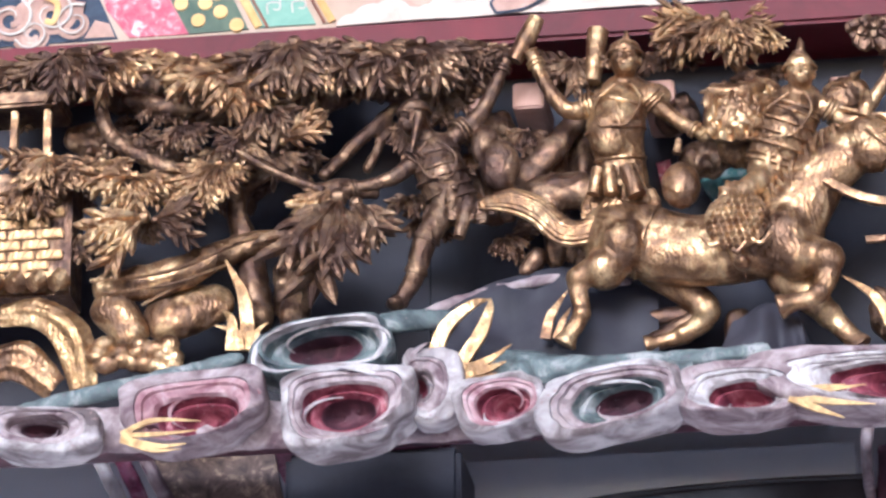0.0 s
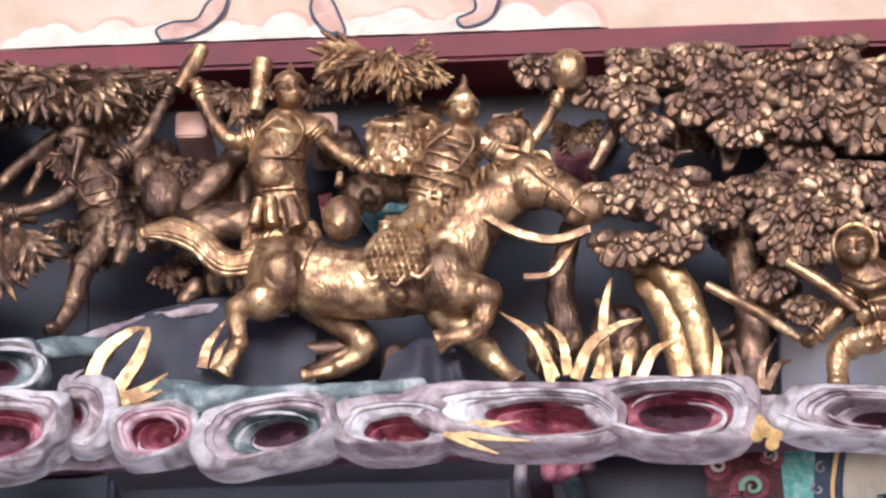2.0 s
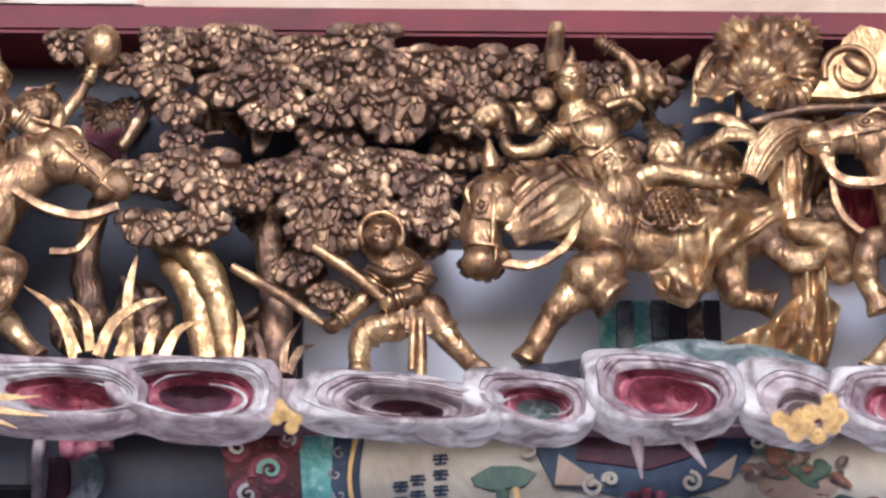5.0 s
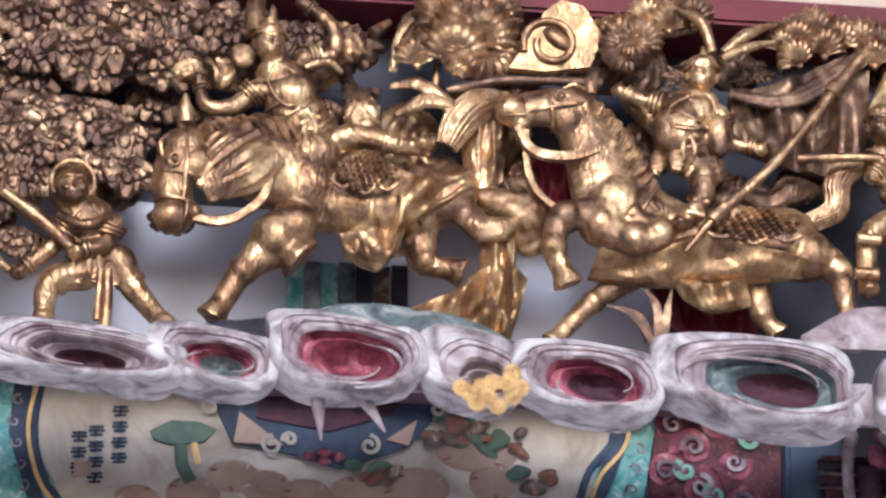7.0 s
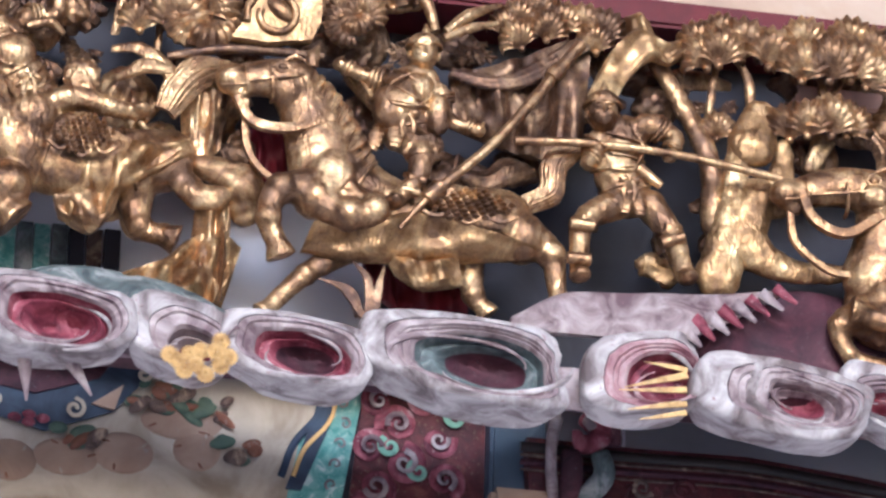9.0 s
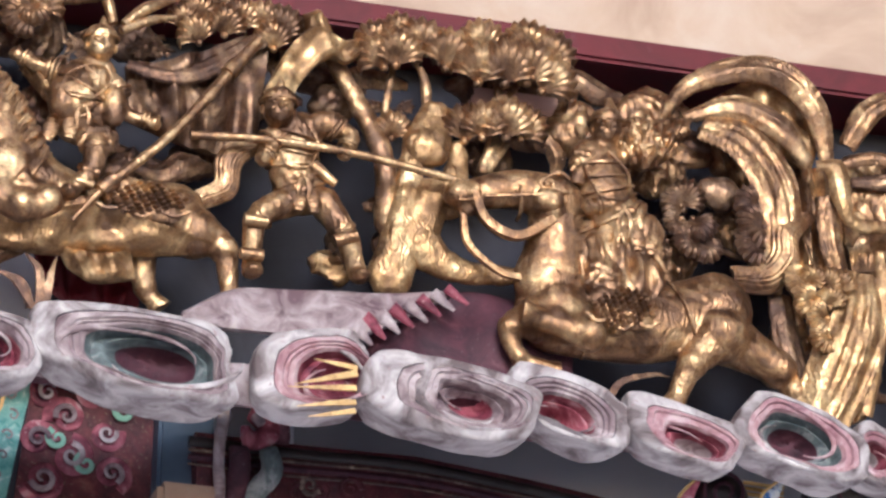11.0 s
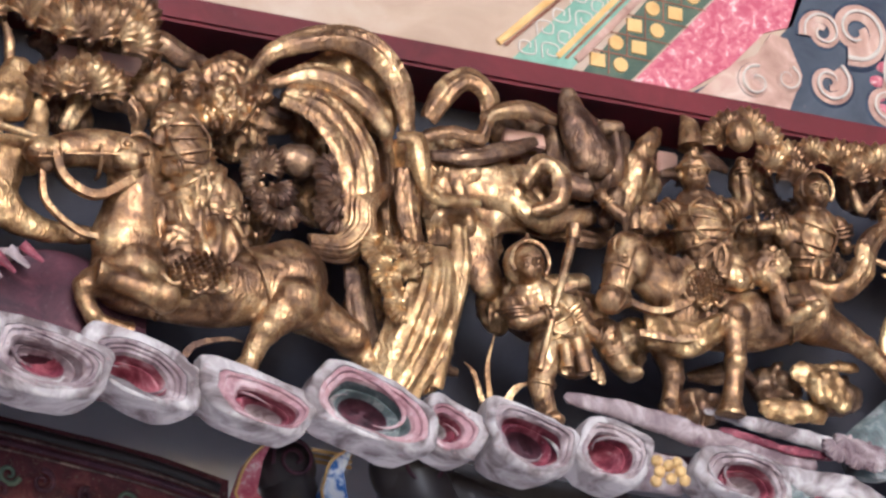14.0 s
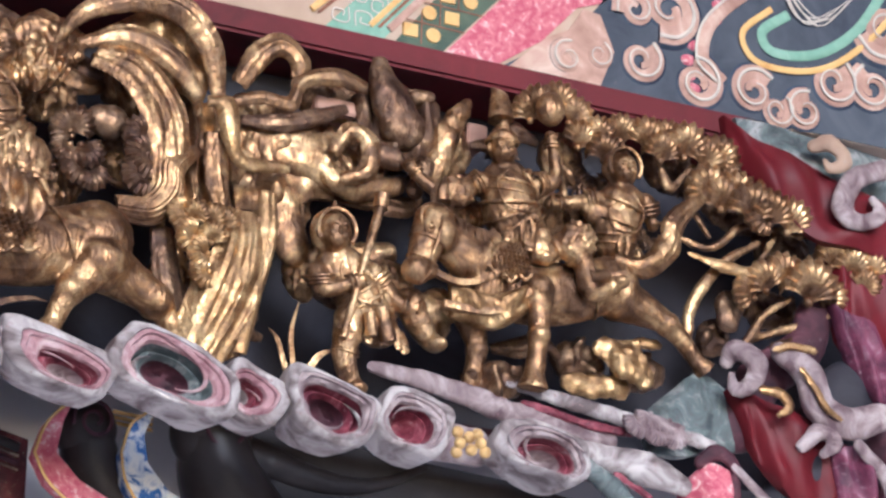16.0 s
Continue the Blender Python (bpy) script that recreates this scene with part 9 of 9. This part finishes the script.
stroke("edge_line", [(-0.50, 4.18, 3.118), (-0.43, 4.18, 3.129), (-0.30, 4.18, 3.136), (-0.19, 4.18, 3.136)], 5, DARK, west_arch, 4.176, 0.6, False)

# ---- the carved end bracket that closes the frieze ----
end = empty("end_bracket", (2.236, 4.020, 3.309), "carved end bracket of crimson, purple and grey-green scrolls", "bracket")
for pts, ws, m in (
        ([(2.227, 4.005, 3.561), (2.242, 3.995, 3.564), (2.259, 3.992, 3.546), (2.241, 3.992, 3.532), (2.233, 3.990, 3.539)], [16, 20, 18, 12, 8], PEACH),
        ([(2.312, 3.995, 3.548), (2.267, 3.988, 3.522), (2.252, 3.986, 3.485), (2.273, 3.986, 3.473), (2.302, 3.988, 3.489), (2.290, 3.986, 3.503)], [22, 24, 26, 20, 16, 10], LILAC),
        ([(2.118, 4.000, 3.287), (2.123, 3.990, 3.298), (2.149, 3.988, 3.289), (2.142, 3.988, 3.262), (2.123, 3.990, 3.253), (2.119, 3.988, 3.267)], [16, 22, 24, 20, 14, 10], LILAC),
        ([(2.180, 3.995, 3.307), (2.209, 3.985, 3.286), (2.221, 3.982, 3.249), (2.258, 3.985, 3.237), (2.302, 3.990, 3.253)], [22, 34, 36, 36, 30], LILAC),
        ([(2.149, 3.975, 3.253), (2.171, 3.972, 3.250), (2.180, 3.972, 3.238), (2.169, 3.974, 3.228)], [10, 14, 12, 8], BRIGHT_GOLD),
        ([(2.195, 3.972, 3.283), (2.210, 3.968, 3.262), (2.221, 3.968, 3.244), (2.242, 3.970, 3.233)], [8, 10, 10, 6], BRIGHT_GOLD),
        ([(2.168, 3.985, 3.305), (2.187, 3.982, 3.312), (2.216, 3.984, 3.312)], [8, 10, 8], BRIGHT_GOLD),
        ([(2.204, 3.988, 3.203), (2.225, 3.982, 3.224), (2.241, 3.982, 3.211), (2.225, 3.982, 3.195)], [16, 20, 18, 10], LILAC),
        ([(2.089, 4.000, 3.168), (2.105, 3.992, 3.180), (2.125, 3.992, 3.165), (2.128, 3.996, 3.123)], [16, 18, 14, 12], HOLLOW),
        ([(2.123, 3.988, 3.164), (2.156, 3.986, 3.137), (2.184, 3.988, 3.111)], [10, 12, 10], LILAC),
        ([(2.270, 3.982, 3.213), (2.304, 3.982, 3.180), (2.319, 3.984, 3.133)], [14, 18, 18], LILAC),
        ([(2.241, 4.030, 3.372), (2.224, 4.025, 3.328), (2.172, 4.030, 3.281), (2.145, 4.030, 3.225)], [40, 44, 50, 50], HOLLOW),
        ([(2.280, 4.025, 3.286), (2.239, 4.025, 3.214), (2.211, 4.025, 3.145)], [70, 70, 70], NAVY),
        ([(2.332, 4.040, 3.393), (2.345, 4.040, 3.263)], [90, 90], HOLLOW)):
    bm = bmesh.new()
    tube(bm, pts, [w * U for w in ws], 12, 5, 0.55)
    ball(bm, pts[0], (ws[0] * U, ws[0] * U * 0.55, ws[0] * U))
    ball(bm, pts[-1], (ws[-1] * U, ws[-1] * U * 0.55, ws[-1] * U))
    under(part("scroll", carved(bm, 0.003, 0.0012, 50, 1), m), end)
for top, low, m, f in (
        ([(2.131, 4.040, 3.591), (2.155, 4.015, 3.563), (2.214, 4.008, 3.542), (2.271, 4.008, 3.524), (2.347, 4.015, 3.508)], [(2.140, 4.040, 3.536), (2.165, 4.008, 3.502), (2.224, 4.000, 3.451), (2.274, 4.000, 3.448), (2.342, 4.008, 3.444)], RAIL_RED, 2.5),
        ([(2.152, 4.050, 3.597), (2.218, 4.040, 3.591), (2.289, 4.040, 3.585), (2.376, 4.040, 3.577)], [(2.154, 4.040, 3.565), (2.204, 4.028, 3.544), (2.273, 4.024, 3.530), (2.369, 4.028, 3.517)], TEAL, 1.5),
        ([(2.248, 4.030, 3.460), (2.292, 4.020, 3.452), (2.366, 4.024, 3.447)], [(2.264, 4.020, 3.347), (2.300, 4.010, 3.298), (2.373, 4.015, 3.274)], RAIL_RED, 2),
        ([(2.251, 4.010, 3.381), (2.283, 4.004, 3.371), (2.341, 4.008, 3.357)], [(2.272, 4.010, 3.319), (2.309, 4.002, 3.271), (2.369, 4.008, 3.258)], PURPLE, 2),
        ([(2.126, 4.015, 3.261), (2.157, 4.002, 3.256), (2.211, 4.000, 3.240), (2.269, 4.005, 3.220)], [(2.151, 4.015, 3.208), (2.172, 4.004, 3.171), (2.212, 4.002, 3.139), (2.257, 4.008, 3.129)], RAIL_RED, 2),
        ([(2.078, 4.010, 3.150), (2.097, 3.996, 3.168), (2.129, 4.000, 3.162)], [(2.055, 4.010, 3.096), (2.088, 3.996, 3.097), (2.137, 4.000, 3.107)], ROSE, 1),
        ([(2.245, 4.000, 3.208), (2.276, 3.992, 3.217), (2.320, 3.996, 3.200)], [(2.259, 4.000, 3.127), (2.289, 3.992, 3.130), (2.333, 3.996, 3.138)], PURPLE, 2)):
    cloth("", top, low, m, f, 9, "leaf_scroll", "", 0.8, end)
# flat painted scraps on the wall behind the figures
scrap = empty("painted_wall_scraps", (-0.129, 4.090, 3.495), "red and buff painted panel glimpsed behind the figures", "painting")
under(patch("buff_field", [(-0.147, 4.120, 3.531), (-0.107, 4.120, 3.530), (-0.105, 4.120, 3.470), (-0.159, 4.120, 3.473)], 4.15, PEACH, None, 0.01), scrap)
under(patch("red_mark", [(-0.143, 4.110, 3.520), (-0.129, 4.110, 3.520), (-0.133, 4.110, 3.495), (-0.121, 4.110, 3.504), (-0.110, 4.110, 3.506), (-0.111, 4.110, 3.466), (-0.130, 4.110, 3.482), (-0.148, 4.110, 3.492)], 4.138, PINK, None, 0.004), scrap)
under(patch("red_mark", [(-0.101, 4.110, 3.528), (-0.081, 4.110, 3.527), (-0.099, 4.110, 3.497)], 4.15, PINK, None, 0.01), scrap)
under(patch("rose_mark", [(-0.387, 4.110, 3.469), (-0.373, 4.110, 3.472), (-0.371, 4.110, 3.446), (-0.381, 4.110, 3.437)], 4.15, ROSE, None, 0.01), scrap)
under(patch("green_mark", [(-0.329, 4.110, 3.472), (-0.289, 4.110, 3.477), (-0.290, 4.110, 3.449), (-0.320, 4.110, 3.447), (-0.329, 4.110, 3.423), (-0.343, 4.110, 3.445)], 4.15, TURQ, None, 0.01), scrap)
under(patch("teal_mark", [(-0.080, 4.110, 3.474), (-0.046, 4.110, 3.469), (-0.047, 4.110, 3.445), (-0.075, 4.110, 3.446)], 4.155, NAVY, None, 0.004), scrap)
for k, m in enumerate((TURQ, TEAL, TURQ, TEAL, NAVY, BROWN_GILT, NAVY)):
    x = 0.366 + 0.0175 * k
    under(patch("hanging_strip", [(x, 4.11, 3.327), (x + 0.016, 4.11, 3.327), (x + 0.0165, 4.11, 3.247), (x + 0.0005, 4.11, 3.247)], 4.152 + 0.002 * (k % 3), m, None, 0.004), scrap)
cloth("dark crimson hanging glimpsed behind the rearing horse", [(0.583, 4.092, 3.421), (0.609, 4.090, 3.428), (0.643, 4.092, 3.425)], [(0.583, 4.092, 3.365), (0.609, 4.090, 3.360), (0.643, 4.092, 3.369)], RAIL_RED, 3, 8, "hanging", "hanging")
cloth("dark crimson hanging low behind the horse cloth", [(0.722, 4.092, 3.301), (0.773, 4.090, 3.291), (0.830, 4.092, 3.289)], [(0.733, 4.092, 3.265), (0.772, 4.090, 3.243), (0.830, 4.092, 3.241)], RAIL_RED, 3, 8, "hanging", "hanging")
